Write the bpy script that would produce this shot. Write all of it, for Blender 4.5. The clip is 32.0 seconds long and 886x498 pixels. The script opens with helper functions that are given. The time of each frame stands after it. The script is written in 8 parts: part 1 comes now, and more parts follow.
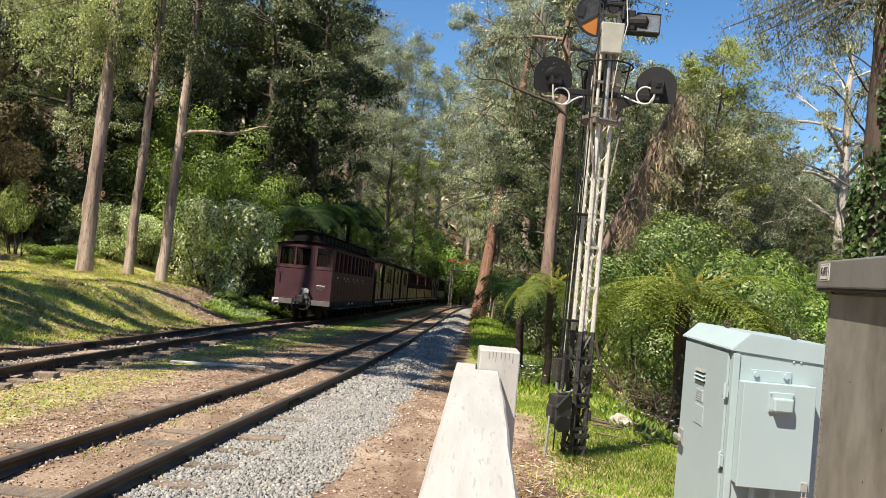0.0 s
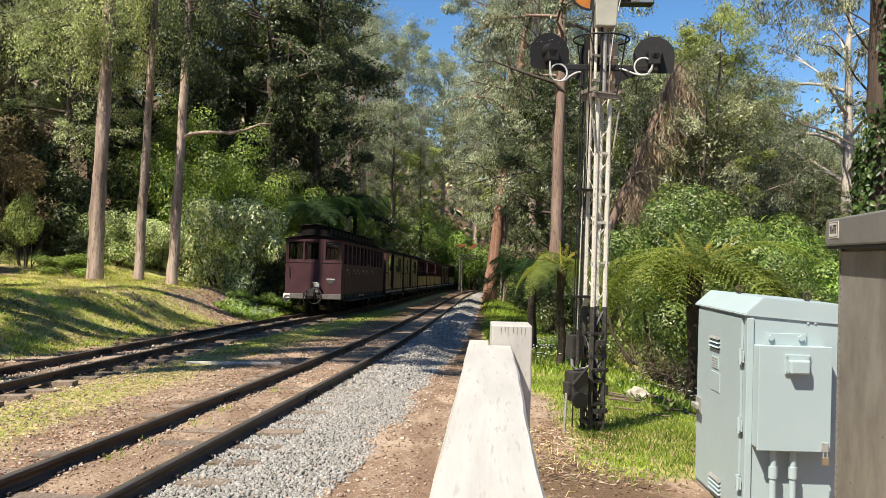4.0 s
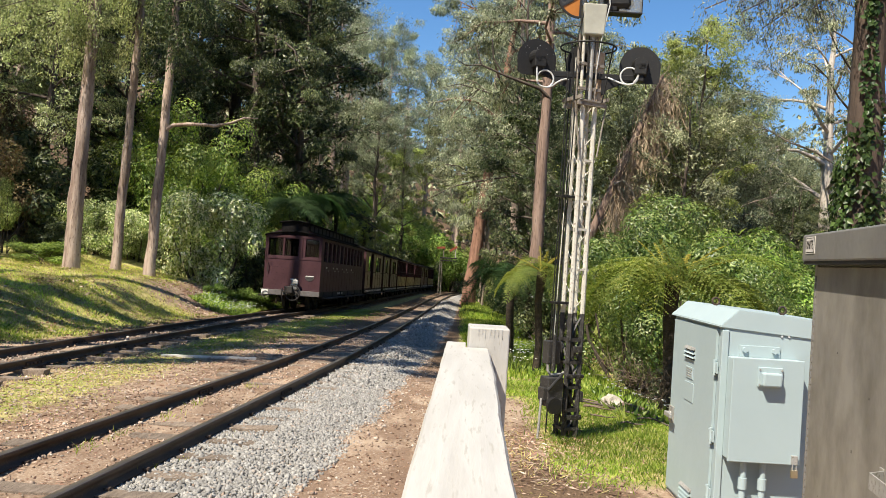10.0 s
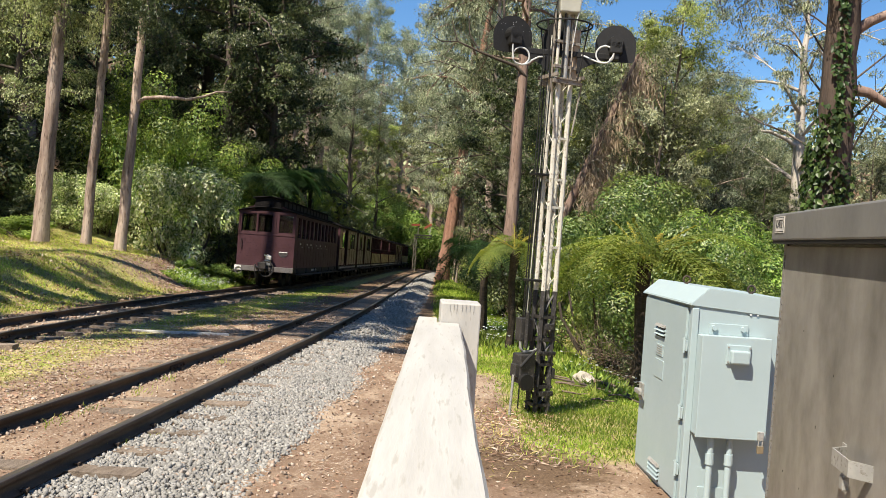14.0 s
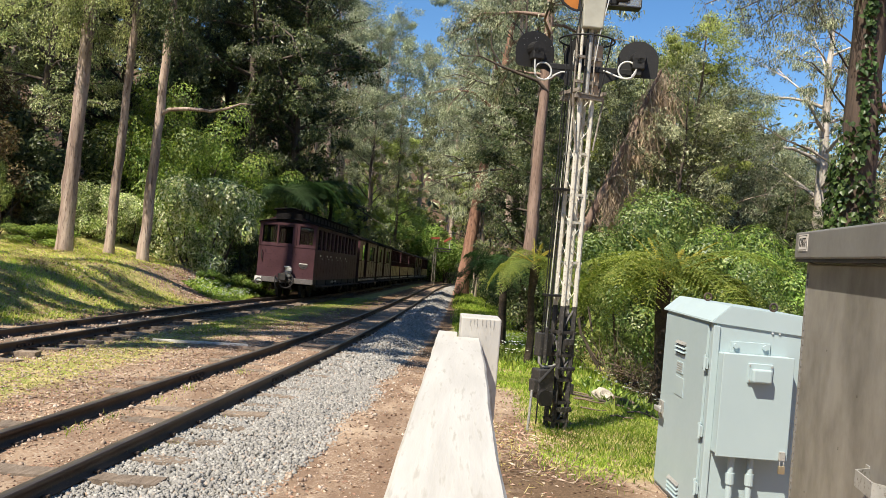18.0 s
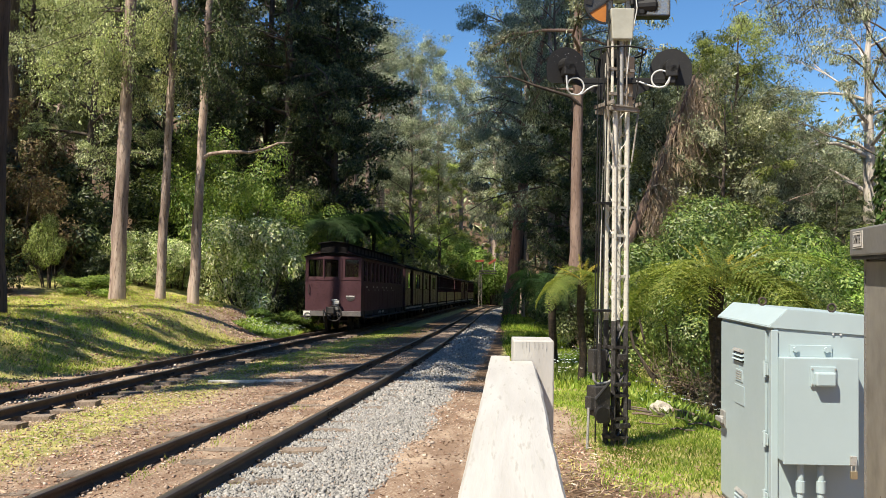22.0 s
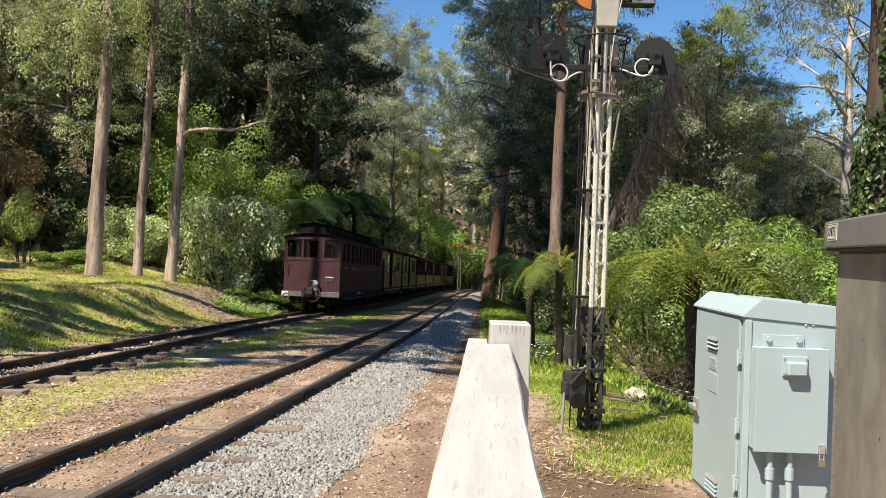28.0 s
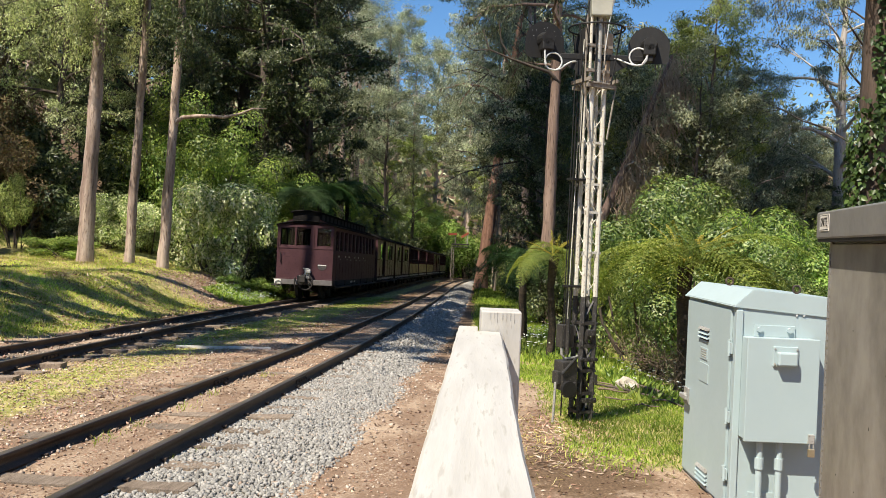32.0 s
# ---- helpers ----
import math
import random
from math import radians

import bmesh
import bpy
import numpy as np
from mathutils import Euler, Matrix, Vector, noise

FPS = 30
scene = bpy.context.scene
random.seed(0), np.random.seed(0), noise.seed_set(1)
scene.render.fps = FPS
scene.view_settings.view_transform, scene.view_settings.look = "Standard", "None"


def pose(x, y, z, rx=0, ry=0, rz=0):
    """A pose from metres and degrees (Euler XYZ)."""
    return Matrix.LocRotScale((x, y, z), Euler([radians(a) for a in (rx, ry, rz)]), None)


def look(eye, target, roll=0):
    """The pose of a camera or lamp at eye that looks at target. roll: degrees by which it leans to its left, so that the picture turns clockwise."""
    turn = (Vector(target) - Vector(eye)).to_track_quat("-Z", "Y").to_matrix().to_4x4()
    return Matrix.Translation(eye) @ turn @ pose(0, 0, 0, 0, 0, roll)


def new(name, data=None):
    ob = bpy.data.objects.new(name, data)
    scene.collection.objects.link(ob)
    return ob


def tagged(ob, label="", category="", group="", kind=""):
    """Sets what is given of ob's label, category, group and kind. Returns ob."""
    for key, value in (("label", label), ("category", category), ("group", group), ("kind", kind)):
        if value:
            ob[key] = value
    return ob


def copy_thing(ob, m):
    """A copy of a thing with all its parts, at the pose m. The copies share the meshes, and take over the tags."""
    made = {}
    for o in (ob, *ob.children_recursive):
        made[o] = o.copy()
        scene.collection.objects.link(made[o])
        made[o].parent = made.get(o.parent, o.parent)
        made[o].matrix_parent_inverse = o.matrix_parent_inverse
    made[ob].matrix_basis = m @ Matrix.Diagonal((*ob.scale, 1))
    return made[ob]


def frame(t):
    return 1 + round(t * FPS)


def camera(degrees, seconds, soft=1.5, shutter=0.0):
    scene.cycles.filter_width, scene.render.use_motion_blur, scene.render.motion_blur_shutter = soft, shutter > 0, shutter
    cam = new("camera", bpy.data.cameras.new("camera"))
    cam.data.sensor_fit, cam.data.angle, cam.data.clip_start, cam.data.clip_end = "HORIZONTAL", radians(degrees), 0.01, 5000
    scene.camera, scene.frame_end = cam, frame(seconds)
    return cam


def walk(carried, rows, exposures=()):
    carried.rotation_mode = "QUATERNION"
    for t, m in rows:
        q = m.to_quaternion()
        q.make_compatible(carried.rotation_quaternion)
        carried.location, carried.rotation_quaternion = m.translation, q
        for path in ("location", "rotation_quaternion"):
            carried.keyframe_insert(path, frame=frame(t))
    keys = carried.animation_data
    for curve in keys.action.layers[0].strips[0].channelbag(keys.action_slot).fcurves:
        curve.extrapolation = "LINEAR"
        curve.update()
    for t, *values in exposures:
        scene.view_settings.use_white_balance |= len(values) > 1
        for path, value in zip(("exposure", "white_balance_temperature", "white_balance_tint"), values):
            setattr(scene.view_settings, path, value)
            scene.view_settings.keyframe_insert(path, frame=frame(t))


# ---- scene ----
cam = camera(55.0, 32.0, soft=0.7)
PATH = [
    (0, (-0.002, -0.004, 1.322), (-0.016, 1.995, 1.363), 5.0),
    (0.5, (-0.005, -0.019, 1.319), (-0.033, 1.98, 1.387), 4.9),
    (1, (0.0, -0.028, 1.327), (-0.038, 1.97, 1.403), 4.1),
    (1.5, (0.005, -0.002, 1.318), (-0.031, 1.997, 1.383), 3.2),
    (2, (0.01, -0.006, 1.31), (-0.021, 1.993, 1.352), 2.3),
    (2.5, (0.005, -0.005, 1.306), (-0.02, 1.995, 1.326), 1.6),
    (3, (0.004, 0.003, 1.303), (-0.02, 2.002, 1.311), 1.3),
    (3.5, (0.003, -0.003, 1.305), (-0.027, 1.997, 1.312), 1.2),
    (5.5, (0.003, 0.004, 1.303), (-0.012, 2.003, 1.32), 2.7),
    (6, (0.0, -0.005, 1.303), (-0.007, 1.995, 1.323), 3.1),
    (6.5, (-0.001, -0.005, 1.303), (-0.007, 1.995, 1.327), 3.3),
    (7, (-0.001, -0.001, 1.303), (-0.007, 1.999, 1.332), 3.4),
    (7.5, (0.0, -0.001, 1.301), (-0.008, 1.999, 1.333), 3.4),
    (8, (0.0, -0.006, 1.301), (-0.007, 1.994, 1.332), 3.5),
    (8.5, (0.0, 0.001, 1.302), (-0.005, 2.0, 1.329), 3.5),
    (9, (0.0, 0.0, 1.3), (0.0, 2.0, 1.324), 3.6),
    (9.5, (-0.002, 0.0, 1.3), (0.005, 2.0, 1.321), 3.6),
    (10, (0.002, -0.006, 1.303), (0.017, 1.994, 1.317), 3.5),
    (10.5, (0.003, -0.002, 1.303), (0.027, 1.998, 1.308), 3.5),
    (11, (0.006, -0.008, 1.301), (0.04, 1.992, 1.295), 3.7),
    (11.5, (0.007, 0.006, 1.3), (0.052, 2.006, 1.284), 3.9),
    (12, (0.005, -0.003, 1.299), (0.062, 1.996, 1.277), 4.0),
    (12.5, (0.006, -0.01, 1.299), (0.072, 1.988, 1.273), 4.0),
    (13, (0.008, -0.013, 1.299), (0.08, 1.985, 1.269), 4.0),
    (13.5, (0.009, -0.002, 1.298), (0.085, 1.996, 1.265), 4.0),
    (14, (0.008, -0.003, 1.298), (0.086, 1.995, 1.263), 4.0),
    (14.5, (0.009, -0.001, 1.297), (0.086, 1.997, 1.261), 4.1),
    (16.5, (0.009, -0.004, 1.297), (0.072, 1.994, 1.269), 4.8),
    (17, (0.007, -0.004, 1.3), (0.056, 1.995, 1.279), 4.8),
    (17.5, (0.005, -0.005, 1.3), (0.042, 1.995, 1.287), 4.8),
    (18, (0.004, -0.009, 1.3), (0.034, 1.99, 1.293), 4.7),
    (18.5, (0.001, 0.005, 1.302), (0.027, 2.004, 1.298), 4.5),
    (19, (0.002, -0.012, 1.302), (0.016, 1.988, 1.305), 4.0),
    (19.5, (0.001, -0.001, 1.302), (-0.003, 1.999, 1.312), 3.2),
    (20, (-0.001, -0.001, 1.303), (-0.029, 1.998, 1.325), 2.0),
    (20.5, (-0.001, 0.006, 1.304), (-0.048, 2.005, 1.336), 1.2),
    (21, (-0.001, 0.005, 1.304), (-0.061, 2.003, 1.344), 0.6),
    (21.5, (0.0, 0.003, 1.304), (-0.069, 2.002, 1.347), 0.5),
    (22, (0.001, 0.002, 1.305), (-0.075, 2.0, 1.349), 0.6),
    (22.5, (0.001, 0.0, 1.304), (-0.084, 1.998, 1.351), 0.6),
    (23, (0.0, 0.008, 1.302), (-0.09, 2.006, 1.354), 0.5),
    (23.5, (0.0, 0.007, 1.303), (-0.094, 2.004, 1.358), 0.4),
    (24, (0.003, 0.007, 1.304), (-0.09, 2.004, 1.357), 0.3),
    (24.5, (0.006, 0.006, 1.304), (-0.078, 2.004, 1.349), 0.4),
    (25, (0.006, 0.005, 1.303), (-0.066, 2.003, 1.338), 0.6),
    (25.5, (0.007, -0.004, 1.302), (-0.05, 1.995, 1.324), 0.9),
    (27.5, (0.002, 0.0, 1.301), (-0.029, 2.0, 1.308), 1.8),
    (28, (0.001, -0.008, 1.303), (-0.027, 1.992, 1.309), 1.9),
    (28.5, (0.001, 0.006, 1.302), (-0.025, 2.006, 1.307), 2.1),
    (29, (0.002, 0.001, 1.301), (-0.024, 2.001, 1.305), 2.1),
    (29.5, (0.002, 0.002, 1.302), (-0.024, 2.002, 1.303), 2.2),
    (30, (0.003, 0.003, 1.3), (-0.022, 2.003, 1.299), 2.4),
    (30.5, (0.003, 0.001, 1.3), (-0.02, 2.001, 1.294), 2.5),
    (31, (0.002, 0.005, 1.299), (-0.018, 2.004, 1.29), 2.5),
    (31.5, (0.003, 0.014, 1.299), (-0.012, 2.014, 1.286), 2.3),
    (32, (0.006, 0.004, 1.298), (-0.005, 2.004, 1.279), 2.3),
]
walk(cam, [(t, look(eye, target, roll)) for t, eye, target, roll in PATH], exposures=[(0, 0.88, 6700, 11), (32, 0.88, 6700, 11)])

# ---- sun and sky ----
SUN_WAY = Vector((0.45, 0.51, -1.0)).normalized()
sky_world = bpy.data.worlds.new("sky")
scene.world = sky_world
sky_world.use_nodes = True
wn = sky_world.node_tree.nodes
wl = sky_world.node_tree.links
sky = wn.new("ShaderNodeTexSky")
sky.sky_type = "NISHITA"
sky.sun_disc = False
sky.sun_elevation = radians(55)
sky.altitude = 250
sky.sun_rotation = math.atan2(-SUN_WAY.x, -SUN_WAY.y)
sky.air_density, sky.dust_density, sky.ozone_density = 1.0, 0.2, 5.0
deep = wn.new("ShaderNodeHueSaturation")
deep.inputs["Saturation"].default_value, deep.inputs["Value"].default_value = 1.18, 1.58
wl.new(sky.outputs[0], deep.inputs["Color"])
wl.new(deep.outputs[0], wn["Background"].inputs["Color"])
wn["Background"].inputs["Strength"].default_value = 0.055
sun_lamp = bpy.data.lights.new("sun", "SUN")
sun_lamp.energy, sun_lamp.angle, sun_lamp.color = 5.0, radians(0.5), (1.0, 0.93, 0.80)
sun_ob = new("sun", sun_lamp)
sun_ob.matrix_world = look((0, 0, 60), Vector((0, 0, 60)) + SUN_WAY)

# ---- materials ----
def ramp(nt, fac, stops):
    n = nt.nodes.new("ShaderNodeValToRGB")
    el = n.color_ramp.elements
    while len(el) < len(stops):
        el.new(0.5)
    for e, (p, c) in zip(el, stops):
        e.position, e.color = p, (*c, 1)
    nt.links.new(fac, n.inputs[0])
    return n.outputs[0]


def noise_tex(nt, scale, detail=5.0, rough=0.6, coords="Object", stretch=None, dist=0.0):
    tc = nt.nodes.new("ShaderNodeTexCoord")
    src = tc.outputs[coords]
    if stretch:
        mp = nt.nodes.new("ShaderNodeMapping")
        mp.inputs["Scale"].default_value = stretch
        nt.links.new(src, mp.inputs["Vector"])
        src = mp.outputs[0]
    n = nt.nodes.new("ShaderNodeTexNoise")
    n.inputs["Scale"].default_value = scale
    n.inputs["Detail"].default_value = detail
    n.inputs["Roughness"].default_value = rough
    n.inputs["Distortion"].default_value = dist
    nt.links.new(src, n.inputs["Vector"])
    return n.outputs["Fac"]


def mixed(nt, fac, a, b, mode="MIX"):
    n = nt.nodes.new("ShaderNodeMix")
    n.data_type, n.blend_type = "RGBA", mode
    for sock, v in ((n.inputs[0], fac), (n.inputs[6], a), (n.inputs[7], b)):
        if isinstance(v, (int, float)):
            sock.default_value = v
        elif isinstance(v, tuple):
            sock.default_value = (*v, 1)
        else:
            nt.links.new(v, sock)
    return n.outputs[2]


def bumped(nt, height, strength, distance):
    n = nt.nodes.new("ShaderNodeBump")
    n.inputs["Strength"].default_value, n.inputs["Distance"].default_value = strength, distance
    nt.links.new(height, n.inputs["Height"])
    return n.outputs[0]


def base_mat(name):
    m = bpy.data.materials.new(name)
    m.use_nodes = True
    return m, m.node_tree, m.node_tree.nodes["Principled BSDF"]


def surface(name, a, b, c=None, scale=3.0, fine=40.0, rough=0.6, metal=0.0, bump=0.3, depth=0.004, stretch=None,
            spread=0.0, lo=0.35, hi=0.68, coords="Object"):
    """A worn surface: colours a and b by coarse noise, flecks of c by fine noise, bump by both."""
    m, nt, p = base_mat(name)
    coarse = noise_tex(nt, scale, 6, 0.65, coords, stretch)
    small = noise_tex(nt, fine, 4, 0.6, coords, stretch)
    col = ramp(nt, coarse, [(lo, a), (hi, b)])
    if c:
        col = mixed(nt, ramp(nt, small, [(0.56, (0, 0, 0)), (0.66, (1, 1, 1))]), col, c)
    if spread:
        oi = nt.nodes.new("ShaderNodeObjectInfo")
        hs = nt.nodes.new("ShaderNodeHueSaturation")
        mr = nt.nodes.new("ShaderNodeMapRange")
        mr.inputs[3].default_value, mr.inputs[4].default_value = 1 - spread, 1 + spread
        nt.links.new(oi.outputs["Random"], mr.inputs[0])
        nt.links.new(mr.outputs[0], hs.inputs["Value"])
        nt.links.new(col, hs.inputs["Color"])
        col = hs.outputs[0]
    nt.links.new(col, p.inputs["Base Color"])
    rr = nt.nodes.new("ShaderNodeMapRange")
    rr.inputs[3].default_value, rr.inputs[4].default_value = max(0.05, rough - 0.12), min(1, rough + 0.12)
    nt.links.new(small, rr.inputs[0])
    nt.links.new(rr.outputs[0], p.inputs["Roughness"])
    p.inputs["Metallic"].default_value = metal
    nt.links.new(bumped(nt, mixed(nt, 0.5, coarse, small), bump, depth), p.inputs["Normal"])
    return m


def leaf_mat(name, cols, rough=0.5, glow=0.3, clump=0.35, gloss=0.22):
    """Leaves: colour by leaf and by clump, some light passing through."""
    m, nt, p = base_mat(name)
    g = nt.nodes.new("ShaderNodeNewGeometry")
    col = ramp(nt, g.outputs["Random Per Island"], [(i / max(1, len(cols) - 1), c) for i, c in enumerate(cols)])
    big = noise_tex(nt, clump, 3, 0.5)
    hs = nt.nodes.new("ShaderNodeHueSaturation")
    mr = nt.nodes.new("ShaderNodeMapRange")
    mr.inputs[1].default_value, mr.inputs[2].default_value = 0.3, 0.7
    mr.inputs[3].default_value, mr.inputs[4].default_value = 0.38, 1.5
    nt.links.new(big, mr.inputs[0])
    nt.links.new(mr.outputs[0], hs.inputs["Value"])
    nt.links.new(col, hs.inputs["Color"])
    oi = nt.nodes.new("ShaderNodeObjectInfo")
    mr2 = nt.nodes.new("ShaderNodeMapRange")
    mr2.inputs[3].default_value, mr2.inputs[4].default_value = 0.485, 0.51
    nt.links.new(oi.outputs["Random"], mr2.inputs[0])
    nt.links.new(mr2.outputs[0], hs.inputs["Hue"])
    nt.links.new(hs.outputs[0], p.inputs["Base Color"])
    p.inputs["Roughness"].default_value = rough
    p.inputs["Specular IOR Level"].default_value = gloss
    tr = nt.nodes.new("ShaderNodeBsdfTranslucent")
    br = nt.nodes.new("ShaderNodeHueSaturation")
    br.inputs["Value"].default_value, br.inputs["Saturation"].default_value = 1.7, 1.1
    nt.links.new(hs.outputs[0], br.inputs["Color"])
    nt.links.new(br.outputs[0], tr.inputs["Color"])
    mx = nt.nodes.new("ShaderNodeMixShader")
    mx.inputs[0].default_value = glow
    nt.links.new(p.outputs[0], mx.inputs[1])
    nt.links.new(tr.outputs[0], mx.inputs[2])
    nt.links.new(mx.outputs[0], nt.nodes["Material Output"].inputs["Surface"])
    return m


def glass_mat(name, tint, rough=0.05, clear=0.7):
    m, nt, p = base_mat(name)
    p.inputs["Base Color"].default_value = (*tint, 1)
    p.inputs["Roughness"].default_value = rough
    p.inputs["Transmission Weight"].default_value = clear
    p.inputs["IOR"].default_value = 1.45
    return m


M = {}
M["rail"] = surface("rail steel", (0.030, 0.022, 0.018), (0.075, 0.052, 0.040), (0.10, 0.07, 0.05), 2.5, 60, 0.6, 0.3, 0.35, 0.002)
M["railtop"] = surface("worn rail head", (0.14, 0.12, 0.10), (0.22, 0.19, 0.16), None, 3, 60, 0.42, 0.7, 0.1, 0.001)
M["iron"] = surface("rusty iron", (0.03, 0.022, 0.018), (0.09, 0.055, 0.035), (0.15, 0.12, 0.10), 8, 70, 0.75, 0.2, 0.4, 0.003)
M["sleeper"] = surface("weathered sleeper", (0.130, 0.098, 0.072), (0.280, 0.220, 0.165), (0.075, 0.055, 0.042), 4, 30, 0.9, 0, 0.8, 0.012, (8, 1.2, 6), 0.25)
M["white"] = surface("white painted timber", (0.385, 0.371, 0.340), (0.460, 0.446, 0.412), (0.350, 0.332, 0.296), 30, 120, 0.6, 0, 0.45, 0.002, (1, 0.10, 0.25), 0, 0.36, 0.60)
M["whitemetal"] = surface("old white paint on steel", (0.50, 0.475, 0.40), (0.62, 0.60, 0.53), (0.27, 0.225, 0.16), 5, 45, 0.5, 0, 0.25, 0.002)
M["black"] = surface("black paint on steel", (0.004, 0.004, 0.004), (0.009, 0.0085, 0.008), (0.018, 0.017, 0.016), 5, 50, 0.6, 0.1, 0.3, 0.002)
M["rustgrey"] = surface("rusty grey weathered steel", (0.15, 0.125, 0.10), (0.32, 0.295, 0.255), (0.11, 0.062, 0.035), 7, 50, 0.75, 0.1, 0.4, 0.002)
M["baseblack"] = surface("worn black base paint", (0.018, 0.017, 0.016), (0.042, 0.039, 0.036), (0.10, 0.094, 0.086), 5, 50, 0.5, 0.1, 0.3, 0.002)
M["galv"] = surface("galvanised steel", (0.30, 0.30, 0.28), (0.46, 0.45, 0.42), (0.22, 0.20, 0.17), 6, 60, 0.5, 0.4, 0.2, 0.002)
M["smoked"] = surface("smoked grey signal glass", (0.030, 0.029, 0.027), (0.062, 0.060, 0.055), None, 5, 40, 0.25, 0, 0.05, 0.001)
M["beige"] = surface("grey beige box paint", (0.33, 0.325, 0.27), (0.42, 0.415, 0.35), None, 5, 40, 0.5, 0.0, 0.12, 0.002)
M["orange"] = surface("orange plate", (0.34, 0.115, 0.015), (0.42, 0.155, 0.02), None, 4, 40, 0.45, 0, 0.1, 0.001)
M["bluegrey"] = surface("pale blue grey enamel", (0.330, 0.412, 0.424), (0.368, 0.452, 0.464), None, 1.6, 26, 0.42, 0, 0.06, 0.002, None, 0, 0.3, 0.7)
M["darkgrey"] = surface("dull brown grey steel", (0.165, 0.152, 0.132), (0.315, 0.296, 0.262), None, 3.2, 18, 0.42, 0.2, 0.08, 0.002, (1, 1, 0.75), 0, 0.30, 0.62)
M["darkgreytop"] = surface("grey steel lid", (0.182, 0.178, 0.169), (0.236, 0.230, 0.216), None, 2.5, 30, 0.45, 0.2, 0.1, 0.002)
M["maroon"] = surface("dull maroon carriage paint", (0.050, 0.023, 0.026), (0.076, 0.036, 0.041), (0.044, 0.020, 0.022), 1.2, 14, 0.5, 0, 0.12, 0.003)
M["varnish"] = surface("glossy maroon carriage varnish", (0.072, 0.030, 0.026), (0.105, 0.046, 0.036), None, 1.2, 14, 0.30, 0, 0.05, 0.002)
M["redbright"] = surface("red carriage paint", (0.20, 0.015, 0.018), (0.28, 0.03, 0.03), None, 1.5, 14, 0.5, 0, 0.1, 0.003)
M["signalred"] = surface("faded red enamel", (0.22, 0.050, 0.025), (0.30, 0.075, 0.04), None, 3, 20, 0.5, 0, 0.1, 0.002)
M["varnish"].node_tree.nodes["Principled BSDF"].inputs["Specular IOR Level"].default_value = 0.24
for key in ("maroon",):
    M[key].node_tree.nodes["Principled BSDF"].inputs["Specular IOR Level"].default_value = 0.12
M["roof"] = surface("sooty canvas roof", (0.006, 0.0055, 0.0055), (0.014, 0.012, 0.012), (0.026, 0.022, 0.021), 1.6, 18, 0.9, 0, 0.3, 0.006)
M["cream"] = surface("ochre cream panel paint", (0.36, 0.28, 0.11), (0.46, 0.37, 0.16), None, 1.4, 16, 0.45, 0, 0.12, 0.003)
for key in ("cream", "roof"):
    M[key].node_tree.nodes["Principled BSDF"].inputs["Specular IOR Level"].default_value = 0.1
M["under"] = surface("grimy underframe", (0.012, 0.011, 0.01), (0.035, 0.03, 0.026), (0.05, 0.04, 0.03), 3, 30, 0.8, 0.1, 0.4, 0.004)
M["buffer"] = surface("grey buffer beam", (0.085, 0.076, 0.072), (0.14, 0.125, 0.118), (0.05, 0.045, 0.042), 3, 30, 0.7, 0, 0.3, 0.003)
M["lettering"] = surface("faded white lettering", (0.55, 0.52, 0.47), (0.70, 0.68, 0.62), None, 6, 40, 0.6, 0, 0.05, 0.001)
M["glass"] = glass_mat("carriage window glass", (0.42, 0.45, 0.43), 0.0, 1.0)
M["lens"] = glass_mat("signal lens", (0.50, 0.51, 0.50), 0.12)
M["conduit"] = surface("light grey conduit", (0.50, 0.51, 0.50), (0.62, 0.63, 0.62), None, 5, 40, 0.4, 0, 0.05, 0.001)
M["brass"] = surface("brass padlock", (0.42, 0.34, 0.20), (0.55, 0.47, 0.32), None, 12, 60, 0.35, 0.8, 0.1, 0.001)
M["bark_pale"] = surface("pale smooth gum bark", (0.20, 0.140, 0.110), (0.50, 0.395, 0.325), (0.12, 0.080, 0.060), 1.0, 7, 0.9, 0, 0.9, 0.03, (4.0, 4.0, 0.5), 0.12, 0.38, 0.62)
M["bark_red"] = surface("shedding red brown bark", (0.165, 0.104, 0.078), (0.33, 0.235, 0.185), (0.075, 0.048, 0.036), 1.3, 8, 0.9, 0, 0.9, 0.03, (4.0, 4.0, 0.35), 0.15)
M["bark_dark"] = surface("dark furrowed bark", (0.045, 0.034, 0.026), (0.125, 0.095, 0.075), (0.03, 0.024, 0.02), 1.6, 9, 0.95, 0, 0.9, 0.03, (4.0, 4.0, 0.5), 0.2)
M["bark_rust"] = surface("red brown stringy bark", (0.19, 0.095, 0.06), (0.36, 0.205, 0.14), (0.10, 0.05, 0.035), 1.3, 8, 0.9, 0, 0.9, 0.03, (4.0, 4.0, 0.35))
M["bark_white"] = surface("smooth white gum bark", (0.38, 0.33, 0.28), (0.58, 0.53, 0.46), (0.24, 0.19, 0.15), 1.0, 7, 0.85, 0, 0.6, 0.02, (3.0, 3.0, 0.4))
M["bark_ivy"] = surface("dark brown smooth bark", (0.052, 0.036, 0.027), (0.125, 0.086, 0.064), (0.034, 0.025, 0.019), 1.6, 9, 0.95, 0, 0.9, 0.03, (4.0, 4.0, 0.5))
M["bark_fern"] = surface("fibrous fern trunk", (0.018, 0.013, 0.009), (0.06, 0.042, 0.028), (0.09, 0.065, 0.045), 6, 40, 0.95, 0, 1.0, 0.03, (1, 1, 3))
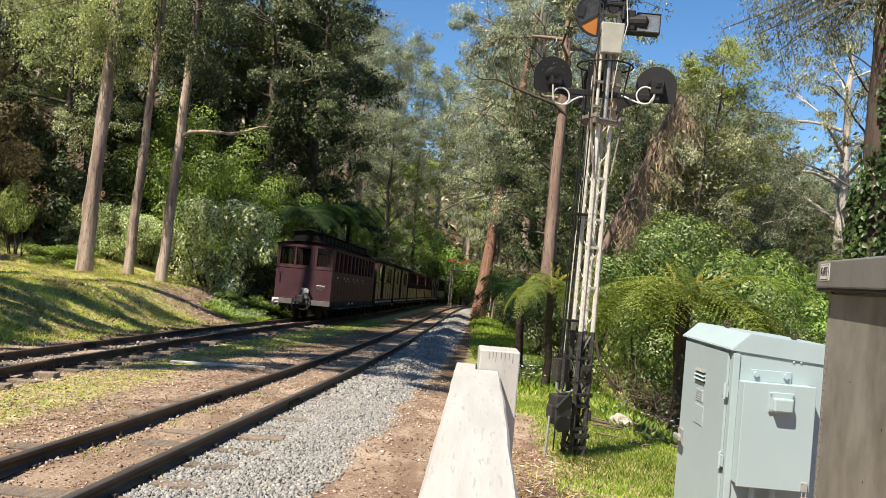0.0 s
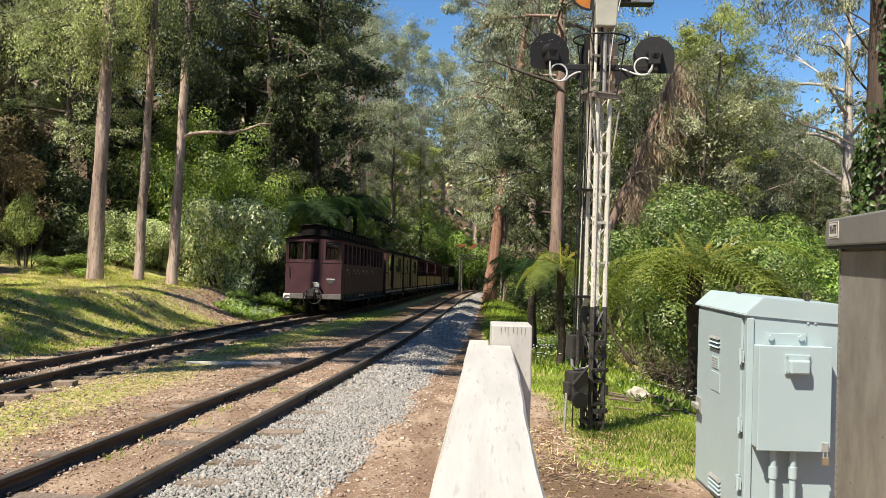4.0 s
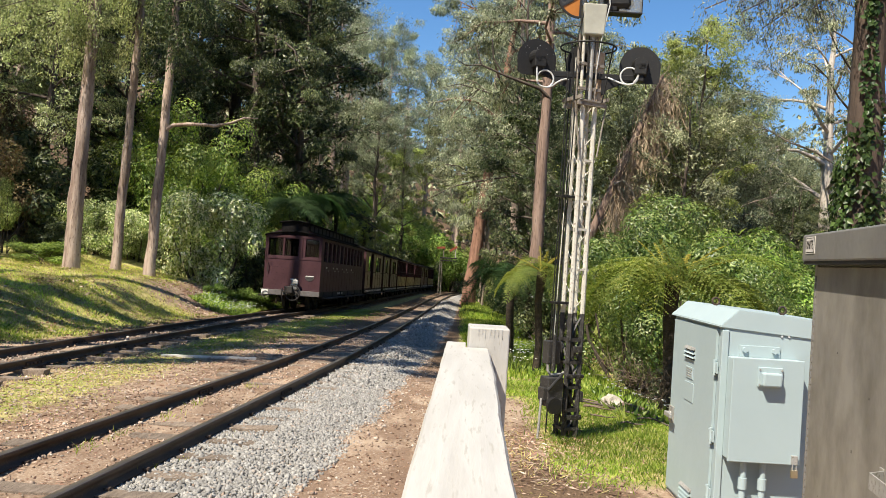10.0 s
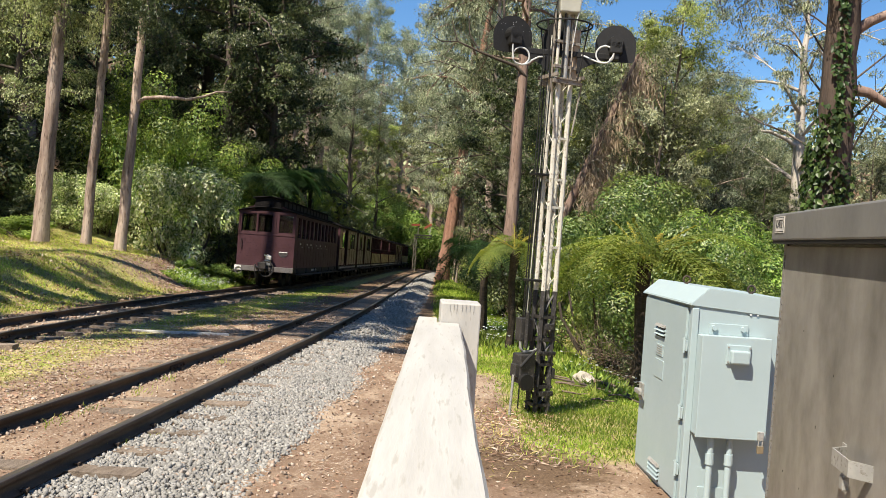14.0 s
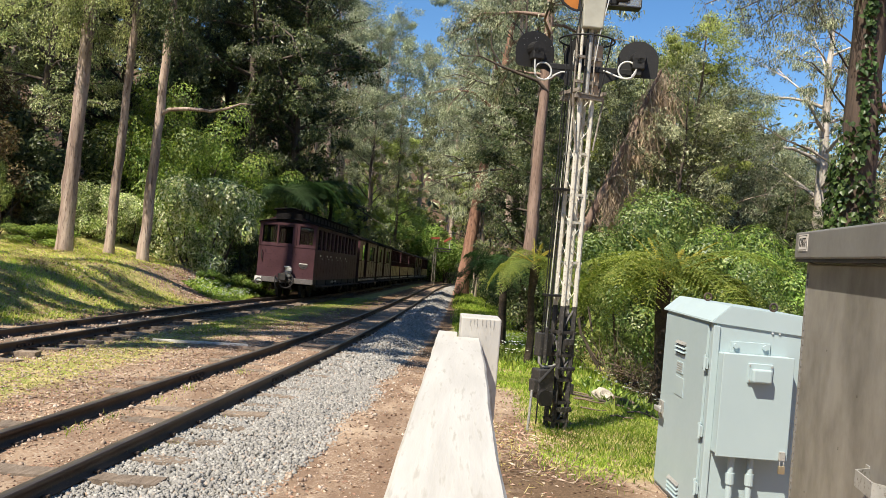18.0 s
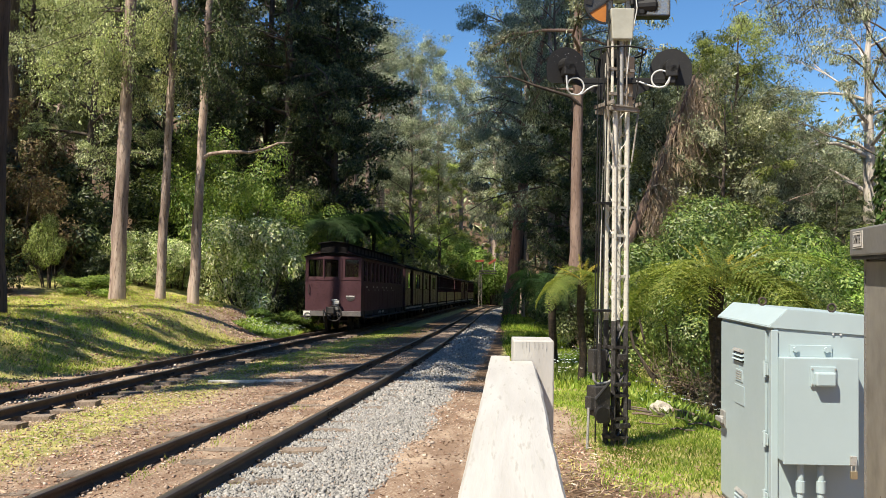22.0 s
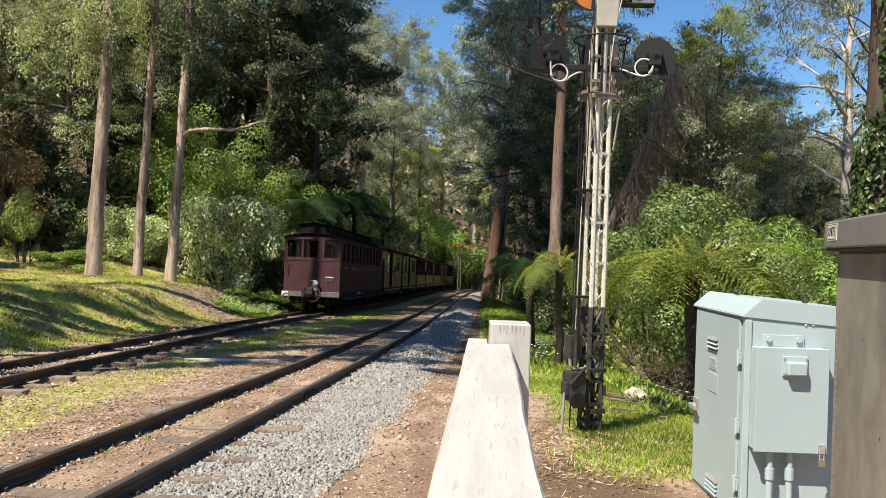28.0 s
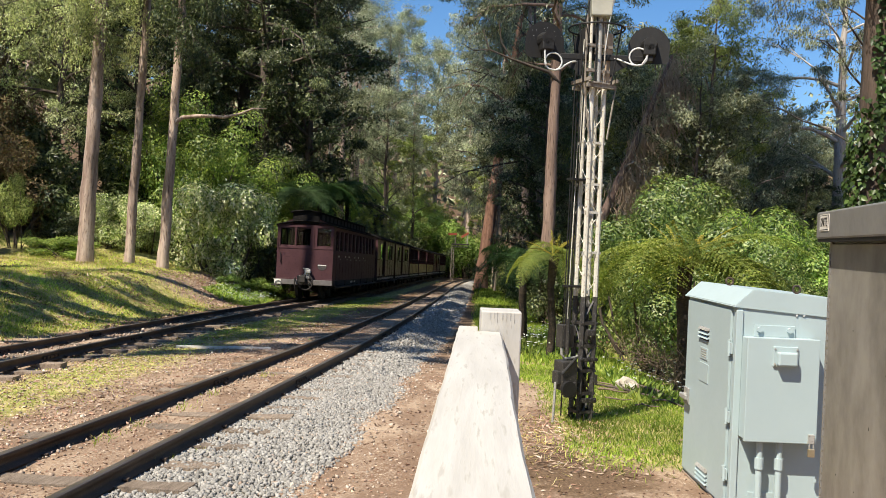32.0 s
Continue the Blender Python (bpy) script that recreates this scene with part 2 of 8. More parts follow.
M["deadwood"] = surface("bleached dead wood", (0.22, 0.17, 0.13), (0.42, 0.35, 0.28), (0.12, 0.09, 0.07), 3, 20, 0.9, 0, 0.7, 0.01, (1, 1, 0.2), 0.2)
M["log"] = surface("weathered brown wood", (0.10, 0.07, 0.05), (0.22, 0.16, 0.12), (0.06, 0.045, 0.035), 3, 20, 0.9, 0, 0.7, 0.01, (1, 1, 0.2))
M["vine"] = surface("dry vine stems", (0.31, 0.225, 0.15), (0.54, 0.42, 0.30), None, 5, 30, 0.9, 0, 0.3, 0.005)
M["rock"] = surface("pale rock", (0.32, 0.28, 0.22), (0.52, 0.47, 0.39), (0.22, 0.19, 0.15), 5, 30, 0.9, 0, 0.7, 0.02)
M["plank"] = surface("bleached timber plank", (0.46, 0.43, 0.39), (0.66, 0.63, 0.58), (0.32, 0.28, 0.24), 5, 30, 0.85, 0, 0.5, 0.006, (1, 0.2, 1))
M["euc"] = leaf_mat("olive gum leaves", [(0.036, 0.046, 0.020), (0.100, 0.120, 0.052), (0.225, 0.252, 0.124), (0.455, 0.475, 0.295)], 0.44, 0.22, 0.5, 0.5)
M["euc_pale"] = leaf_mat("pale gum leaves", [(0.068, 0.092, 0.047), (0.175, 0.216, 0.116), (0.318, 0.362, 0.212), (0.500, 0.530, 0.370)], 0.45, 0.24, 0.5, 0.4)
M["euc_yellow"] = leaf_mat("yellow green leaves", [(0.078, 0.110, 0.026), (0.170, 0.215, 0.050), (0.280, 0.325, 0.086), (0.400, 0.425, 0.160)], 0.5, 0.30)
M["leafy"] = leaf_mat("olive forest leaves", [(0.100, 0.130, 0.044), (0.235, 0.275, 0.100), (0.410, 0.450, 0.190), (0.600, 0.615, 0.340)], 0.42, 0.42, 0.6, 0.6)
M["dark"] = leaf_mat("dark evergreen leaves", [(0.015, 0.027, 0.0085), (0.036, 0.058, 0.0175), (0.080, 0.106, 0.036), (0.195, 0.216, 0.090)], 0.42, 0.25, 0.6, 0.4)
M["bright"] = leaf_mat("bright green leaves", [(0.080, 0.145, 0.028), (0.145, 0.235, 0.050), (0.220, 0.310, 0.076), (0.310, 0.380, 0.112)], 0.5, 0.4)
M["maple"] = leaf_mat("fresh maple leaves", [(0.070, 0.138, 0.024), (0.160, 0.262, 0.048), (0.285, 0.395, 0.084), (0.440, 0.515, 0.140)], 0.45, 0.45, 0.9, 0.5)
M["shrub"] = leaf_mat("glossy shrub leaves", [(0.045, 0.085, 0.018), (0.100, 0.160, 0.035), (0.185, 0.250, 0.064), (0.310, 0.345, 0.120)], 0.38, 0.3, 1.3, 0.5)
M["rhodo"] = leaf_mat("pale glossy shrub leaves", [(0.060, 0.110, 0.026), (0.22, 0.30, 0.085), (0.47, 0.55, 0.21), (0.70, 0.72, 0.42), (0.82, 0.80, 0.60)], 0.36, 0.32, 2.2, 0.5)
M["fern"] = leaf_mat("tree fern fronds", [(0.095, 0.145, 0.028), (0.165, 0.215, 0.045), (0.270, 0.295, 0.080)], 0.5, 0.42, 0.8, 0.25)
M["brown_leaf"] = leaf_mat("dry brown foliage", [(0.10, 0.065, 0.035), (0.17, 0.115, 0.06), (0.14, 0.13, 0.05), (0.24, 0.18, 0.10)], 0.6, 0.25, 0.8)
# the fern colour again, with shade painted in for ferns standing in it
M["fern_shaded"] = leaf_mat("tree fern fronds darkened for shade", [(0.023, 0.052, 0.018), (0.040, 0.081, 0.026), (0.058, 0.101, 0.034)], 0.5, 0.35, 0.8)
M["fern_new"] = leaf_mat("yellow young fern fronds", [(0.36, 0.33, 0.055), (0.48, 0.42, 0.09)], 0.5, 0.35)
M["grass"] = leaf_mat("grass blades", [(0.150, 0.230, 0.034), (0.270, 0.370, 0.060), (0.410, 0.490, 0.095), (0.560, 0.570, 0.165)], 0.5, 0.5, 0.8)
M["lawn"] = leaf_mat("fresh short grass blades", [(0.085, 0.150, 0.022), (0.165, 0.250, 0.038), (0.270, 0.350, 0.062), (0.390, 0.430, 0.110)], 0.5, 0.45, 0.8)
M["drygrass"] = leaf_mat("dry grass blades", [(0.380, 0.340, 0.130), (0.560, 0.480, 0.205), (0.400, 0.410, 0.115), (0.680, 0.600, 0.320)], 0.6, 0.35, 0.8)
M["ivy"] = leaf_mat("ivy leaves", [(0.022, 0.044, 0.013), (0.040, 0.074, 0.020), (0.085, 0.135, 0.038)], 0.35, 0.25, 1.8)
M["flower"] = leaf_mat("white flower petals", [(0.68, 0.70, 0.66), (0.80, 0.80, 0.76)], 0.6, 0.3)
M["yellowflower"] = leaf_mat("yellow flower petals", [(0.75, 0.52, 0.02), (0.80, 0.60, 0.04)], 0.6, 0.2)
M["litter"] = leaf_mat("dry fallen leaves", [(0.19, 0.115, 0.075), (0.30, 0.20, 0.13), (0.48, 0.385, 0.28), (0.22, 0.135, 0.09), (0.38, 0.23, 0.155), (0.58, 0.49, 0.385)], 0.7, 0.05)


def stone_mat():
    m, nt, p = base_mat("crushed grey ballast")
    g = nt.nodes.new("ShaderNodeNewGeometry")
    col = ramp(nt, g.outputs["Random Per Island"], [(0.0, (0.14, 0.133, 0.12)), (0.35, (0.225, 0.215, 0.197)), (0.75, (0.30, 0.288, 0.265)), (0.94, (0.42, 0.405, 0.37)), (1.0, (0.30, 0.19, 0.12))])
    n = noise_tex(nt, 60, 4)
    col = mixed(nt, 0.3, col, ramp(nt, n, [(0.3, (0.12, 0.115, 0.105)), (0.7, (0.38, 0.37, 0.345))]))
    nt.links.new(col, p.inputs["Base Color"])
    p.inputs["Roughness"].default_value = 0.9
    nt.links.new(bumped(nt, n, 0.5, 0.006), p.inputs["Normal"])
    return m


M["stone"] = stone_mat()
M["chip"] = leaf_mat("pale stone chips", [(0.22, 0.165, 0.115), (0.33, 0.265, 0.20), (0.47, 0.41, 0.335), (0.30, 0.20, 0.14)], 0.9, 0.0, 25)


def ground_mat():
    """Soil, grass cover and gravel dust, mixed by the cover attribute and broken up by noise."""
    m, nt, p = base_mat("soil and turf")
    at = nt.nodes.new("ShaderNodeVertexColor")
    at.layer_name = "cover"
    sep = nt.nodes.new("ShaderNodeSeparateColor")
    nt.links.new(at.outputs[0], sep.inputs[0])
    coarse = noise_tex(nt, 0.9, 7, 0.7)
    mid = noise_tex(nt, 5.0, 7, 0.7)
    small = noise_tex(nt, 45, 6, 0.75)
    worn = noise_tex(nt, 2.6, 6, 0.7, "Object", (1.0, 0.35, 1.0))
    dirt = ramp(nt, coarse, [(0.3, (0.175, 0.106, 0.066)), (0.5, (0.300, 0.212, 0.145)), (0.7, (0.420, 0.322, 0.230))])
    dirt = mixed(nt, ramp(nt, small, [(0.50, (0, 0, 0)), (0.62, (1, 1, 1))]), dirt, (0.45, 0.365, 0.28))
    dirt = mixed(nt, ramp(nt, worn, [(0.44, (0.75, 0.75, 0.75)), (0.56, (0, 0, 0))]), dirt, (0.185, 0.118, 0.078))
    dirt = mixed(nt, ramp(nt, mid, [(0.58, (0, 0, 0)), (0.72, (0.8, 0.8, 0.8))]), dirt, (0.11, 0.065, 0.043))
    turf = ramp(nt, mid, [(0.30, (0.150, 0.190, 0.034)), (0.44, (0.240, 0.260, 0.066)), (0.52, (0.350, 0.305, 0.120)), (0.64, (0.50, 0.425, 0.195))])
    turf = mixed(nt, ramp(nt, small, [(0.5, (0, 0, 0)), (0.65, (0.7, 0.7, 0.7))]), turf, (0.50, 0.43, 0.19))
    litter = ramp(nt, small, [(0.3, (0.060, 0.038, 0.023)), (0.55, (0.150, 0.098, 0.060)), (0.7, (0.28, 0.19, 0.115))])

    def edge(sock):
        add = nt.nodes.new("ShaderNodeMath")
        add.operation = "MULTIPLY_ADD"
        nt.links.new(mid, add.inputs[0])
        add.inputs[1].default_value = 0.9
        nt.links.new(sock, add.inputs[2])
        return ramp(nt, add.outputs[0], [(0.80, (0, 0, 0)), (1.02, (1, 1, 1))])

    col = mixed(nt, edge(sep.outputs[2]), dirt, litter)
    col = mixed(nt, edge(sep.outputs[0]), col, turf)
    col = mixed(nt, edge(sep.outputs[1]), col, ramp(nt, small, [(0.35, (0.12, 0.108, 0.095)), (0.6, (0.29, 0.275, 0.255))]))
    nt.links.new(col, p.inputs["Base Color"])
    p.inputs["Roughness"].default_value = 0.95
    p.inputs["Specular IOR Level"].default_value = 0.2
    nt.links.new(bumped(nt, mixed(nt, 0.5, mid, small), 0.8, 0.035), p.inputs["Normal"])
    return m


M["ground"] = ground_mat()


# ---- mesh helpers ----
def link_mesh(name, me, material, parent=None, label="", smooth=False):
    if material is not None:
        me.materials.append(material)
    if smooth:
        me.polygons.foreach_set("use_smooth", [True] * len(me.polygons))
    ob = new(name, me)
    if parent is not None:
        ob.parent = parent
    if label:
        ob["label"] = label
    return ob


def part(name, bm, material, parent=None, label="", smooth=False):
    """One mesh object from a bmesh."""
    me = bpy.data.meshes.new(name)
    bmesh.ops.recalc_face_normals(bm, faces=bm.faces)
    bm.to_mesh(me)
    bm.free()
    return link_mesh(name, me, material, parent, label, smooth)


def mesh_np(name, V, F):
    """A mesh from an array of corners and an array of faces, all with as many corners."""
    V, F = np.asarray(V, np.float32), np.asarray(F, np.int32)
    me = bpy.data.meshes.new(name)
    me.vertices.add(len(V))
    me.vertices.foreach_set("co", V.ravel())
    k = F.shape[1]
    me.loops.add(F.size)
    me.loops.foreach_set("vertex_index", F.ravel())
    me.polygons.add(len(F))
    me.polygons.foreach_set("loop_start", np.arange(0, F.size, k, dtype=np.int32))
    me.polygons.foreach_set("loop_total", np.full(len(F), k, np.int32))
    me.update(calc_edges=True)
    me.validate()
    return me


def empty(name, m, label, category, group=""):
    ob = new(name)
    ob.empty_display_size = 0.1
    ob.matrix_basis = m
    return tagged(ob, label, category, group)


def box_bm(bm, x0, x1, y0, y1, z0, z1, bevel=0.0, m=None):
    r = bmesh.ops.create_cube(bm, size=1.0)
    vs = r["verts"]
    bmesh.ops.scale(bm, vec=(x1 - x0, y1 - y0, z1 - z0), verts=vs)
    bmesh.ops.translate(bm, vec=((x0 + x1) / 2, (y0 + y1) / 2, (z0 + z1) / 2), verts=vs)
    if m is not None:
        bmesh.ops.transform(bm, matrix=m, verts=vs)
    if bevel:
        es = list({e for v in vs for e in v.link_edges})
        bmesh.ops.bevel(bm, geom=es, offset=bevel, segments=2, profile=0.5, affect="EDGES")


def boxp(name, x0, x1, y0, y1, z0, z1, material, parent=None, bevel=0.0, label="", m=None):
    bm = bmesh.new()
    box_bm(bm, x0, x1, y0, y1, z0, z1, bevel, m)
    return part(name, bm, material, parent, label)


def rod_bm(bm, a, b, r, r2=None, seg=8):
    a, b = Vector(a), Vector(b)
    d = b - a
    q = d.to_track_quat("Z", "Y").to_matrix().to_4x4()
    bmesh.ops.create_cone(bm, cap_ends=True, segments=seg, radius1=r, radius2=r if r2 is None else r2, depth=d.length,
                          matrix=Matrix.Translation((a + b) / 2) @ q)


def rodp(name, a, b, r, material, parent=None, r2=None, seg=8, label=""):
    bm = bmesh.new()
    rod_bm(bm, a, b, r, r2, seg)
    return part(name, bm, material, parent, label, smooth=False)


def tube_np(pts, radii, seg=7):
    """Corners and quads of a tube along points."""
    pts = np.asarray(pts, float)
    n = len(pts)
    radii = np.broadcast_to(np.asarray(radii, float), (n,))
    tan = np.gradient(pts, axis=0)
    tan /= np.linalg.norm(tan, axis=1)[:, None] + 1e-9
    ref = np.where(np.abs(tan[:, 2:3]) > 0.9, [[1.0, 0, 0]], [[0, 0, 1.0]])
    u = np.cross(ref, tan)
    u /= np.linalg.norm(u, axis=1)[:, None] + 1e-9
    for i in range(1, n):
        if u[i] @ u[i - 1] < 0:
            u[i] = -u[i]
    v = np.cross(tan, u)
    a = np.linspace(0, 2 * np.pi, seg, endpoint=False)
    V = pts[:, None] + radii[:, None, None] * (np.cos(a)[None, :, None] * u[:, None] + np.sin(a)[None, :, None] * v[:, None])
    i, j = np.meshgrid(np.arange(n - 1), np.arange(seg), indexing="ij")
    k = (j + 1) % seg
    F = np.stack([i * seg + j, i * seg + k, (i + 1) * seg + k, (i + 1) * seg + j], -1).reshape(-1, 4)
    return V.reshape(-1, 3), F


def join_np(pieces):
    V, F, n = [], [], 0
    for v, f in pieces:
        V.append(v)
        F.append(f + n)
        n += len(v)
    return np.concatenate(V), np.concatenate(F)


def wirep(name, pts, r, material, parent=None, seg=6, label=""):
    V, F = tube_np(pts, r, seg)
    return link_mesh(name, mesh_np(name, V, F), material, parent, label, True)


def leaves_np(rng, P, way, length, width, fold=0.25, face=None):
    """Kite-shaped folded leaves at points P along directions way."""
    n = len(P)
    way = way / (np.linalg.norm(way, axis=1)[:, None] + 1e-9)
    if face is None:
        side = np.cross(way, rng.normal(size=(n, 3)))
    else:
        face = face / (np.linalg.norm(face, axis=1)[:, None] + 1e-9)
        way = way - face * (way * face).sum(1)[:, None]
        way /= np.linalg.norm(way, axis=1)[:, None] + 1e-9
        side = np.cross(way, face)
    side /= np.linalg.norm(side, axis=1)[:, None] + 1e-9
    up = np.cross(side, way)
    L = length * rng.uniform(0.65, 1.3, (n, 1))
    W = width * rng.uniform(0.7, 1.25, (n, 1))
    mid = P + way * L * 0.42 + up * W * fold
    V = np.stack([P, mid + side * W / 2, P + way * L - up * L * 0.08, mid - side * W / 2], 1).reshape(-1, 3)
    b = np.arange(n)[:, None] * 4
    F = np.concatenate([b + [0, 1, 2], b + [0, 2, 3]], 1).reshape(-1, 3)
    return V, F


def in_ball(rng, n):
    d = rng.normal(size=(n, 3))
    d /= np.linalg.norm(d, axis=1)[:, None]
    return d * rng.uniform(0.15, 1, (n, 1)) ** 0.5


def smooth01(t):
    t = np.clip(t, 0, 1)
    return t * t * (3 - 2 * t)


# ---- plan ----
_ty = np.arange(-60.0, 200.0, 0.5)


def _curve(ys, xs):
    v = np.interp(_ty, ys, xs)
    k = np.exp(-(np.arange(-24, 25) / 9.0) ** 2)
    return np.convolve(np.pad(v, 24, mode="reflect", reflect_type="odd"), k / k.sum(), mode="valid")


_main = _curve([-60, 0, 5, 10, 15, 20, 30, 45, 60, 80, 95, 110, 130, 200], [-7.0, -2.78, -2.43, -2.06, -1.72, -1.42, -0.95, -0.35, 0.2, 1.2, 2.8, 6.2, 14, 50])
_side = _curve([-60, -10, 0, 10, 16, 20, 25, 29, 38, 51, 67, 83, 105, 130, 200], [-6.6, -5.75, -5.65, -5.6, -5.57, -5.43, -5.12, -4.74, -4.28, -3.75, -3.05, -2.35, -0.9, 5, 30])


def main_x(y):
    return np.interp(y, _ty, _main)


def side_x(y):
    return np.interp(y, _ty, _side)


def rail_z(y):
    return -0.033 * np.clip(y, -60, 130) + 0.004 * np.clip(np.asarray(y, float) - 15, 0, 115)


def wav(x, y, s, ph=0.0):
    return np.sin(x * s + 1.3 * np.sin(y * s * 0.7 + ph)) * np.sin(y * s * 1.1 + ph + 0.9 * np.sin(x * s * 0.6))


def ground_z(x, y):
    x, y = np.asarray(x, float), np.asarray(y, float)
    z = rail_z(y) - 0.125
    z = z + (0.012 + 0.010 * wav(x, y, 3.1, 0.7)) * np.exp(-((x - main_x(y)) / 0.40) ** 8)
    z = z - 0.05 * np.exp(-((x - side_x(y)) / 1.0) ** 4) + 0.058 * np.exp(-((x - side_x(y) + 0.05) / 0.46) ** 6) - 0.035 * np.exp(-((x - main_x(y) - 1.0) / 0.55) ** 4)
    d = side_x(y) - 1.35 - x
    far = smooth01((y - 24) / 14)
    z = z + 0.92 * smooth01(d / 2.6) + np.maximum(0, d - 2.4) * (0.05 + 0.18 * far) + np.maximum(0, d - 9) * 0.22
    near = smooth01((y - 6.5) / 3.0)
    e = x - (4.2 - 1.7 * near)
    z = z - np.minimum(np.maximum(0, e) * 0.30, 1.5) + np.maximum(0, x - 17) * 0.22
    z = z + np.maximum(0, y - 105) * 0.12 * smooth01((y - 105) / 60)
    z = np.where(z > 28, 28 + (z - 28) * 0.15, z)
    bank = smooth01((d - 0.2) / 1.5) + smooth01(e / 2)
    return z + 0.012 * wav(x, y, 2.1) + 0.008 * wav(x, y, 5.3, 1.7) + bank * (0.05 * wav(x, y, 1.2, 0.4) + 0.10 * wav(x, y, 0.45, 2.0))


def gz(x, y):
    return float(ground_z(x, y))

# ---- ground sheet ----
def spaced(a, b, near0, near1, fine, growth=1.13):
    xs = list(np.arange(near0, near1 + 1e-6, fine))
    s, x = fine, near1
    while x < b:
        s *= growth
        x += s
        xs.append(min(x, b))
    s, x, lo = fine, near0, []
    while x > a:
        s *= growth
        x -= s
        lo.append(max(x, a))
    return np.array(lo[::-1] + xs)


def cover_of(x, y):
    """Grass, gravel and litter shares of the ground; litter also paints in some shade."""
    d = side_x(y) - 1.35 - x
    m = x - main_x(y)
    bank = smooth01((d + 0.4) / 0.9)
    grass = bank * (0.72 + 0.25 * wav(x, y, 0.8)) * (1 - 0.95 * smooth01((y - 22.5) / 4) * smooth01((2.9 - d) / 1.6))
    grass = grass * (1 - 0.85 * smooth01((d - 5.2 - 3.5 * smooth01((y - 25) / 3)) / 1.6))
    litter = smooth01((d - 5.6 - 3.5 * smooth01((y - 25) / 3)) / 1.4)
    # dark litter between the tracks: humus, and painted shade beside the train
    litter = np.maximum(litter, 0.85 * smooth01((y - 15) / 5) * smooth01((-0.45 - m) / 0.3) * smooth01((0.4 - d) / 0.5))
    strip = np.exp(-((x - side_x(y) - 1.35) / 0.75) ** 2) * smooth01((24 - y) / 6)
    grass = np.maximum(grass, 0.78 * strip)
    mid = np.exp(-((x - side_x(y) - 1.6) / 0.7) ** 2) * smooth01((y - 12) / 3) * 0.6
    grass = np.maximum(grass, mid)
    right = smooth01((m - 2.95) / 0.6) * smooth01((y - 5.7) / 1.3)
    right = np.where(y > 11, smooth01((m - 2.3 + 0.5 * smooth01((y - 12) / 3)) / 0.5), right)
    grass = np.maximum(grass, right * (0.85 - 0.7 * smooth01((x - 4.0) / 1.2)))
    litter = np.maximum(litter, smooth01((x - 4.2) / 1.2) * smooth01((y - 5) / 2))
    grass = grass * (1 - smooth01((y - 80) / 12))
    litter = np.maximum(litter, smooth01((y - 80) / 12))
    litter = np.maximum(litter, 0.8 * np.exp(-((x - 1.0) / 0.7) ** 2 - ((y - 6.2) / 1.1) ** 2))
    # litter colour darkens the right shoulder in place of the shade there
    litter = np.maximum(litter, 0.7 * smooth01((m - 1.6) / 0.2) * smooth01((y - 12) / 3) * smooth01((3.0 - m) / 0.5))
    straw = np.exp(-((x - 0.75) / 0.32) ** 2 - ((y - 7.3) / 1.5) ** 2)
    grass = grass * (1 - 0.7 * straw)
    gravel = np.where(np.abs(m) < 0.36, 0.10 + 0.25 * smooth01((y - 14) / 8), 0.0)
    gravel = np.maximum(gravel, 0.35 * np.exp(-((x - side_x(y)) / 0.85) ** 4))
    gravel = np.maximum(gravel, np.where((m < -0.4) & (d < 0), 0.22 * smooth01((y - 16) / 8), 0))
    return np.clip(grass, 0, 1), np.clip(gravel, 0, 1), np.clip(litter, 0, 1)


gx = spaced(-420, 420, -9.0, 5.0, 0.14)
gy = spaced(-300, 700, 3.0, 22.0, 0.16, 1.06)
GX, GY = np.meshgrid(gx, gy)
GZ = ground_z(GX, GY)
nx, ny = len(gx), len(gy)
ii, jj = np.meshgrid(np.arange(ny - 1), np.arange(nx - 1), indexing="ij")
gq = np.stack([ii * nx + jj, ii * nx + jj + 1, (ii + 1) * nx + jj + 1, (ii + 1) * nx + jj], -1).reshape(-1, 4)
ground_me = mesh_np("ground", np.stack([GX, GY, GZ], -1).reshape(-1, 3), gq)
ca = ground_me.color_attributes.new("cover", "FLOAT_COLOR", "POINT")
cg, cr, cl = cover_of(GX, GY)
ca.data.foreach_set("color", np.stack([cg, cr, cl, np.ones_like(cg)], -1).ravel().astype(np.float32))
tagged(link_mesh("ground", ground_me, M["ground"], None, "", True), "bare brown dirt with grassy banks beside the railway", "ground", "", "structure")


# ---- ballast shoulder ----
def ballast_top(m, y):
    """Height of the gravel over the rail plane, by the distance m from the middle of the main track."""
    hump = 0.13 * smooth01((y - 12) / 4) * (0.5 + 0.5 * np.sin(y * 2.05 + 0.8 * np.sin(y * 0.6))) * np.exp(-((m - 1.05) / 0.36) ** 2)
    w = 1.62 + 0.05 * np.sin(y * 0.9) + 0.03 * np.sin(y * 2.7 + 1)
    t = smooth01((m - 0.75) / (w - 0.75))
    return -0.122 + 0.03 * smooth01((m - 0.82) / 0.2) - 0.05 * t + hump - 0.05 * smooth01((m - w) / 0.12) - 0.02 * smooth01((0.5 - m) / 0.1)


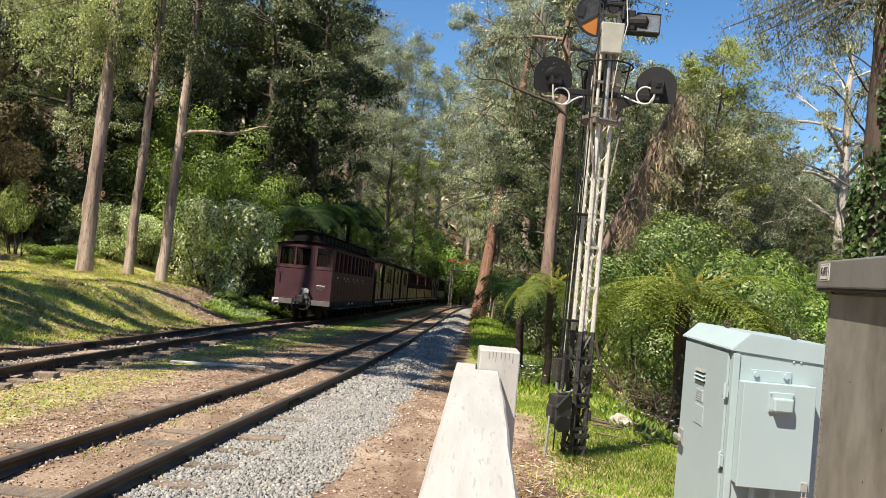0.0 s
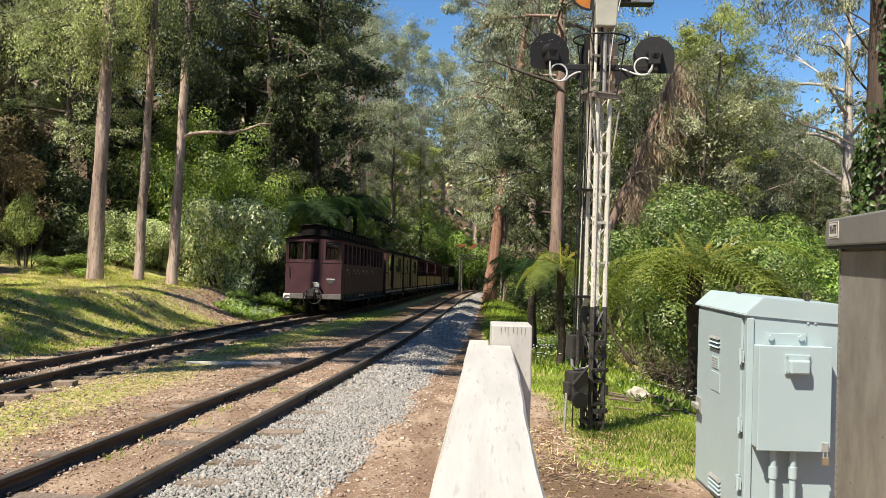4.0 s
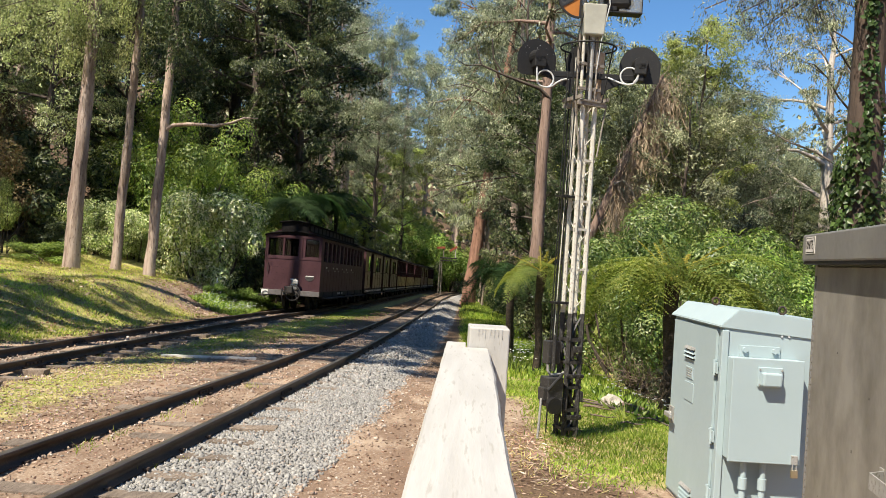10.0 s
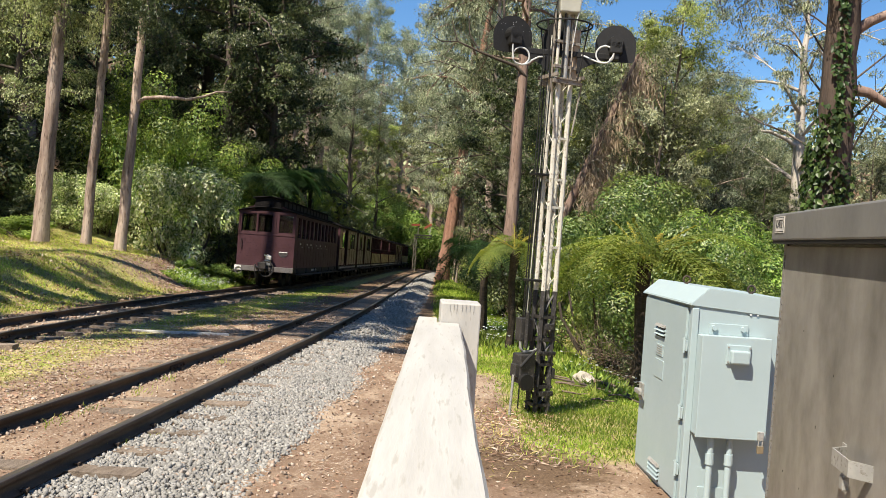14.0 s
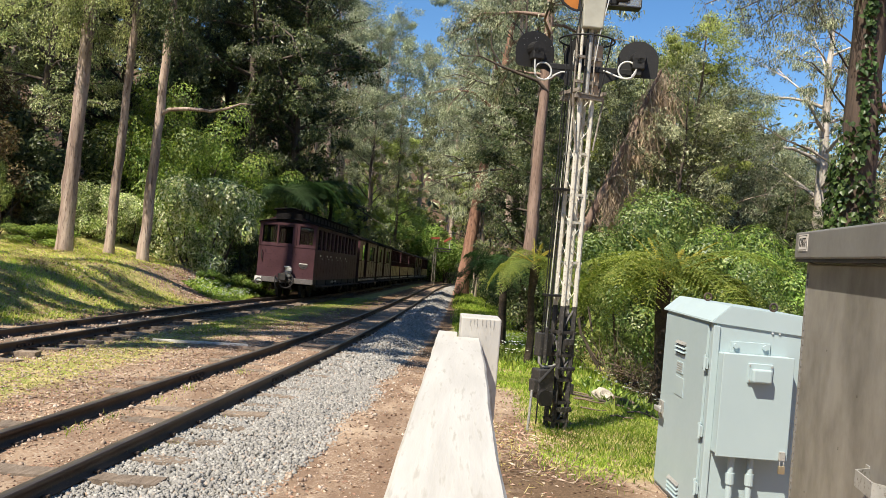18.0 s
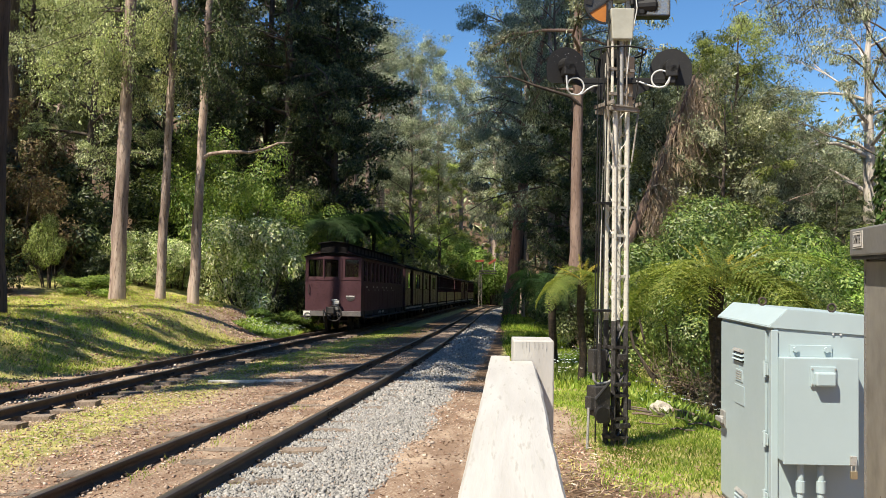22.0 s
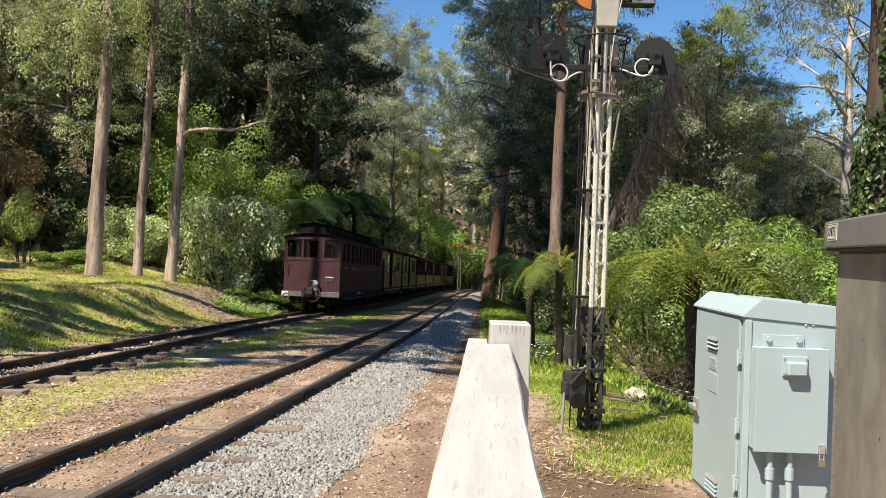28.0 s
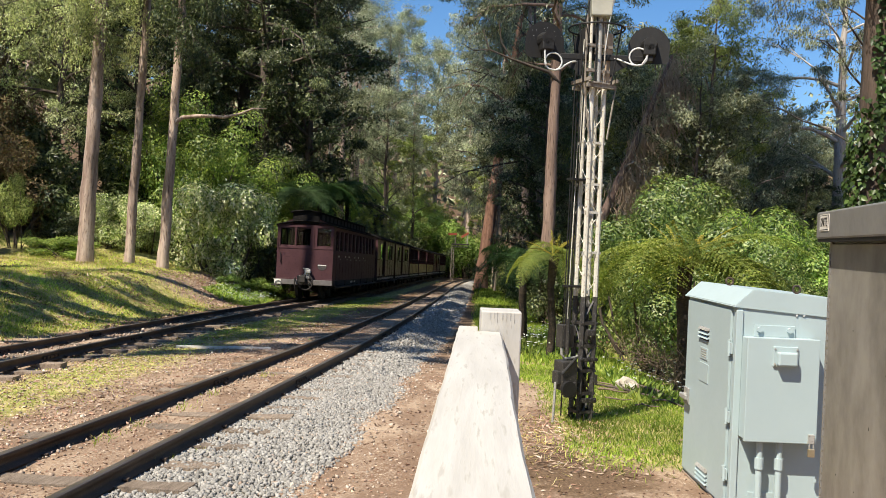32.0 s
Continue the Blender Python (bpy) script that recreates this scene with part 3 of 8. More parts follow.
by = np.concatenate([np.arange(-24, 2.0, 0.4), np.arange(2.0, 30, 0.12), np.arange(30, 100, 0.4)])
bmx = np.linspace(0.43, 1.75, 24)
BM, BY = np.meshgrid(bmx, by)
BX = main_x(BY) + BM
BZ = rail_z(BY) + ballast_top(BM, BY) - 0.015 + 0.006 * wav(BX, BY, 17.0)
n2, n1 = len(by), len(bmx)
ii, jj = np.meshgrid(np.arange(n2 - 1), np.arange(n1 - 1), indexing="ij")
bq = np.stack([ii * n1 + jj, ii * n1 + jj + 1, (ii + 1) * n1 + jj + 1, (ii + 1) * n1 + jj], -1).reshape(-1, 4)
tagged(link_mesh("ballast_bed", mesh_np("ballast_bed", np.stack([BX, BY, BZ], -1).reshape(-1, 3), bq), M["stone"], None, "", True),
       "bed of crushed grey stone beside the rail", "gravel", "", "structure")

_ico = bmesh.new()
bmesh.ops.create_icosphere(_ico, subdivisions=1, radius=1.0)
_ico.verts.ensure_lookup_table()
ICO_V = np.array([v.co[:] for v in _ico.verts])
ICO_F = np.array([[v.index for v in f.verts] for f in _ico.faces])
_ico.free()
OCT_V = np.array([(1, 0, 0), (-1, 0, 0), (0, 1, 0), (0, -1, 0), (0, 0, 1), (0, 0, -1.0)])
OCT_F = np.array([(0, 2, 4), (2, 1, 4), (1, 3, 4), (3, 0, 4), (2, 0, 5), (1, 2, 5), (3, 1, 5), (0, 3, 5)])


def stones_np(rng, P, size, base=None):
    """Angular stones of about that half size at points P."""
    bv, bf = (ICO_V, ICO_F) if base is None else base
    bv = bv @ np.array([[0.8, 0.5, 0.33], [-0.55, 0.83, 0.1], [-0.22, -0.26, 0.94]])
    n, k = len(P), len(bv)
    s = size * rng.uniform(0.6, 1.35, (n, 1, 1)) * rng.uniform(0.6, 1.25, (n, 1, 3))
    V = bv[None] * rng.uniform(0.55, 1.30, (n, k, 1)) * s
    q = rng.normal(size=(n, 4))
    q /= np.linalg.norm(q, axis=1)[:, None]
    w, x, y, z = q.T
    R = np.stack([1 - 2 * (y * y + z * z), 2 * (x * y - z * w), 2 * (x * z + y * w), 2 * (x * y + z * w), 1 - 2 * (x * x + z * z),
                  2 * (y * z - x * w), 2 * (x * z - y * w), 2 * (y * z + x * w), 1 - 2 * (x * x + y * y)], 1).reshape(n, 3, 3)
    V = np.einsum("nij,nkj->nki", R, V) + P[:, None]
    F = bf[None] + (np.arange(n) * k)[:, None, None]
    return V.reshape(-1, 3), F.reshape(-1, 3)


def gravel_points(rng, n, y0, y1, m0=0.44, m1=1.74, lift=0.004):
    y = rng.uniform(y0, y1, n)
    m = rng.uniform(m0, m1, n)
    keep = rng.random(n) < 1 - smooth01((m - 1.48) / 0.25) * 0.8
    keep &= ~((m < 0.88) & (np.abs(((y + 0.1) % 0.62) - 0.31) < 0.11) & (rng.random(n) < 0.8))
    y, m = y[keep], m[keep]
    x = main_x(y) + m
    return np.stack([x, y, rail_z(y) + ballast_top(m, y) + lift], 1)


rng = np.random.default_rng(11)
pieces = [stones_np(rng, gravel_points(rng, 21000, 3.6, 11.0), 0.0185, (OCT_V, OCT_F)),
          stones_np(rng, gravel_points(rng, 5000, -16.0, 3.6), 0.03, (OCT_V, OCT_F)),
          stones_np(rng, gravel_points(rng, 10000, 11.0, 24.0), 0.028, (OCT_V, OCT_F)),
          stones_np(rng, gravel_points(rng, 6000, 24.0, 60.0), 0.055, (OCT_V, OCT_F))]
tagged(link_mesh("ballast_stones", mesh_np("ballast_stones", *join_np(pieces)), M["stone"]),
       "loose crushed grey ballast stones along the track", "gravel", "", "stuff")

# loose stones on the dirt, between the rails and beside the siding
loose = []
y = rng.uniform(3.8, 16, 420)
x = main_x(y) + 1.45 + np.abs(rng.normal(0, 0.22, 420))
loose.append(stones_np(rng, np.stack([x, y, ground_z(x, y) + 0.006], 1), 0.019, (OCT_V, OCT_F)))
y = rng.uniform(4.2, 22, 900)
x = main_x(y) + rng.choice([-0.31, 0.31, -0.46, 0.0], 900, p=[0.35, 0.35, 0.2, 0.1]) + rng.normal(0, 0.05, 900)
loose.append(stones_np(rng, np.stack([x, y, ground_z(x, y) + 0.006], 1), 0.019, (OCT_V, OCT_F)))
y = rng.uniform(5, 26, 4200)
x = rng.uniform(-5.0, -2.6, 4200) + (y - 12) * 0.02
loose.append(stones_np(rng, np.stack([x, y, ground_z(x, y) + 0.003], 1), 0.016, (OCT_V, OCT_F)))
y = rng.uniform(10, 30, 1500)
x = side_x(y) + rng.normal(0, 0.45, 1500)
loose.append(stones_np(rng, np.stack([x, y, ground_z(x, y) + 0.01], 1), 0.026, (OCT_V, OCT_F)))
y = rng.uniform(4.5, 13, 500)
x = main_x(y) + rng.uniform(1.5, 2.9, 500)
loose.append(stones_np(rng, np.stack([x, y, ground_z(x, y) + 0.002], 1), 0.015, (OCT_V, OCT_F)))
y = np.concatenate([rng.uniform(3.9, 9, 60), rng.uniform(9, 24, 60)])
x = main_x(y) + rng.choice([-0.40, 0.40, -0.44, 0.2], len(y)) + rng.normal(0, 0.06, len(y))
loose.append(stones_np(rng, np.stack([x, y, ground_z(x, y) + 0.004], 1), 0.026, (OCT_V, OCT_F)))
y = rng.uniform(5, 20, 420)
x = rng.uniform(-5.2, -1.2, 420) + (y - 12) * 0.02
loose.append(stones_np(rng, np.stack([x, y, ground_z(x, y) + 0.002], 1), 0.024, (OCT_V, OCT_F)))
tagged(link_mesh("loose_stones", mesh_np("loose_stones", *join_np(loose)), M["chip"]), "pale stone chips strewn on the bare dirt", "stones", "", "stuff")


# ---- tracks ----
RAIL = [(-0.028, 0.0), (0.028, 0.0), (0.032, -0.008), (0.030, -0.030), (0.009, -0.040), (0.008, -0.088), (0.050, -0.100), (0.050, -0.110),
        (-0.050, -0.110), (-0.050, -0.100), (-0.008, -0.088), (-0.009, -0.040), (-0.030, -0.030), (-0.032, -0.008)]


def rail_mesh(centre, off, y0, y1, step=0.75):
    ys = np.arange(y0, y1 + 1e-6, step)
    xs = centre(ys)
    dx = np.gradient(xs, ys)
    nrm = np.stack([np.ones_like(dx), -dx], 1) / np.sqrt(1 + dx ** 2)[:, None]
    prof = np.array(RAIL)
    k = len(prof)
    off_all = off + prof[:, 0]
    V = np.stack([xs[:, None] + nrm[:, :1] * off_all, ys[:, None] + nrm[:, 1:] * off_all, rail_z(ys)[:, None] + prof[None, :, 1].repeat(len(ys), 0)], -1)
    i, j = np.meshgrid(np.arange(len(ys) - 1), np.arange(k), indexing="ij")
    F = np.stack([i * k + j, (i + 1) * k + j, (i + 1) * k + (j + 1) % k, i * k + (j + 1) % k], -1).reshape(-1, 4)
    me = mesh_np("rail", V.reshape(-1, 3), F)
    me.materials.append(M["rail"])
    me.materials.append(M["railtop"])
    me.polygons.foreach_set("material_index", np.where(j.ravel() == 0, 1, 0).astype(np.int32))
    return me


def sleeper_mesh(seed, length, width, height):
    r = np.random.default_rng(seed)
    bm = bmesh.new()
    box_bm(bm, -length / 2, length / 2, -width / 2, width / 2, -height, 0)
    bmesh.ops.subdivide_edges(bm, edges=[e for e in bm.edges if abs(e.verts[0].co.x - e.verts[1].co.x) > 0.1], cuts=5)
    for v in bm.verts:
        v.co += Vector((r.normal(0, 0.012) if abs(v.co.x) > length / 2 - 0.01 else 0, r.normal(0, 0.006), r.normal(0, 0.004)))
    me = bpy.data.meshes.new("sleeper")
    bm.to_mesh(me)
    bm.free()
    me.materials.append(M["sleeper"])
    return me


def spike_mesh():
    bm = bmesh.new()
    box_bm(bm, -0.011, 0.011, -0.011, 0.011, -0.03, 0.022)
    box_bm(bm, -0.022, 0.016, -0.017, 0.017, 0.018, 0.034)
    me = bpy.data.meshes.new("dog_spike")
    bm.to_mesh(me)
    bm.free()
    me.materials.append(M["iron"])
    return me


def track(name, centre, y0, y1, top, length, label, spacing, spikes_to):
    t = empty(name, Matrix.Identity(4), label, "railway track")
    tagged(t, kind="structure")
    for off in (-0.409, 0.409):
        ob = new("rail", rail_mesh(centre, off, y0, y1))
        ob.parent = t
    meshes = [sleeper_mesh(s, length, 0.20, 0.12) for s in range(5)]
    spike = spike_mesh()
    r = np.random.default_rng(len(name))
    y = y0 + 0.2
    while y < min(y1, 92):
        ob = new("sleeper", meshes[r.integers(5)])
        ob.parent = t
        sl = math.atan((centre(y + 0.5) - centre(y - 0.5)))
        m = Matrix.Translation((float(centre(y)) + r.normal(0, 0.02), y, float(rail_z(y)) + top + r.normal(0, 0.004))) @ Euler((-0.033, r.normal(0, 0.01), -sl + r.normal(0, 0.015))).to_matrix().to_4x4()
        ob.matrix_basis = m
        if 3 < y < spikes_to:
            for off in (-0.409, 0.409):
                for side in (-1, 1):
                    sp = new("dog_spike", spike)
                    sp.parent = t
                    sp.matrix_basis = Matrix.Translation((float(centre(y)) + off + side * 0.062, y + r.normal(0, 0.03), float(rail_z(y)) - 0.118)) @ Euler((0, 0, 0 if side > 0 else math.pi)).to_matrix().to_4x4()
        y += spacing
    return t


track_main = track("railway_track", main_x, -6.1, 140, -0.112, 1.78, "narrow gauge track with dark rusty rails sunk in dirt", 0.62, 26)
track_side = track("railway_track", side_x, -6, 140, -0.112, 1.60, "siding track with dark rails on weathered timber sleepers", 0.64, 27)


def fishplate(centre, off, y, t):
    bm = bmesh.new()
    for s in (-1, 1):
        box_bm(bm, s * 0.018 - 0.008, s * 0.018 + 0.008, -0.23, 0.23, -0.082, -0.042, 0.003)
        for k in (-0.16, -0.06, 0.06, 0.16):
            rod_bm(bm, (s * 0.02, k, -0.062), (s * 0.048, k, -0.062), 0.014, None, 6)
    ob = part("fishplate", bm, M["iron"], t)
    sl = math.atan(float(centre(y + 0.5) - centre(y - 0.5)))
    ob.matrix_basis = Matrix.Translation((float(centre(y)) + off, y, float(rail_z(y)))) @ Euler((-0.033, 0, -sl)).to_matrix().to_4x4()


for y in (9.6, 16.5, 23):
    fishplate(main_x, -0.409, y, track_main)
    fishplate(main_x, 0.409, y + 0.35, track_main)
for y in (11.2, 14.2, 22):
    fishplate(side_x, 0.409, y, track_side)
    fishplate(side_x, -0.409, y + 0.3, track_side)

# timber edge set in the ground between the tracks
bm = bmesh.new()
box_bm(bm, -0.74, 0.74, -0.022, 0.022, -0.08, 0.010, 0.005)
ob = part("timber_edging", bm, M["plank"])
ob.matrix_basis = pose(-3.52, 13.62, gz(-3.52, 13.62) + 0.03, 0, 0, 10)
tagged(ob, "weathered pale timber board sunk in the dirt", "board")

# ---- white fence ----
def white_fence():
    t = empty("white_fence", pose(0.055, 1.2, 1.1, 0, 0, 0), "white painted timber fence rail ending at a square post", "fence")
    # the rail: a long square timber, waney at the edges, notched round the post at its far end
    ang = math.atan2(0.05, 1.18)
    r = np.random.default_rng(3)
    ys = np.concatenate([np.linspace(-2.0, 0.55, 52), [0.60, 0.645, 0.69]])
    prof = [(-0.050, -0.005), (-0.046, 0.0), (-0.02, 0.0015), (0.02, 0.0012), (0.046, 0.0), (0.050, -0.005), (0.050, -0.085), (0.046, -0.09), (-0.046, -0.09), (-0.050, -0.085)]
    V = []
    for i, y in enumerate(ys):
        wob = 0.0012 * math.sin(y * 7.0) + 0.0006 * math.sin(y * 23 + 1)
        for k, (px, pz) in enumerate(prof):
            V.append((px + wob * (1 if px > 0 else 0.5) + r.normal(0, 0.00018), y, pz + 0.0012 * math.sin(y * 5 + k) + r.normal(0, 0.00018)))
    k = len(prof)
    F = [(i * k + j, (i + 1) * k + j, (i + 1) * k + (j + 1) % k, i * k + (j + 1) % k) for i in range(len(ys) - 1) for j in range(k)]
    bm = bmesh.new()
    vs = [bm.verts.new(v) for v in V]
    for f in F:
        bm.faces.new([vs[a] for a in f])
    bm.faces.new([vs[a] for a in range(k)])
    bm.faces.new([vs[a] for a in range(len(V) - k, len(V))])
    rail = part("fence_rail", bm, M["white"], t, "", False)
    rail.rotation_euler = (0, 0, -ang)
    bm = bmesh.new()
    box_bm(bm, -0.050, -0.004, 0.688, 0.82, -0.088, -0.001, 0.003)
    stub = part("fence_rail_tongue", bm, M["white"], t)
    stub.rotation_euler = (0, 0, -ang)
    # the post, with weather cracks at its top
    bm = bmesh.new()
    box_bm(bm, 0.032, 0.122, 0.694, 0.80, -1.55, 0.046, 0.003)
    post = part("fence_post", bm, M["white"], t)
    for k in range(7):
        x = 0.050 + 0.009 * k + r.uniform(-0.002, 0.002)
        boxp("weather_crack", x, x + 0.0012, 0.6931, 0.6945, 0.036 - r.uniform(0.0, 0.014), 0.0435, M["galv"], post)
    bm = bmesh.new()
    box_bm(bm, -0.06, 0.04, -1.9, -1.8, -1.45, 0.046, 0.006)
    part("fence_post", bm, M["white"], t)
    bm = bmesh.new()
    for z in (-0.5,):
        box_bm(bm, -0.045, 0.0, -1.85, 0.75, z - 0.09, z, 0.004)
    low = part("fence_rail", bm, M["white"], t)
    low.rotation_euler = (0, 0, -ang)


white_fence()


# ---- pale blue signal cupboard ----
def text_mesh(word, size, depth=0.0008):
    cu = bpy.data.curves.new("writing", "FONT")
    cu.body, cu.size, cu.extrude, cu.align_x, cu.align_y = word, size, depth, "CENTER", "CENTER"
    ob = bpy.data.objects.new("writing", cu)
    me = bpy.data.meshes.new_from_object(ob)
    bpy.data.objects.remove(ob)
    return me


def blue_cupboard():
    X0, Y0, W, D = 1.82, 5.28, 0.66, 1.06
    g = -0.40
    t = empty("signal_cupboard", pose(X0, Y0, g), "pale blue-grey enamelled steel signal equipment cupboard with padlocked side box", "cabinet")
    b = M["bluegrey"]
    H1 = 0.975 - g
    slope = 0.072

    def top(x):
        return H1 - slope * x

    # body with a sloping top
    bm = bmesh.new()
    box_bm(bm, 0, W, 0, D, 0.07, 1.0)
    for v in bm.verts:
        if v.co.z > 0.5:
            v.co.z = top(v.co.x) + 0.01
    bmesh.ops.bevel(bm, geom=bm.edges[:], offset=0.006, segments=2, affect="EDGES")
    part("body", bm, b, t)
    # lid: skirt with bevelled shoulders
    bm = bmesh.new()
    o, hs, ins, hh = 0.028, 0.012, 0.085, 0.105
    ring = []
    for (ox, dz) in ((o, -0.018), (o, -0.008), (-ins, hh)):
        ring.append([bm.verts.new((x, y, top(x) + dz)) for x, y in ((-ox, -0.010), (W + o, -0.010), (W + o, D + o), (-ox, D + o))])
    for a, c in ((0, 1), (1, 2)):
        for i in range(4):
            bm.faces.new((ring[a][i], ring[a][(i + 1) % 4], ring[c][(i + 1) % 4], ring[c][i]))
    bm.faces.new(ring[2])
    bm.faces.new(ring[0][::-1])
    bmesh.ops.bevel(bm, geom=bm.edges[:], offset=0.004, segments=2, affect="EDGES")
    part("lid", bm, b, t)
    for x, y in ((0.12, 0.55), (0.42, 0.16)):
        bm = bmesh.new()
        rod_bm(bm, (x, y, top(x) + 0.09), (x, y, top(x) + 0.115), 0.012)
        eye = part("lifting_eye", bm, M["iron"], t)
        ring_pts = [(x + 0.024 * math.cos(a), y, top(x) + 0.135 + 0.024 * math.sin(a)) for a in np.linspace(0, 2 * math.pi, 15)]
        wirep("eye_ring", ring_pts, 0.007, M["iron"], eye)
    # plinth of timber
    boxp("plinth", -0.01, W + 0.01, -0.02, D + 0.02, -0.22, 0.07, M["sleeper"], t, 0.006)
    # door on the side that faces the line
    bm = bmesh.new()
    box_bm(bm, -0.016, 0.002, 0.085, D - 0.03, 0.10, 1.0)
    for v in bm.verts:
        if v.co.z > 0.5:
            v.co.z = top(0) - 0.035
    bmesh.ops.bevel(bm, geom=bm.edges[:], offset=0.004, segments=2, affect="EDGES")
    door = part("door", bm, b, t)
    for z in (0.26, 0.62, 1.05):
        hb = bmesh.new()
        rod_bm(hb, (-0.022, 0.075, z), (-0.022, 0.075, z + 0.10), 0.010)
        box_bm(hb, -0.022, -0.014, 0.03, 0.13, z + 0.015, z + 0.085, 0.001)
        part("hinge", hb, b, door)
    # louvres
    for z0, n in ((1.165, 3), (0.22, 4)):
        for k in range(n):
            lb = bmesh.new()
            zc = z0 - 0.028 * k
            y0, y1 = (0.50, 0.72) if n == 3 else (0.42, 0.66)
            q = [lb.verts.new(v) for v in ((-0.016, y0, zc + 0.012), (-0.016, y1, zc + 0.012), (-0.034, y1, zc - 0.008), (-0.034, y0, zc - 0.008), (-0.016, y0, zc - 0.006), (-0.016, y1, zc - 0.006))]
            for f in ((0, 1, 2, 3), (3, 2, 5, 4), (0, 3, 4), (1, 5, 2)):
                lb.faces.new([q[i] for i in f])
            part("louvre", lb, b if k else M["galv"], door)
            sb = bmesh.new()
            box_bm(sb, -0.0185, -0.0155, y0 + 0.01, y1 - 0.01, zc - 0.022, zc - 0.008)
            part("louvre_slot", sb, M["black"], door)
    pl = boxp("label_plate", -0.021, -0.016, 0.52, 0.68, 0.955, 1.035, b, door, 0.002)
    for k in range(4):
        boxp("writing_bar", -0.0225, -0.0205, 0.54, 0.66, 0.97 + 0.016 * k, 0.977 + 0.016 * k, M["galv"], pl)
    boxp("card_holder", -0.0200, -0.0155, 0.49, 0.69, 0.80, 0.93, b, door, 0.002)
    # handle with its escutcheon
    hd = bmesh.new()
    rod_bm(hd, (-0.016, D - 0.10, 0.64), (-0.055, D - 0.10, 0.64), 0.022, None, 12)
    box_bm(hd, -0.070, -0.050, D - 0.22, D - 0.07, 0.625, 0.660, 0.006)
    box_bm(hd, -0.030, -0.014, D - 0.15, D - 0.05, 0.58, 0.70, 0.004)
    part("door_handle", hd, M["galv"], door, "pale worn lever handle")
    # bevelled corner strip
    boxp("corner_strip", -0.012, 0.03, -0.012, 0.03, 0.09, H1 - 0.03, b, t, 0.004)
    # meter box on the front
    mx0, mx1, mz0, mz1, dp = 0.030, 0.462, 0.565, 1.185, 0.10
    bm = bmesh.new()
    box_bm(bm, mx0, mx1, -dp, 0.0, mz0, mz1, 0.006)
    mb = part("side_box", bm, b, t)
    bm = bmesh.new()
    box_bm(bm, mx0 - 0.004, mx1 + 0.004, -dp - 0.016, -dp + 0.004, mz0 - 0.010, mz1 + 0.004, 0.004)
    part("box_cover", bm, b, mb)
    bm = bmesh.new()
    box_bm(bm, mx0 + 0.150, mx0 + 0.300, -dp - 0.030, -dp - 0.012, mz1 - 0.165, mz1 - 0.045, 0.003)
    win = part("meter_window_frame", bm, b, mb)
    bm = bmesh.new()
    box_bm(bm, mx0 + 0.167, mx0 + 0.283, -dp - 0.072, -dp - 0.026, mz1 - 0.158, mz1 - 0.075, 0.010)
    part("meter_hood", bm, M["bluegrey"], win, "scratched clear plastic hood")
    for dx in (0.158, 0.292):
        for dz in (0.06, 0.15):
            rodp("screw", (mx0 + dx, -dp - 0.028, mz1 - dz), (mx0 + dx, -dp - 0.034, mz1 - dz), 0.006, M["galv"], win, None, 8)
    boxp("mounting_strap", mx0 + 0.07, mx0 + 0.32, -0.014, 0.0, mz1 + 0.0, mz1 + 0.072, b, t, 0.002)
    for dx in (0.10, 0.285):
        rodp("bolt", (mx0 + dx, -0.03, mz1 + 0.045), (mx0 + dx, -0.008, mz1 + 0.045), 0.018, b, t, None, 6)
    for dx in (0.33, 0.375):
        rodp("rivet", (mx0 + dx, -0.008, mz1 + 0.14), (mx0 + dx, 0.0, mz1 + 0.14), 0.007, M["conduit"], t, None, 8)
    # padlock on its hasp
    bm = bmesh.new()
    box_bm(bm, mx1 - 0.05, mx1 - 0.015, -dp - 0.034, -dp - 0.010, mz0 - 0.005, mz0 + 0.05, 0.002)
    part("hasp", bm, M["galv"], mb)
    bm = bmesh.new()
    box_bm(bm, mx1 - 0.052, mx1 - 0.012, -dp - 0.040, -dp - 0.018, mz0 - 0.085, mz0 - 0.035, 0.005)
    lock = part("padlock", bm, M["brass"], mb, "small brass padlock")
    wirep("shackle", [(mx1 - 0.044, -dp - 0.029, mz0 - 0.04), (mx1 - 0.044, -dp - 0.029, mz0 - 0.005), (mx1 - 0.032, -dp - 0.029, mz0 + 0.012), (mx1 - 0.020, -dp - 0.029, mz0 - 0.005), (mx1 - 0.020, -dp - 0.029, mz0 - 0.04)], 0.004, M["galv"], lock)
    # conduits down to the ground
    for x in (0.115, 0.235):
        rodp("conduit_pipe", (mx0 + x, -0.06, -0.1), (mx0 + x, -0.06, mz0 + 0.01), 0.020, M["bluegrey"], t, None, 14)
        rodp("conduit_coupling", (mx0 + x, -0.06, 0.38), (mx0 + x, -0.06, 0.45), 0.027, M["bluegrey"], t, None, 14)
    boxp("base_flange", 0.10, 0.30, -0.008, 0.0, 0.09, 0.22, b, t, 0.002)


blue_cupboard()


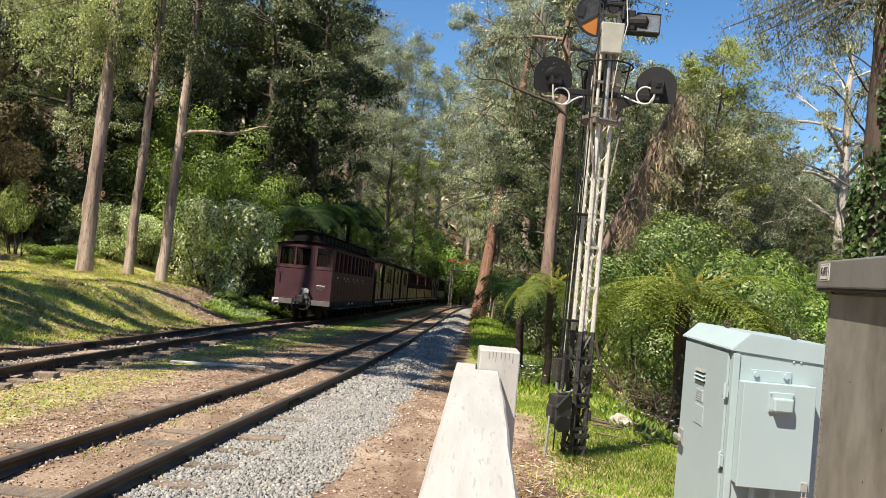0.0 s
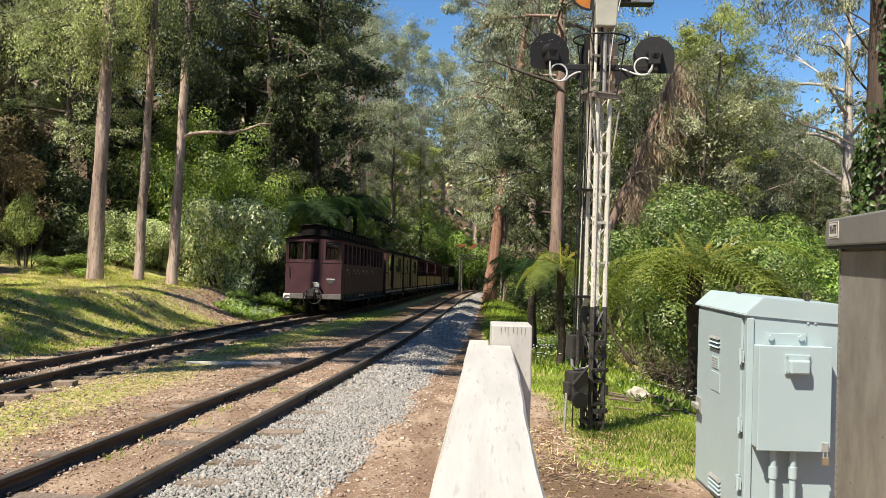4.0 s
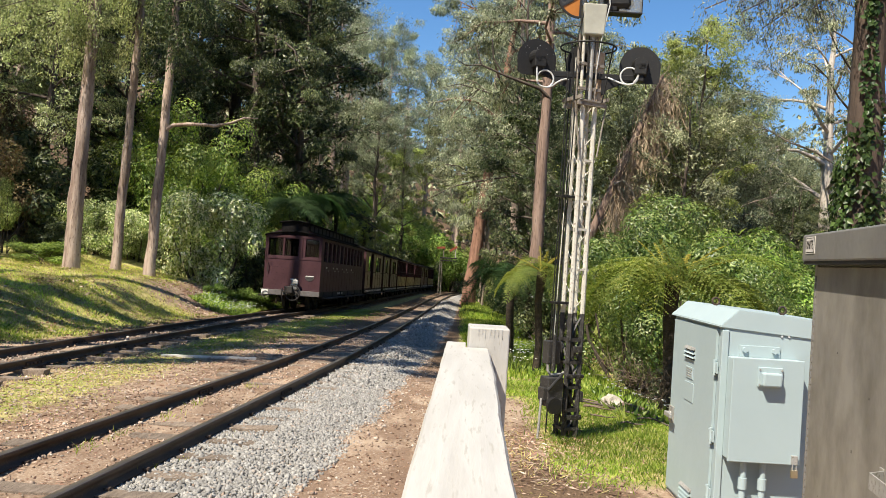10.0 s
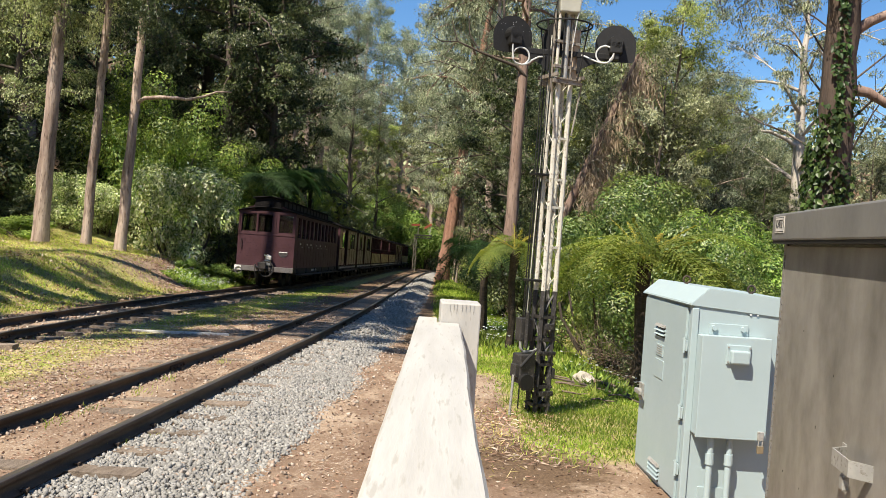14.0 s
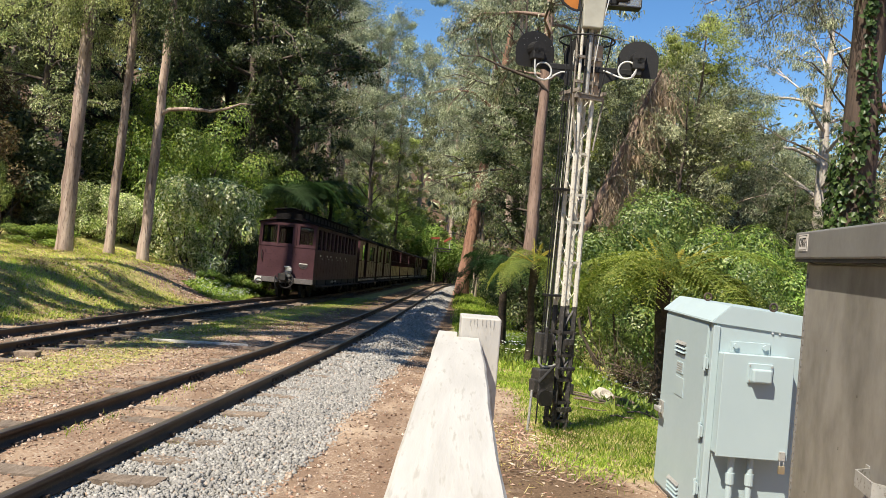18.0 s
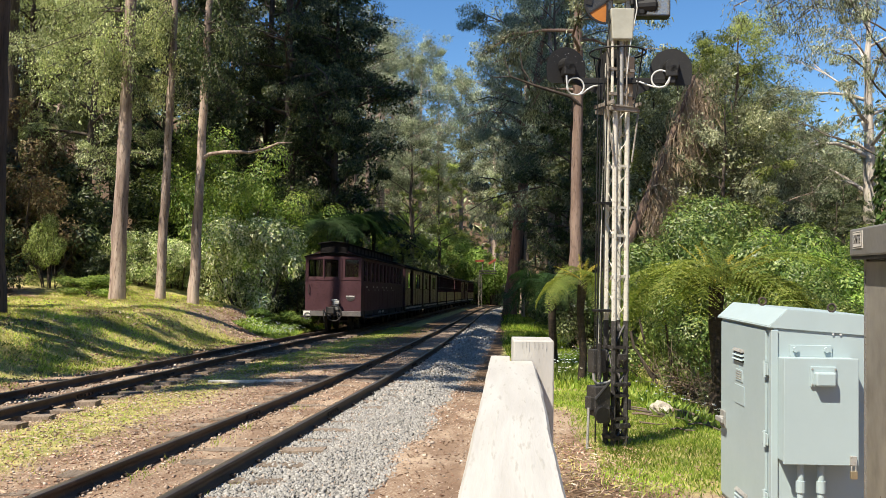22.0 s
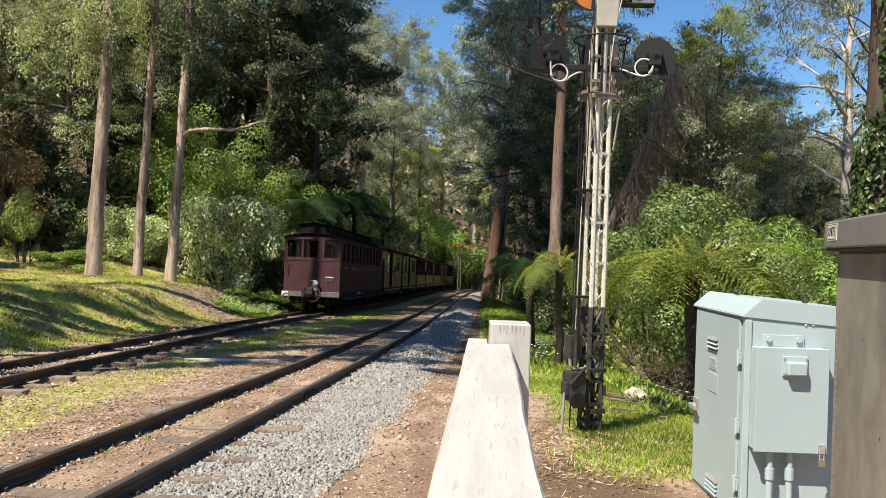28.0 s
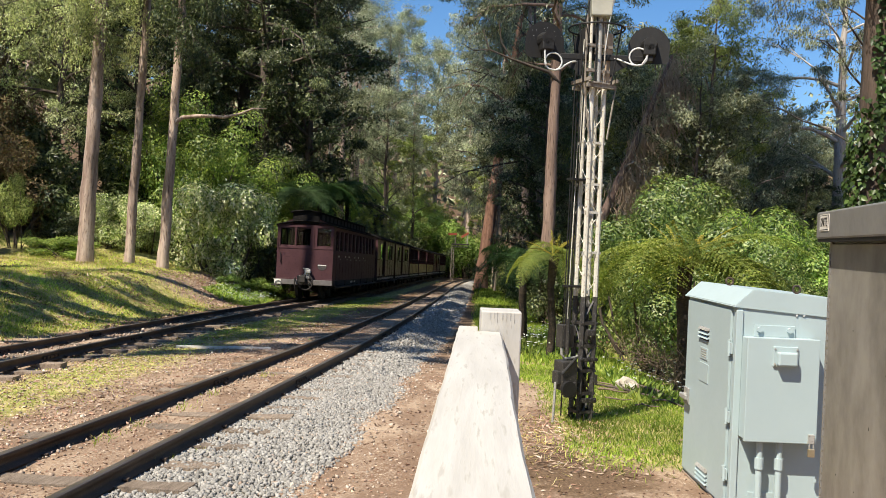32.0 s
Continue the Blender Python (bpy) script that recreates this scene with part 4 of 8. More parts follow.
# ---- brown grey cabinet ----
def grey_cabinet():
    g = -0.27
    t = empty("steel_cabinet", pose(1.635, 3.62, g, 0, 0, 180 - 10.8), "dull brown-grey steel equipment cabinet with an overhanging lid", "cabinet")
    # local y runs along the long side towards the eye, local x points at the track side
    L, Wd, H = 1.75, 0.62, 1.37 - g
    boxp("body", -Wd, 0.0, 0.0, L, 0.05, H, M["darkgrey"], t, 0.006)
    bm = bmesh.new()
    box_bm(bm, -Wd - 0.05, 0.055, -0.055, L + 0.05, H, H + 0.115, 0.008)
    part("lid", bm, M["darkgreytop"], t)
    boxp("lid_lip", 0.004, 0.050, -0.045, L + 0.04, H - 0.012, H + 0.002, M["black"], t)
    boxp("door", 0.0, 0.012, 0.035, L - 0.02, 0.10, H - 0.02, M["darkgrey"], t, 0.003)
    boxp("corner_strip", -0.02, 0.010, -0.008, 0.030, 0.05, H - 0.012, M["darkgrey"], t, 0.003)
    bm = bmesh.new()
    box_bm(bm, 0.006, 0.0165, 0.030, 0.0345, 0.0, 0.024)
    knuckle = bpy.data.meshes.new("hinge_knuckle")
    bm.to_mesh(knuckle)
    bm.free()
    knuckle.materials.append(M["darkgreytop"])
    for k in range(int((H - 0.13) / 0.031)):
        ob = new("hinge_knuckle", knuckle)
        ob.parent = t
        ob.location = (0, 0, 0.10 + k * 0.031)
    boxp("plinth", -Wd + 0.03, -0.03, 0.03, L - 0.03, -0.15, 0.05, M["black"], t)
    # name plate on the lid, facing the track
    pl = boxp("name_plate", 0.0552, 0.0575, 0.012, 0.165, H + 0.032, H + 0.102, M["lettering"], t, 0.0005)
    boxp("plate_border", 0.0573, 0.0580, 0.020, 0.157, H + 0.036, H + 0.098, M["black"], pl)
    boxp("plate_field", 0.0578, 0.0586, 0.026, 0.151, H + 0.039, H + 0.095, M["lettering"], pl)
    me = text_mesh("KNITE", 0.040)
    me.materials.append(M["black"])
    w = new("plate_writing", me)
    w.parent = pl
    w.matrix_basis = Matrix.Translation((0.0590, 0.0885, H + 0.067)) @ Matrix(((0, 0, 1, 0), (1, 0, 0, 0), (0, 1, 0, 0), (0, 0, 0, 1))) @ Matrix.Diagonal((0.98, 1.3, 1, 1))
    # folded steel handle guard with its padlock
    bm = bmesh.new()
    hy, hz = 1.0, 0.985
    line = [(0.012, hy), (0.068, hy + 0.045), (0.068, hy + 0.205), (0.012, hy + 0.25)]
    inner = [(0.012, hy + 0.006), (0.063, hy + 0.048), (0.063, hy + 0.202), (0.012, hy + 0.244)]
    rows = [[bm.verts.new((x, y, z)) for x, y in pts] for pts in (line, inner) for z in (hz - 0.05, hz)]
    for i in range(3):
        for a, c in ((0, 1), (1, 3), (3, 2), (2, 0)):
            bm.faces.new((rows[a][i], rows[a][i + 1], rows[c][i + 1], rows[c][i]))
    box_bm(bm, 0.012, 0.016, hy - 0.03, hy + 0.004, hz - 0.055, hz + 0.005)
    part("handle_guard", bm, M["galv"], t, "pale folded steel handle guard")
    bm = bmesh.new()
    box_bm(bm, 0.040, 0.060, hy + 0.105, hy + 0.140, hz - 0.110, hz - 0.066, 0.004)
    lock = part("padlock", bm, M["galv"], t)
    wirep("shackle", [(0.050, hy + 0.103, hz - 0.065), (0.050, hy + 0.103, hz - 0.03), (0.050, hy + 0.115, hz - 0.015), (0.050, hy + 0.127, hz - 0.03), (0.050, hy + 0.127, hz - 0.065)], 0.0045, M["galv"], lock)
    r = np.random.default_rng(8)
    for k in range(9):
        y, z = r.uniform(0.12, 1.0), r.uniform(0.35, 1.3)
        boxp("paint_chip", 0.0118, 0.0126, y, y + 0.005, z, z + r.uniform(0.005, 0.012), M["black"], t)


grey_cabinet()


# ---- signal mast ----
def signal_mast():
    cx, cy = 1.365, 8.30
    g = -0.42
    t = empty("railway_signal", pose(cx, cy, g, 0, 0, 24), "white lattice railway signal mast with black lamp discs and black base", "signal")
    wm, bk, bb = M["whitemetal"], M["black"], M["baseblack"]
    h = 0.068
    z_w, z_p = 0.815 - g, 2.86 - g
    tilt = 0.0005

    def at(x, y, z):
        return (x + tilt * z, y, z)

    for sx in (-1, 1):
        for sy in (-1, 1):
            for (a, b2, mat, w, nm) in ((-0.3, z_w, bb, 0.048, "base_leg"), (z_w, z_p, wm, 0.040, "mast_leg")):
                bm = bmesh.new()
                rod_bm(bm, at(sx * h, sy * h, a), at(sx * h, sy * h, b2), w * 0.62, None, 4 if mat is bb else 8)
                part(nm, bm, mat, t)
    faces = [((-h, -h), (h, -h)), ((h, -h), (h, h)), ((h, h), (-h, h)), ((-h, h), (-h, -h))]
    for (p, q) in faces:
        bm = bmesh.new()
        n = 13
        for k in range(n):
            z0 = z_w + (z_p - z_w) * k / n
            z1 = z_w + (z_p - z_w) * (k + 1) / n
            a, c = (p, q) if k % 2 == 0 else (q, p)
            rod_bm(bm, at(*a, z0), at(*c, z1), 0.0042, None, 5)
        part("lattice_bracing", bm, wm, t)
        bm = bmesh.new()
        for k in range(5):
            z0, z1 = 0.05 + 0.235 * k, 0.05 + 0.235 * (k + 1)
            a, c = (p, q) if k % 2 == 0 else (q, p)
            rod_bm(bm, at(*a, z0), at(*c, z1), 0.012, None, 4)
        part("base_bracing", bm, bb, t)
    for z in (0.12, 0.30, 0.52, 0.76, 0.98):
        bm = bmesh.new()
        for s in (-1, 1):
            box_bm(bm, -h - 0.022, h + 0.022, s * (h + 0.016) - 0.005, s * (h + 0.016) + 0.005, z - 0.016, z + 0.016, 0, Matrix.Translation((tilt * z, 0, 0)))
            box_bm(bm, s * (h + 0.016) - 0.005, s * (h + 0.016) + 0.005, -h - 0.022, h + 0.022, z - 0.016, z + 0.016, 0, Matrix.Translation((tilt * z, 0, 0)))
            for s2 in (-1, 1):
                rod_bm(bm, (s * (h + 0.01) + tilt * z, s2 * (h + 0.02), z), (s * (h + 0.01) + tilt * z, s2 * (h + 0.040), z), 0.010, None, 6)
        part("base_clamp", bm, bb, t)
    for z in (1.66, 2.05, 2.32, 2.72):
        bm = bmesh.new()
        for s in (-1, 1):
            box_bm(bm, -h - 0.03, h + 0.03, s * (h + 0.012) - 0.005, s * (h + 0.012) + 0.005, z - 0.012, z + 0.012, 0, Matrix.Translation((tilt * z, 0, 0)))
        part("mast_band", bm, wm, t)
    # cast plates, nuts and cranks bolted to the base
    for (x0, x1, y0, y1, z0, z1) in ((-0.10, 0.10, -0.112, -0.100, 0.21, 0.26), (-0.10, 0.10, -0.112, -0.100, 0.61, 0.65), (0.08, 0.115, -0.10, 0.02, 0.38, 0.48), (-0.04, 0.05, -0.13, -0.095, 0.86, 0.92)):
        boxp("base_casting", x0, x1, y0, y1, z0, z1, bb, t, 0.006)
    for x, z in ((-0.08, 0.235), (0.08, 0.235), (-0.08, 0.63), (0.08, 0.63), (0.0, 0.63)):
        rodp("bolt", (x, -0.110, z), (x, -0.130, z), 0.011, bk, t, None, 6)
    # a ladder of narrow rungs up the back of the mast
    for s in (-1, 1):
        rodp("ladder_stile", at(s * 0.10, 0.20, 0.0), at(s * 0.085, 0.16, z_p), 0.008, bk, t, None, 6)
    for k in range(11):
        z = 0.35 + k * 0.26
        rodp("ladder_rung", at(-0.095, 0.19, z), at(0.095, 0.19, z), 0.005, bk, t, None, 6)
    # working mechanism at the foot
    bm = bmesh.new()
    box_bm(bm, -0.30, -0.13, -0.12, 0.04, 0.34, 0.62, 0.01)
    box_bm(bm, -0.27, -0.15, -0.15, -0.10, 0.28, 0.42, 0.008)
    box_bm(bm, -0.34, -0.28, -0.10, 0.00, 0.40, 0.52, 0.006)
    mech = part("point_machine", bm, bb, t, "black cast iron working mechanism")
    rodp("crank", (-0.30, -0.12, 0.50), (-0.16, -0.14, 0.66), 0.016, bk, mech)
    rodp("crank_wheel", (-0.24, -0.16, 0.36), (-0.24, -0.12, 0.36), 0.075, bk, mech, None, 16)
    bm = bmesh.new()
    box_bm(bm, -0.28, -0.14, -0.05, 0.06, 0.74, 0.96, 0.008)
    rod_bm(bm, (-0.22, -0.06, 0.68), (-0.22, -0.06, 1.02), 0.02)
    part("relay_case", bm, bb, t)
    rodp("ground_stake", (-0.37, -0.08, -0.2), (-0.34, -0.07, 0.42), 0.013, M["galv"], t, None, 6)
    wirep("bent_pipe", [(-0.26, -0.02, 0.80), (-0.27, -0.04, 0.68), (-0.24, -0.05, 0.64), (-0.12, -0.05, 0.645), (-0.08, -0.03, 0.66)], 0.013, M["galv"], t)
    # signal wires and rods up the track side
    for k, (x, y) in enumerate(((-0.185, -0.05), (-0.165, -0.02), (-0.205, 0.02), (-0.155, 0.04))):
        rodp("working_rod", at(x - 0.02, y, 0.52 + 0.1 * k), at(x + 0.045 * (k % 2), y, z_p + 0.15 * k), 0.0055, bk if k < 3 else wm, t, None, 6)
    for z in (1.32, 2.35):
        boxp("rod_guide", -0.24 + tilt * z, -0.08 + tilt * z, -0.06, 0.05, z, z + 0.022, bk, t, 0.003)
    # head platform
    px = tilt * z_p
    for k in range(5):
        boxp("platform_slat", px - 0.14, px + 0.14, -0.145 + 0.062 * k, -0.105 + 0.062 * k, z_p, z_p + 0.016, M["rustgrey"], t, 0.002)
    for s in (-1, 1):
        boxp("platform_bearer", px - 0.165, px + 0.165, s * 0.12 - 0.016, s * 0.12 + 0.016, z_p - 0.038, z_p, M["rustgrey"], t, 0.003)
        boxp("toe_board", px + s * 0.15 - 0.012, px + s * 0.15 + 0.012, -0.17, 0.17, z_p + 0.02, z_p + 0.055, M["rustgrey"], t, 0.002)
    for s in (-1, 1):
        rodp("platform_stay", at(s * 0.18, -0.10, z_p), at(s * 0.10, -0.10, z_p - 0.52), 0.009, M["rustgrey"], t, None, 6)
    # upright tubes between platform and head box
    z_b = 3.51 - g
    for k, (x, y, r, mat) in enumerate(((0.0, -0.06, 0.025, M["galv"]), (-0.09, -0.05, 0.015, wm), (-0.075, 0.05, 0.016, M["rustgrey"]), (0.085, -0.02, 0.014, wm), (0.11, 0.05, 0.018, M["rustgrey"]), (0.06, 0.08, 0.016, M["rustgrey"]), (-0.12, -0.02, 0.010, M["rustgrey"]), (-0.045, -0.075, 0.008, bk), (0.05, -0.085, 0.008, M["rustgrey"]))):
        rodp("head_tube", at(x, y, z_p), at(x, y, z_b + 0.02), r, mat, t, None, 10)
    for z in (0.12, 0.36):
        boxp("tube_clamp", -0.13 + tilt * 3, 0.15 + tilt * 3, -0.075, -0.045, z_p + z, z_p + z + 0.03, M["rustgrey"], t, 0.003)
    boxp("cable_tray", 0.085 + tilt * 3, 0.16 + tilt * 3, -0.06, 0.05, z_p + 0.03, z_p + 0.52, M["vine"], t, 0.012, "rusty brown cable loom")
    # safety hoop
    wirep("safety_hoop", [at(0.27 * math.cos(a), 0.27 * math.sin(a), 3.41 - g) for a in np.linspace(0, 2 * math.pi, 33)], 0.009, bk, t)
    for a in (0.4, 2.0, 3.5, 5.2):
        rodp("hoop_stay", at(0.27 * math.cos(a), 0.27 * math.sin(a), 3.41 - g), at(0.18 * math.cos(a), 0.18 * math.sin(a), z_p), 0.008, bk, t, None, 6)
    # head box
    bm = bmesh.new()
    box_bm(bm, -0.115, 0.115, -0.10, 0.10, 0, 0.30, 0.012)
    for v in bm.verts:
        if v.co.z < 0.05:
            v.co.x *= 0.85
    hb = part("head_box", bm, M["beige"], t)
    hb.location = at(0, -0.05, z_b)
    hb.rotation_euler = (0, 0, radians(-22))
    rot = pose(0, 0, 0, 0, 0, -24)

    def up(x, y, z, m=None):
        """A frame on the mast whose axes are those of the place."""
        o = rot.to_3x3() @ Vector((x, y, 0))
        return Matrix.Translation((o.x + tilt * z, o.y, z)) @ rot @ (m or Matrix.Identity(4))

    def glide(pts, n=6):
        """Points of a smooth line through the given ones."""
        p = np.array([pts[0]] + list(pts) + [pts[-1]], float)
        out = []
        for i in range(1, len(p) - 2):
            for u in np.linspace(0, 1, n, endpoint=False):
                out.append(0.5 * (2 * p[i] + (p[i + 1] - p[i - 1]) * u + (2 * p[i - 1] - 5 * p[i] + 4 * p[i + 1] - p[i + 2]) * u * u + (3 * p[i] - p[i - 1] - 3 * p[i + 1] + p[i + 2]) * u ** 3))
        return out + [p[-2]]

    # lamps, seen from behind: disc, housing, visor, bracket and looped conduit
    pits = np.random.default_rng(33)

    def lamp(x, y, zc, r, turn, loop):
        fr = up(x, y, zc - g, pose(0, 0, 0, 0, 0, turn))
        bm = bmesh.new()
        pts = [(r * math.cos(a), r * math.sin(a)) for a in np.linspace(math.radians(-6), math.radians(186), 30)] + [(-0.96 * r, -0.62 * r), (-0.78 * r, -0.78 * r), (0.86 * r, -0.82 * r), (0.97 * r, -0.70 * r)]
        fr_v = [bm.verts.new((px, 0.0, pz)) for px, pz in pts]
        bk_v = [bm.verts.new((px, 0.006, pz)) for px, pz in pts]
        bm.faces.new(fr_v)
        bm.faces.new(bk_v[::-1])
        for i in range(len(pts)):
            j = (i + 1) % len(pts)
            bm.faces.new((fr_v[i], fr_v[j], bk_v[j], bk_v[i]))
        disc = part("lamp_disc", bm, bk, t, "black half-round lamp backing disc")
        disc.matrix_basis = fr
        # pale dots laid on the left disc in place of bullet holes
        if x < -0.3:
            for k in range(11):
                a, q = pits.uniform(0.2, 2.9), r * pits.uniform(0.45, 0.92)
                rodp("paint_chip", (q * math.cos(a), -0.0015, q * math.sin(a)), (q * math.cos(a), 0.001, q * math.sin(a)), pits.uniform(0.002, 0.004), M["conduit"], disc, None, 6)
        bm = bmesh.new()
        rod_bm(bm, (0, -0.13, 0.01), (0, 0.0, 0.01), 0.062, 0.085, 16)
        box_bm(bm, -0.06, 0.06, -0.13, -0.01, -0.10, 0.02, 0.012)
        box_bm(bm, -0.035, 0.035, -0.11, -0.03, -0.16, -0.09, 0.008)
        part("lamp_housing", bm, bk, disc)
        bm = bmesh.new()
        rod_bm(bm, (0, 0.006, 0.0), (0, 0.22, 0.0), 0.095, 0.085, 16)
        part("lamp_visor", bm, bk, disc)
        if loop:
            # a ring of pale conduit and its tail to the mast
            rcx, rcz, rr, tail, riser = loop
            ring = [(rcx + rr * math.cos(a), -0.115 + 0.012 * math.sin(a * 0.5), rcz + rr * math.sin(a)) for a in np.linspace(0, 2 * math.pi, 33)]
            wirep("lamp_conduit", ring, 0.0085, M["conduit"], disc, 8, "pale flexible conduit loop")
            wirep("lamp_conduit", glide(tail), 0.0085, M["conduit"], disc, 8)
            wirep("lamp_conduit", glide(riser), 0.0085, M["conduit"], disc, 8)
        return disc

    lamp(-0.50, -0.02, 3.265, 0.198, 12, (0.059, -0.205, 0.083, [(0.02, -0.115, -0.28), (0.075, -0.115, -0.287), (0.13, -0.11, -0.268), (0.185, -0.10, -0.225), (0.26, -0.08, -0.185), (0.34, -0.06, -0.178), (0.42, -0.03, -0.18), (0.48, 0.0, -0.19)],
                                             [(-0.03, -0.10, -0.04), (-0.032, -0.115, -0.11), (-0.028, -0.115, -0.18), (-0.015, -0.115, -0.24)]))
    lamp(0.51, -0.02, 3.25, 0.198, -8, (-0.105, -0.115, 0.083, [(-0.06, -0.115, -0.185), (-0.11, -0.115, -0.198), (-0.17, -0.11, -0.188), (-0.24, -0.09, -0.158), (-0.31, -0.06, -0.125), (-0.38, -0.04, -0.112), (-0.47, 0.0, -0.11)],
                                            [(-0.01, -0.10, -0.03), (-0.012, -0.115, -0.07), (-0.03, -0.115, -0.13), (-0.06, -0.115, -0.175)]))
    lamp(0.02, 0.24, 3.32, 0.195, 0, 0)
    arm_m = up(0, 0, 3.135 - g)
    bm = bmesh.new()
    box_bm(bm, -0.50, 0.50, -0.035, 0.035, -0.028, 0.028, 0.006)
    for s in (-1, 1):
        q = [bm.verts.new((s * 0.44, -0.03, -0.02)), bm.verts.new((s * 0.14, -0.03, -0.02)), bm.verts.new((s * 0.14, -0.03, -0.20)), bm.verts.new((s * 0.20, -0.03, -0.13))]
        bm.faces.new(q)
    arm = part("lamp_arm", bm, bk, t)
    arm.matrix_basis = arm_m
    # semaphore parts over the head box
    top_m = up(0, -0.02, 3.81 - g)
    bm = bmesh.new()
    for x in (-0.09, 0.09):
        box_bm(bm, x - 0.02, x + 0.02, -0.04, 0.04, 0, 0.34, 0.004)
    box_bm(bm, -0.14, 0.16, -0.06, 0.06, 0.10, 0.135, 0.004)
    box_bm(bm, -0.06, 0.06, -0.05, 0.05, 0.12, 0.27, 0.01)
    brk = part("semaphore_bracket", bm, M["galv"], t)
    brk.matrix_basis = top_m
    bm = bmesh.new()
    rod_bm(bm, (-0.12, -0.07, 0.19), (0.16, -0.07, 0.19), 0.032, None, 10)
    rod_bm(bm, (0.02, -0.09, 0.15), (0.02, 0.09, 0.15), 0.05, None, 12)
    rod_bm(bm, (0.12, -0.08, 0.05), (0.12, -0.08, 0.28), 0.022, None, 8)
    part("semaphore_crank", bm, bk, brk)
    # spectacle: smoked glass above, orange glass below, in a black frame
    def sector(bm, a0, a1, r, y0, y1, inner=0.0):
        ang = np.linspace(math.radians(a0), math.radians(a1), 18)
        pts = [(r * math.cos(a), r * math.sin(a)) for a in ang]
        pts += [(inner * math.cos(a), inner * math.sin(a)) for a in ang[::-1]] if inner else [(0.0, 0.0)]
        lo = [bm.verts.new((px, y0, pz)) for px, pz in pts]
        hi = [bm.verts.new((px, y1, pz)) for px, pz in pts]
        bm.faces.new(lo)
        bm.faces.new(hi[::-1])
        for i in range(len(pts)):
            j = (i + 1) % len(pts)
            bm.faces.new((lo[i], hi[i], hi[j], lo[j]))

    bm = bmesh.new()
    sector(bm, 92, 268, 0.225, -0.096, -0.080, 0.205)
    box_bm(bm, -0.010, 0.010, -0.098, -0.078, -0.215, 0.215)
    box_bm(bm, -0.21, 0.0, -0.098, -0.079, -0.008, 0.008, 0, pose(0, 0, 0, 0, -33, 0))
    box_bm(bm, -0.20, -0.14, -0.100, -0.078, -0.06, 0.05, 0, pose(0, 0, 0, 0, 8, 0))
    frame_ob = part("spectacle_frame", bm, bk, brk)
    frame_ob.location = (-0.12, 0, 0.075)
    for (a0, a1, mat, nm) in ((100, 212, M["smoked"], "spectacle_glass"), (214, 266, M["orange"], "orange_spectacle_glass")):
        bm = bmesh.new()
        sector(bm, a0, a1, 0.206, -0.090, -0.084)
        sp = part(nm, bm, mat, brk)
        sp.location = (-0.12, 0, 0.075)
    # lamp case at the other side
    bm = bmesh.new()
    box_bm(bm, 0.26, 0.48, -0.075, 0.055, -0.05, 0.125, 0.004)
    lc = part("lamp_case", bm, M["lens"], brk, "grey glass-sided lamp case")
    bm = bmesh.new()
    box_bm(bm, 0.13, 0.485, -0.08, 0.06, -0.062, -0.050, 0.002)
    box_bm(bm, 0.255, 0.485, -0.08, 0.06, 0.125, 0.132, 0.002)
    box_bm(bm, 0.476, 0.484, -0.08, -0.07, -0.05, 0.125)
    part("case_frame", bm, bk, lc)
    bm = bmesh.new()
    rod_bm(bm, (0.16, -0.02, 0.035), (0.34, -0.02, 0.045), 0.075, 0.085, 14)
    rod_bm(bm, (0.34, -0.02, 0.045), (0.40, -0.02, 0.045), 0.085, 0.03, 14)
    box_bm(bm, 0.13, 0.24, -0.085, 0.05, -0.05, 0.15, 0.012)
    part("case_works", bm, M["black"], lc, "dull cast lamp works")
    # upper slatted step
    bm = bmesh.new()
    for k in range(6):
        box_bm(bm, -0.15, 0.19, -0.16 + 0.055 * k, -0.13 + 0.055 * k, 0.335, 0.352)
    for x in (-0.15, 0.17):
        box_bm(bm, x, x + 0.025, -0.18, 0.16, 0.31, 0.40)
    part("upper_step", bm, M["whitemetal"], brk)
    bm = bmesh.new()
    rod_bm(bm, (0.02, 0, 0.3), (0.02, 0, 1.25), 0.03, None, 10)
    part("top_pole", bm, M["whitemetal"], brk)
    for x in (-0.10, 0.13):
        wirep("drop_wire", [(x, -0.10, 0.30), (x + 0.03, -0.12, 0.0), (x - 0.03, -0.10, -0.35), (x * 0.6, -0.06, -0.62)], 0.006, M["conduit"] if x > 0 else bk, brk)


signal_mast()

# pale rock and a fallen branch in the grass behind the signal
bm = bmesh.new()
bmesh.ops.create_icosphere(bm, subdivisions=3, radius=0.115)
for v in bm.verts:
    v.co = Vector((v.co.x * 1.35, v.co.y * 0.85, v.co.z * (0.85 - 2.2 * v.co.x))) * (1 + 0.38 * noise.noise(v.co * 9) + 0.16 * noise.noise(v.co * 23))
ob = part("rock", bm, M["rock"], None, "", False)
ob.location = (2.31, 10.5, gz(2.31, 10.5) + 0.07)
tagged(ob, "pale weathered rock lying in the grass", "rock")
V, F = tube_np([(2.40, 10.45, gz(2.40, 10.45) + 0.06), (2.60, 10.32, gz(2.60, 10.32) + 0.07), (2.72, 10.2, gz(2.72, 10.2) + 0.05), (2.84, 10.1, gz(2.84, 10.1) + 0.03)], [0.038, 0.036, 0.032, 0.026], 9)
tagged(link_mesh("fallen_log", mesh_np("fallen_log", V, F), M["log"], None, "", True), "brown weathered fallen branch on the grassy slope", "log")
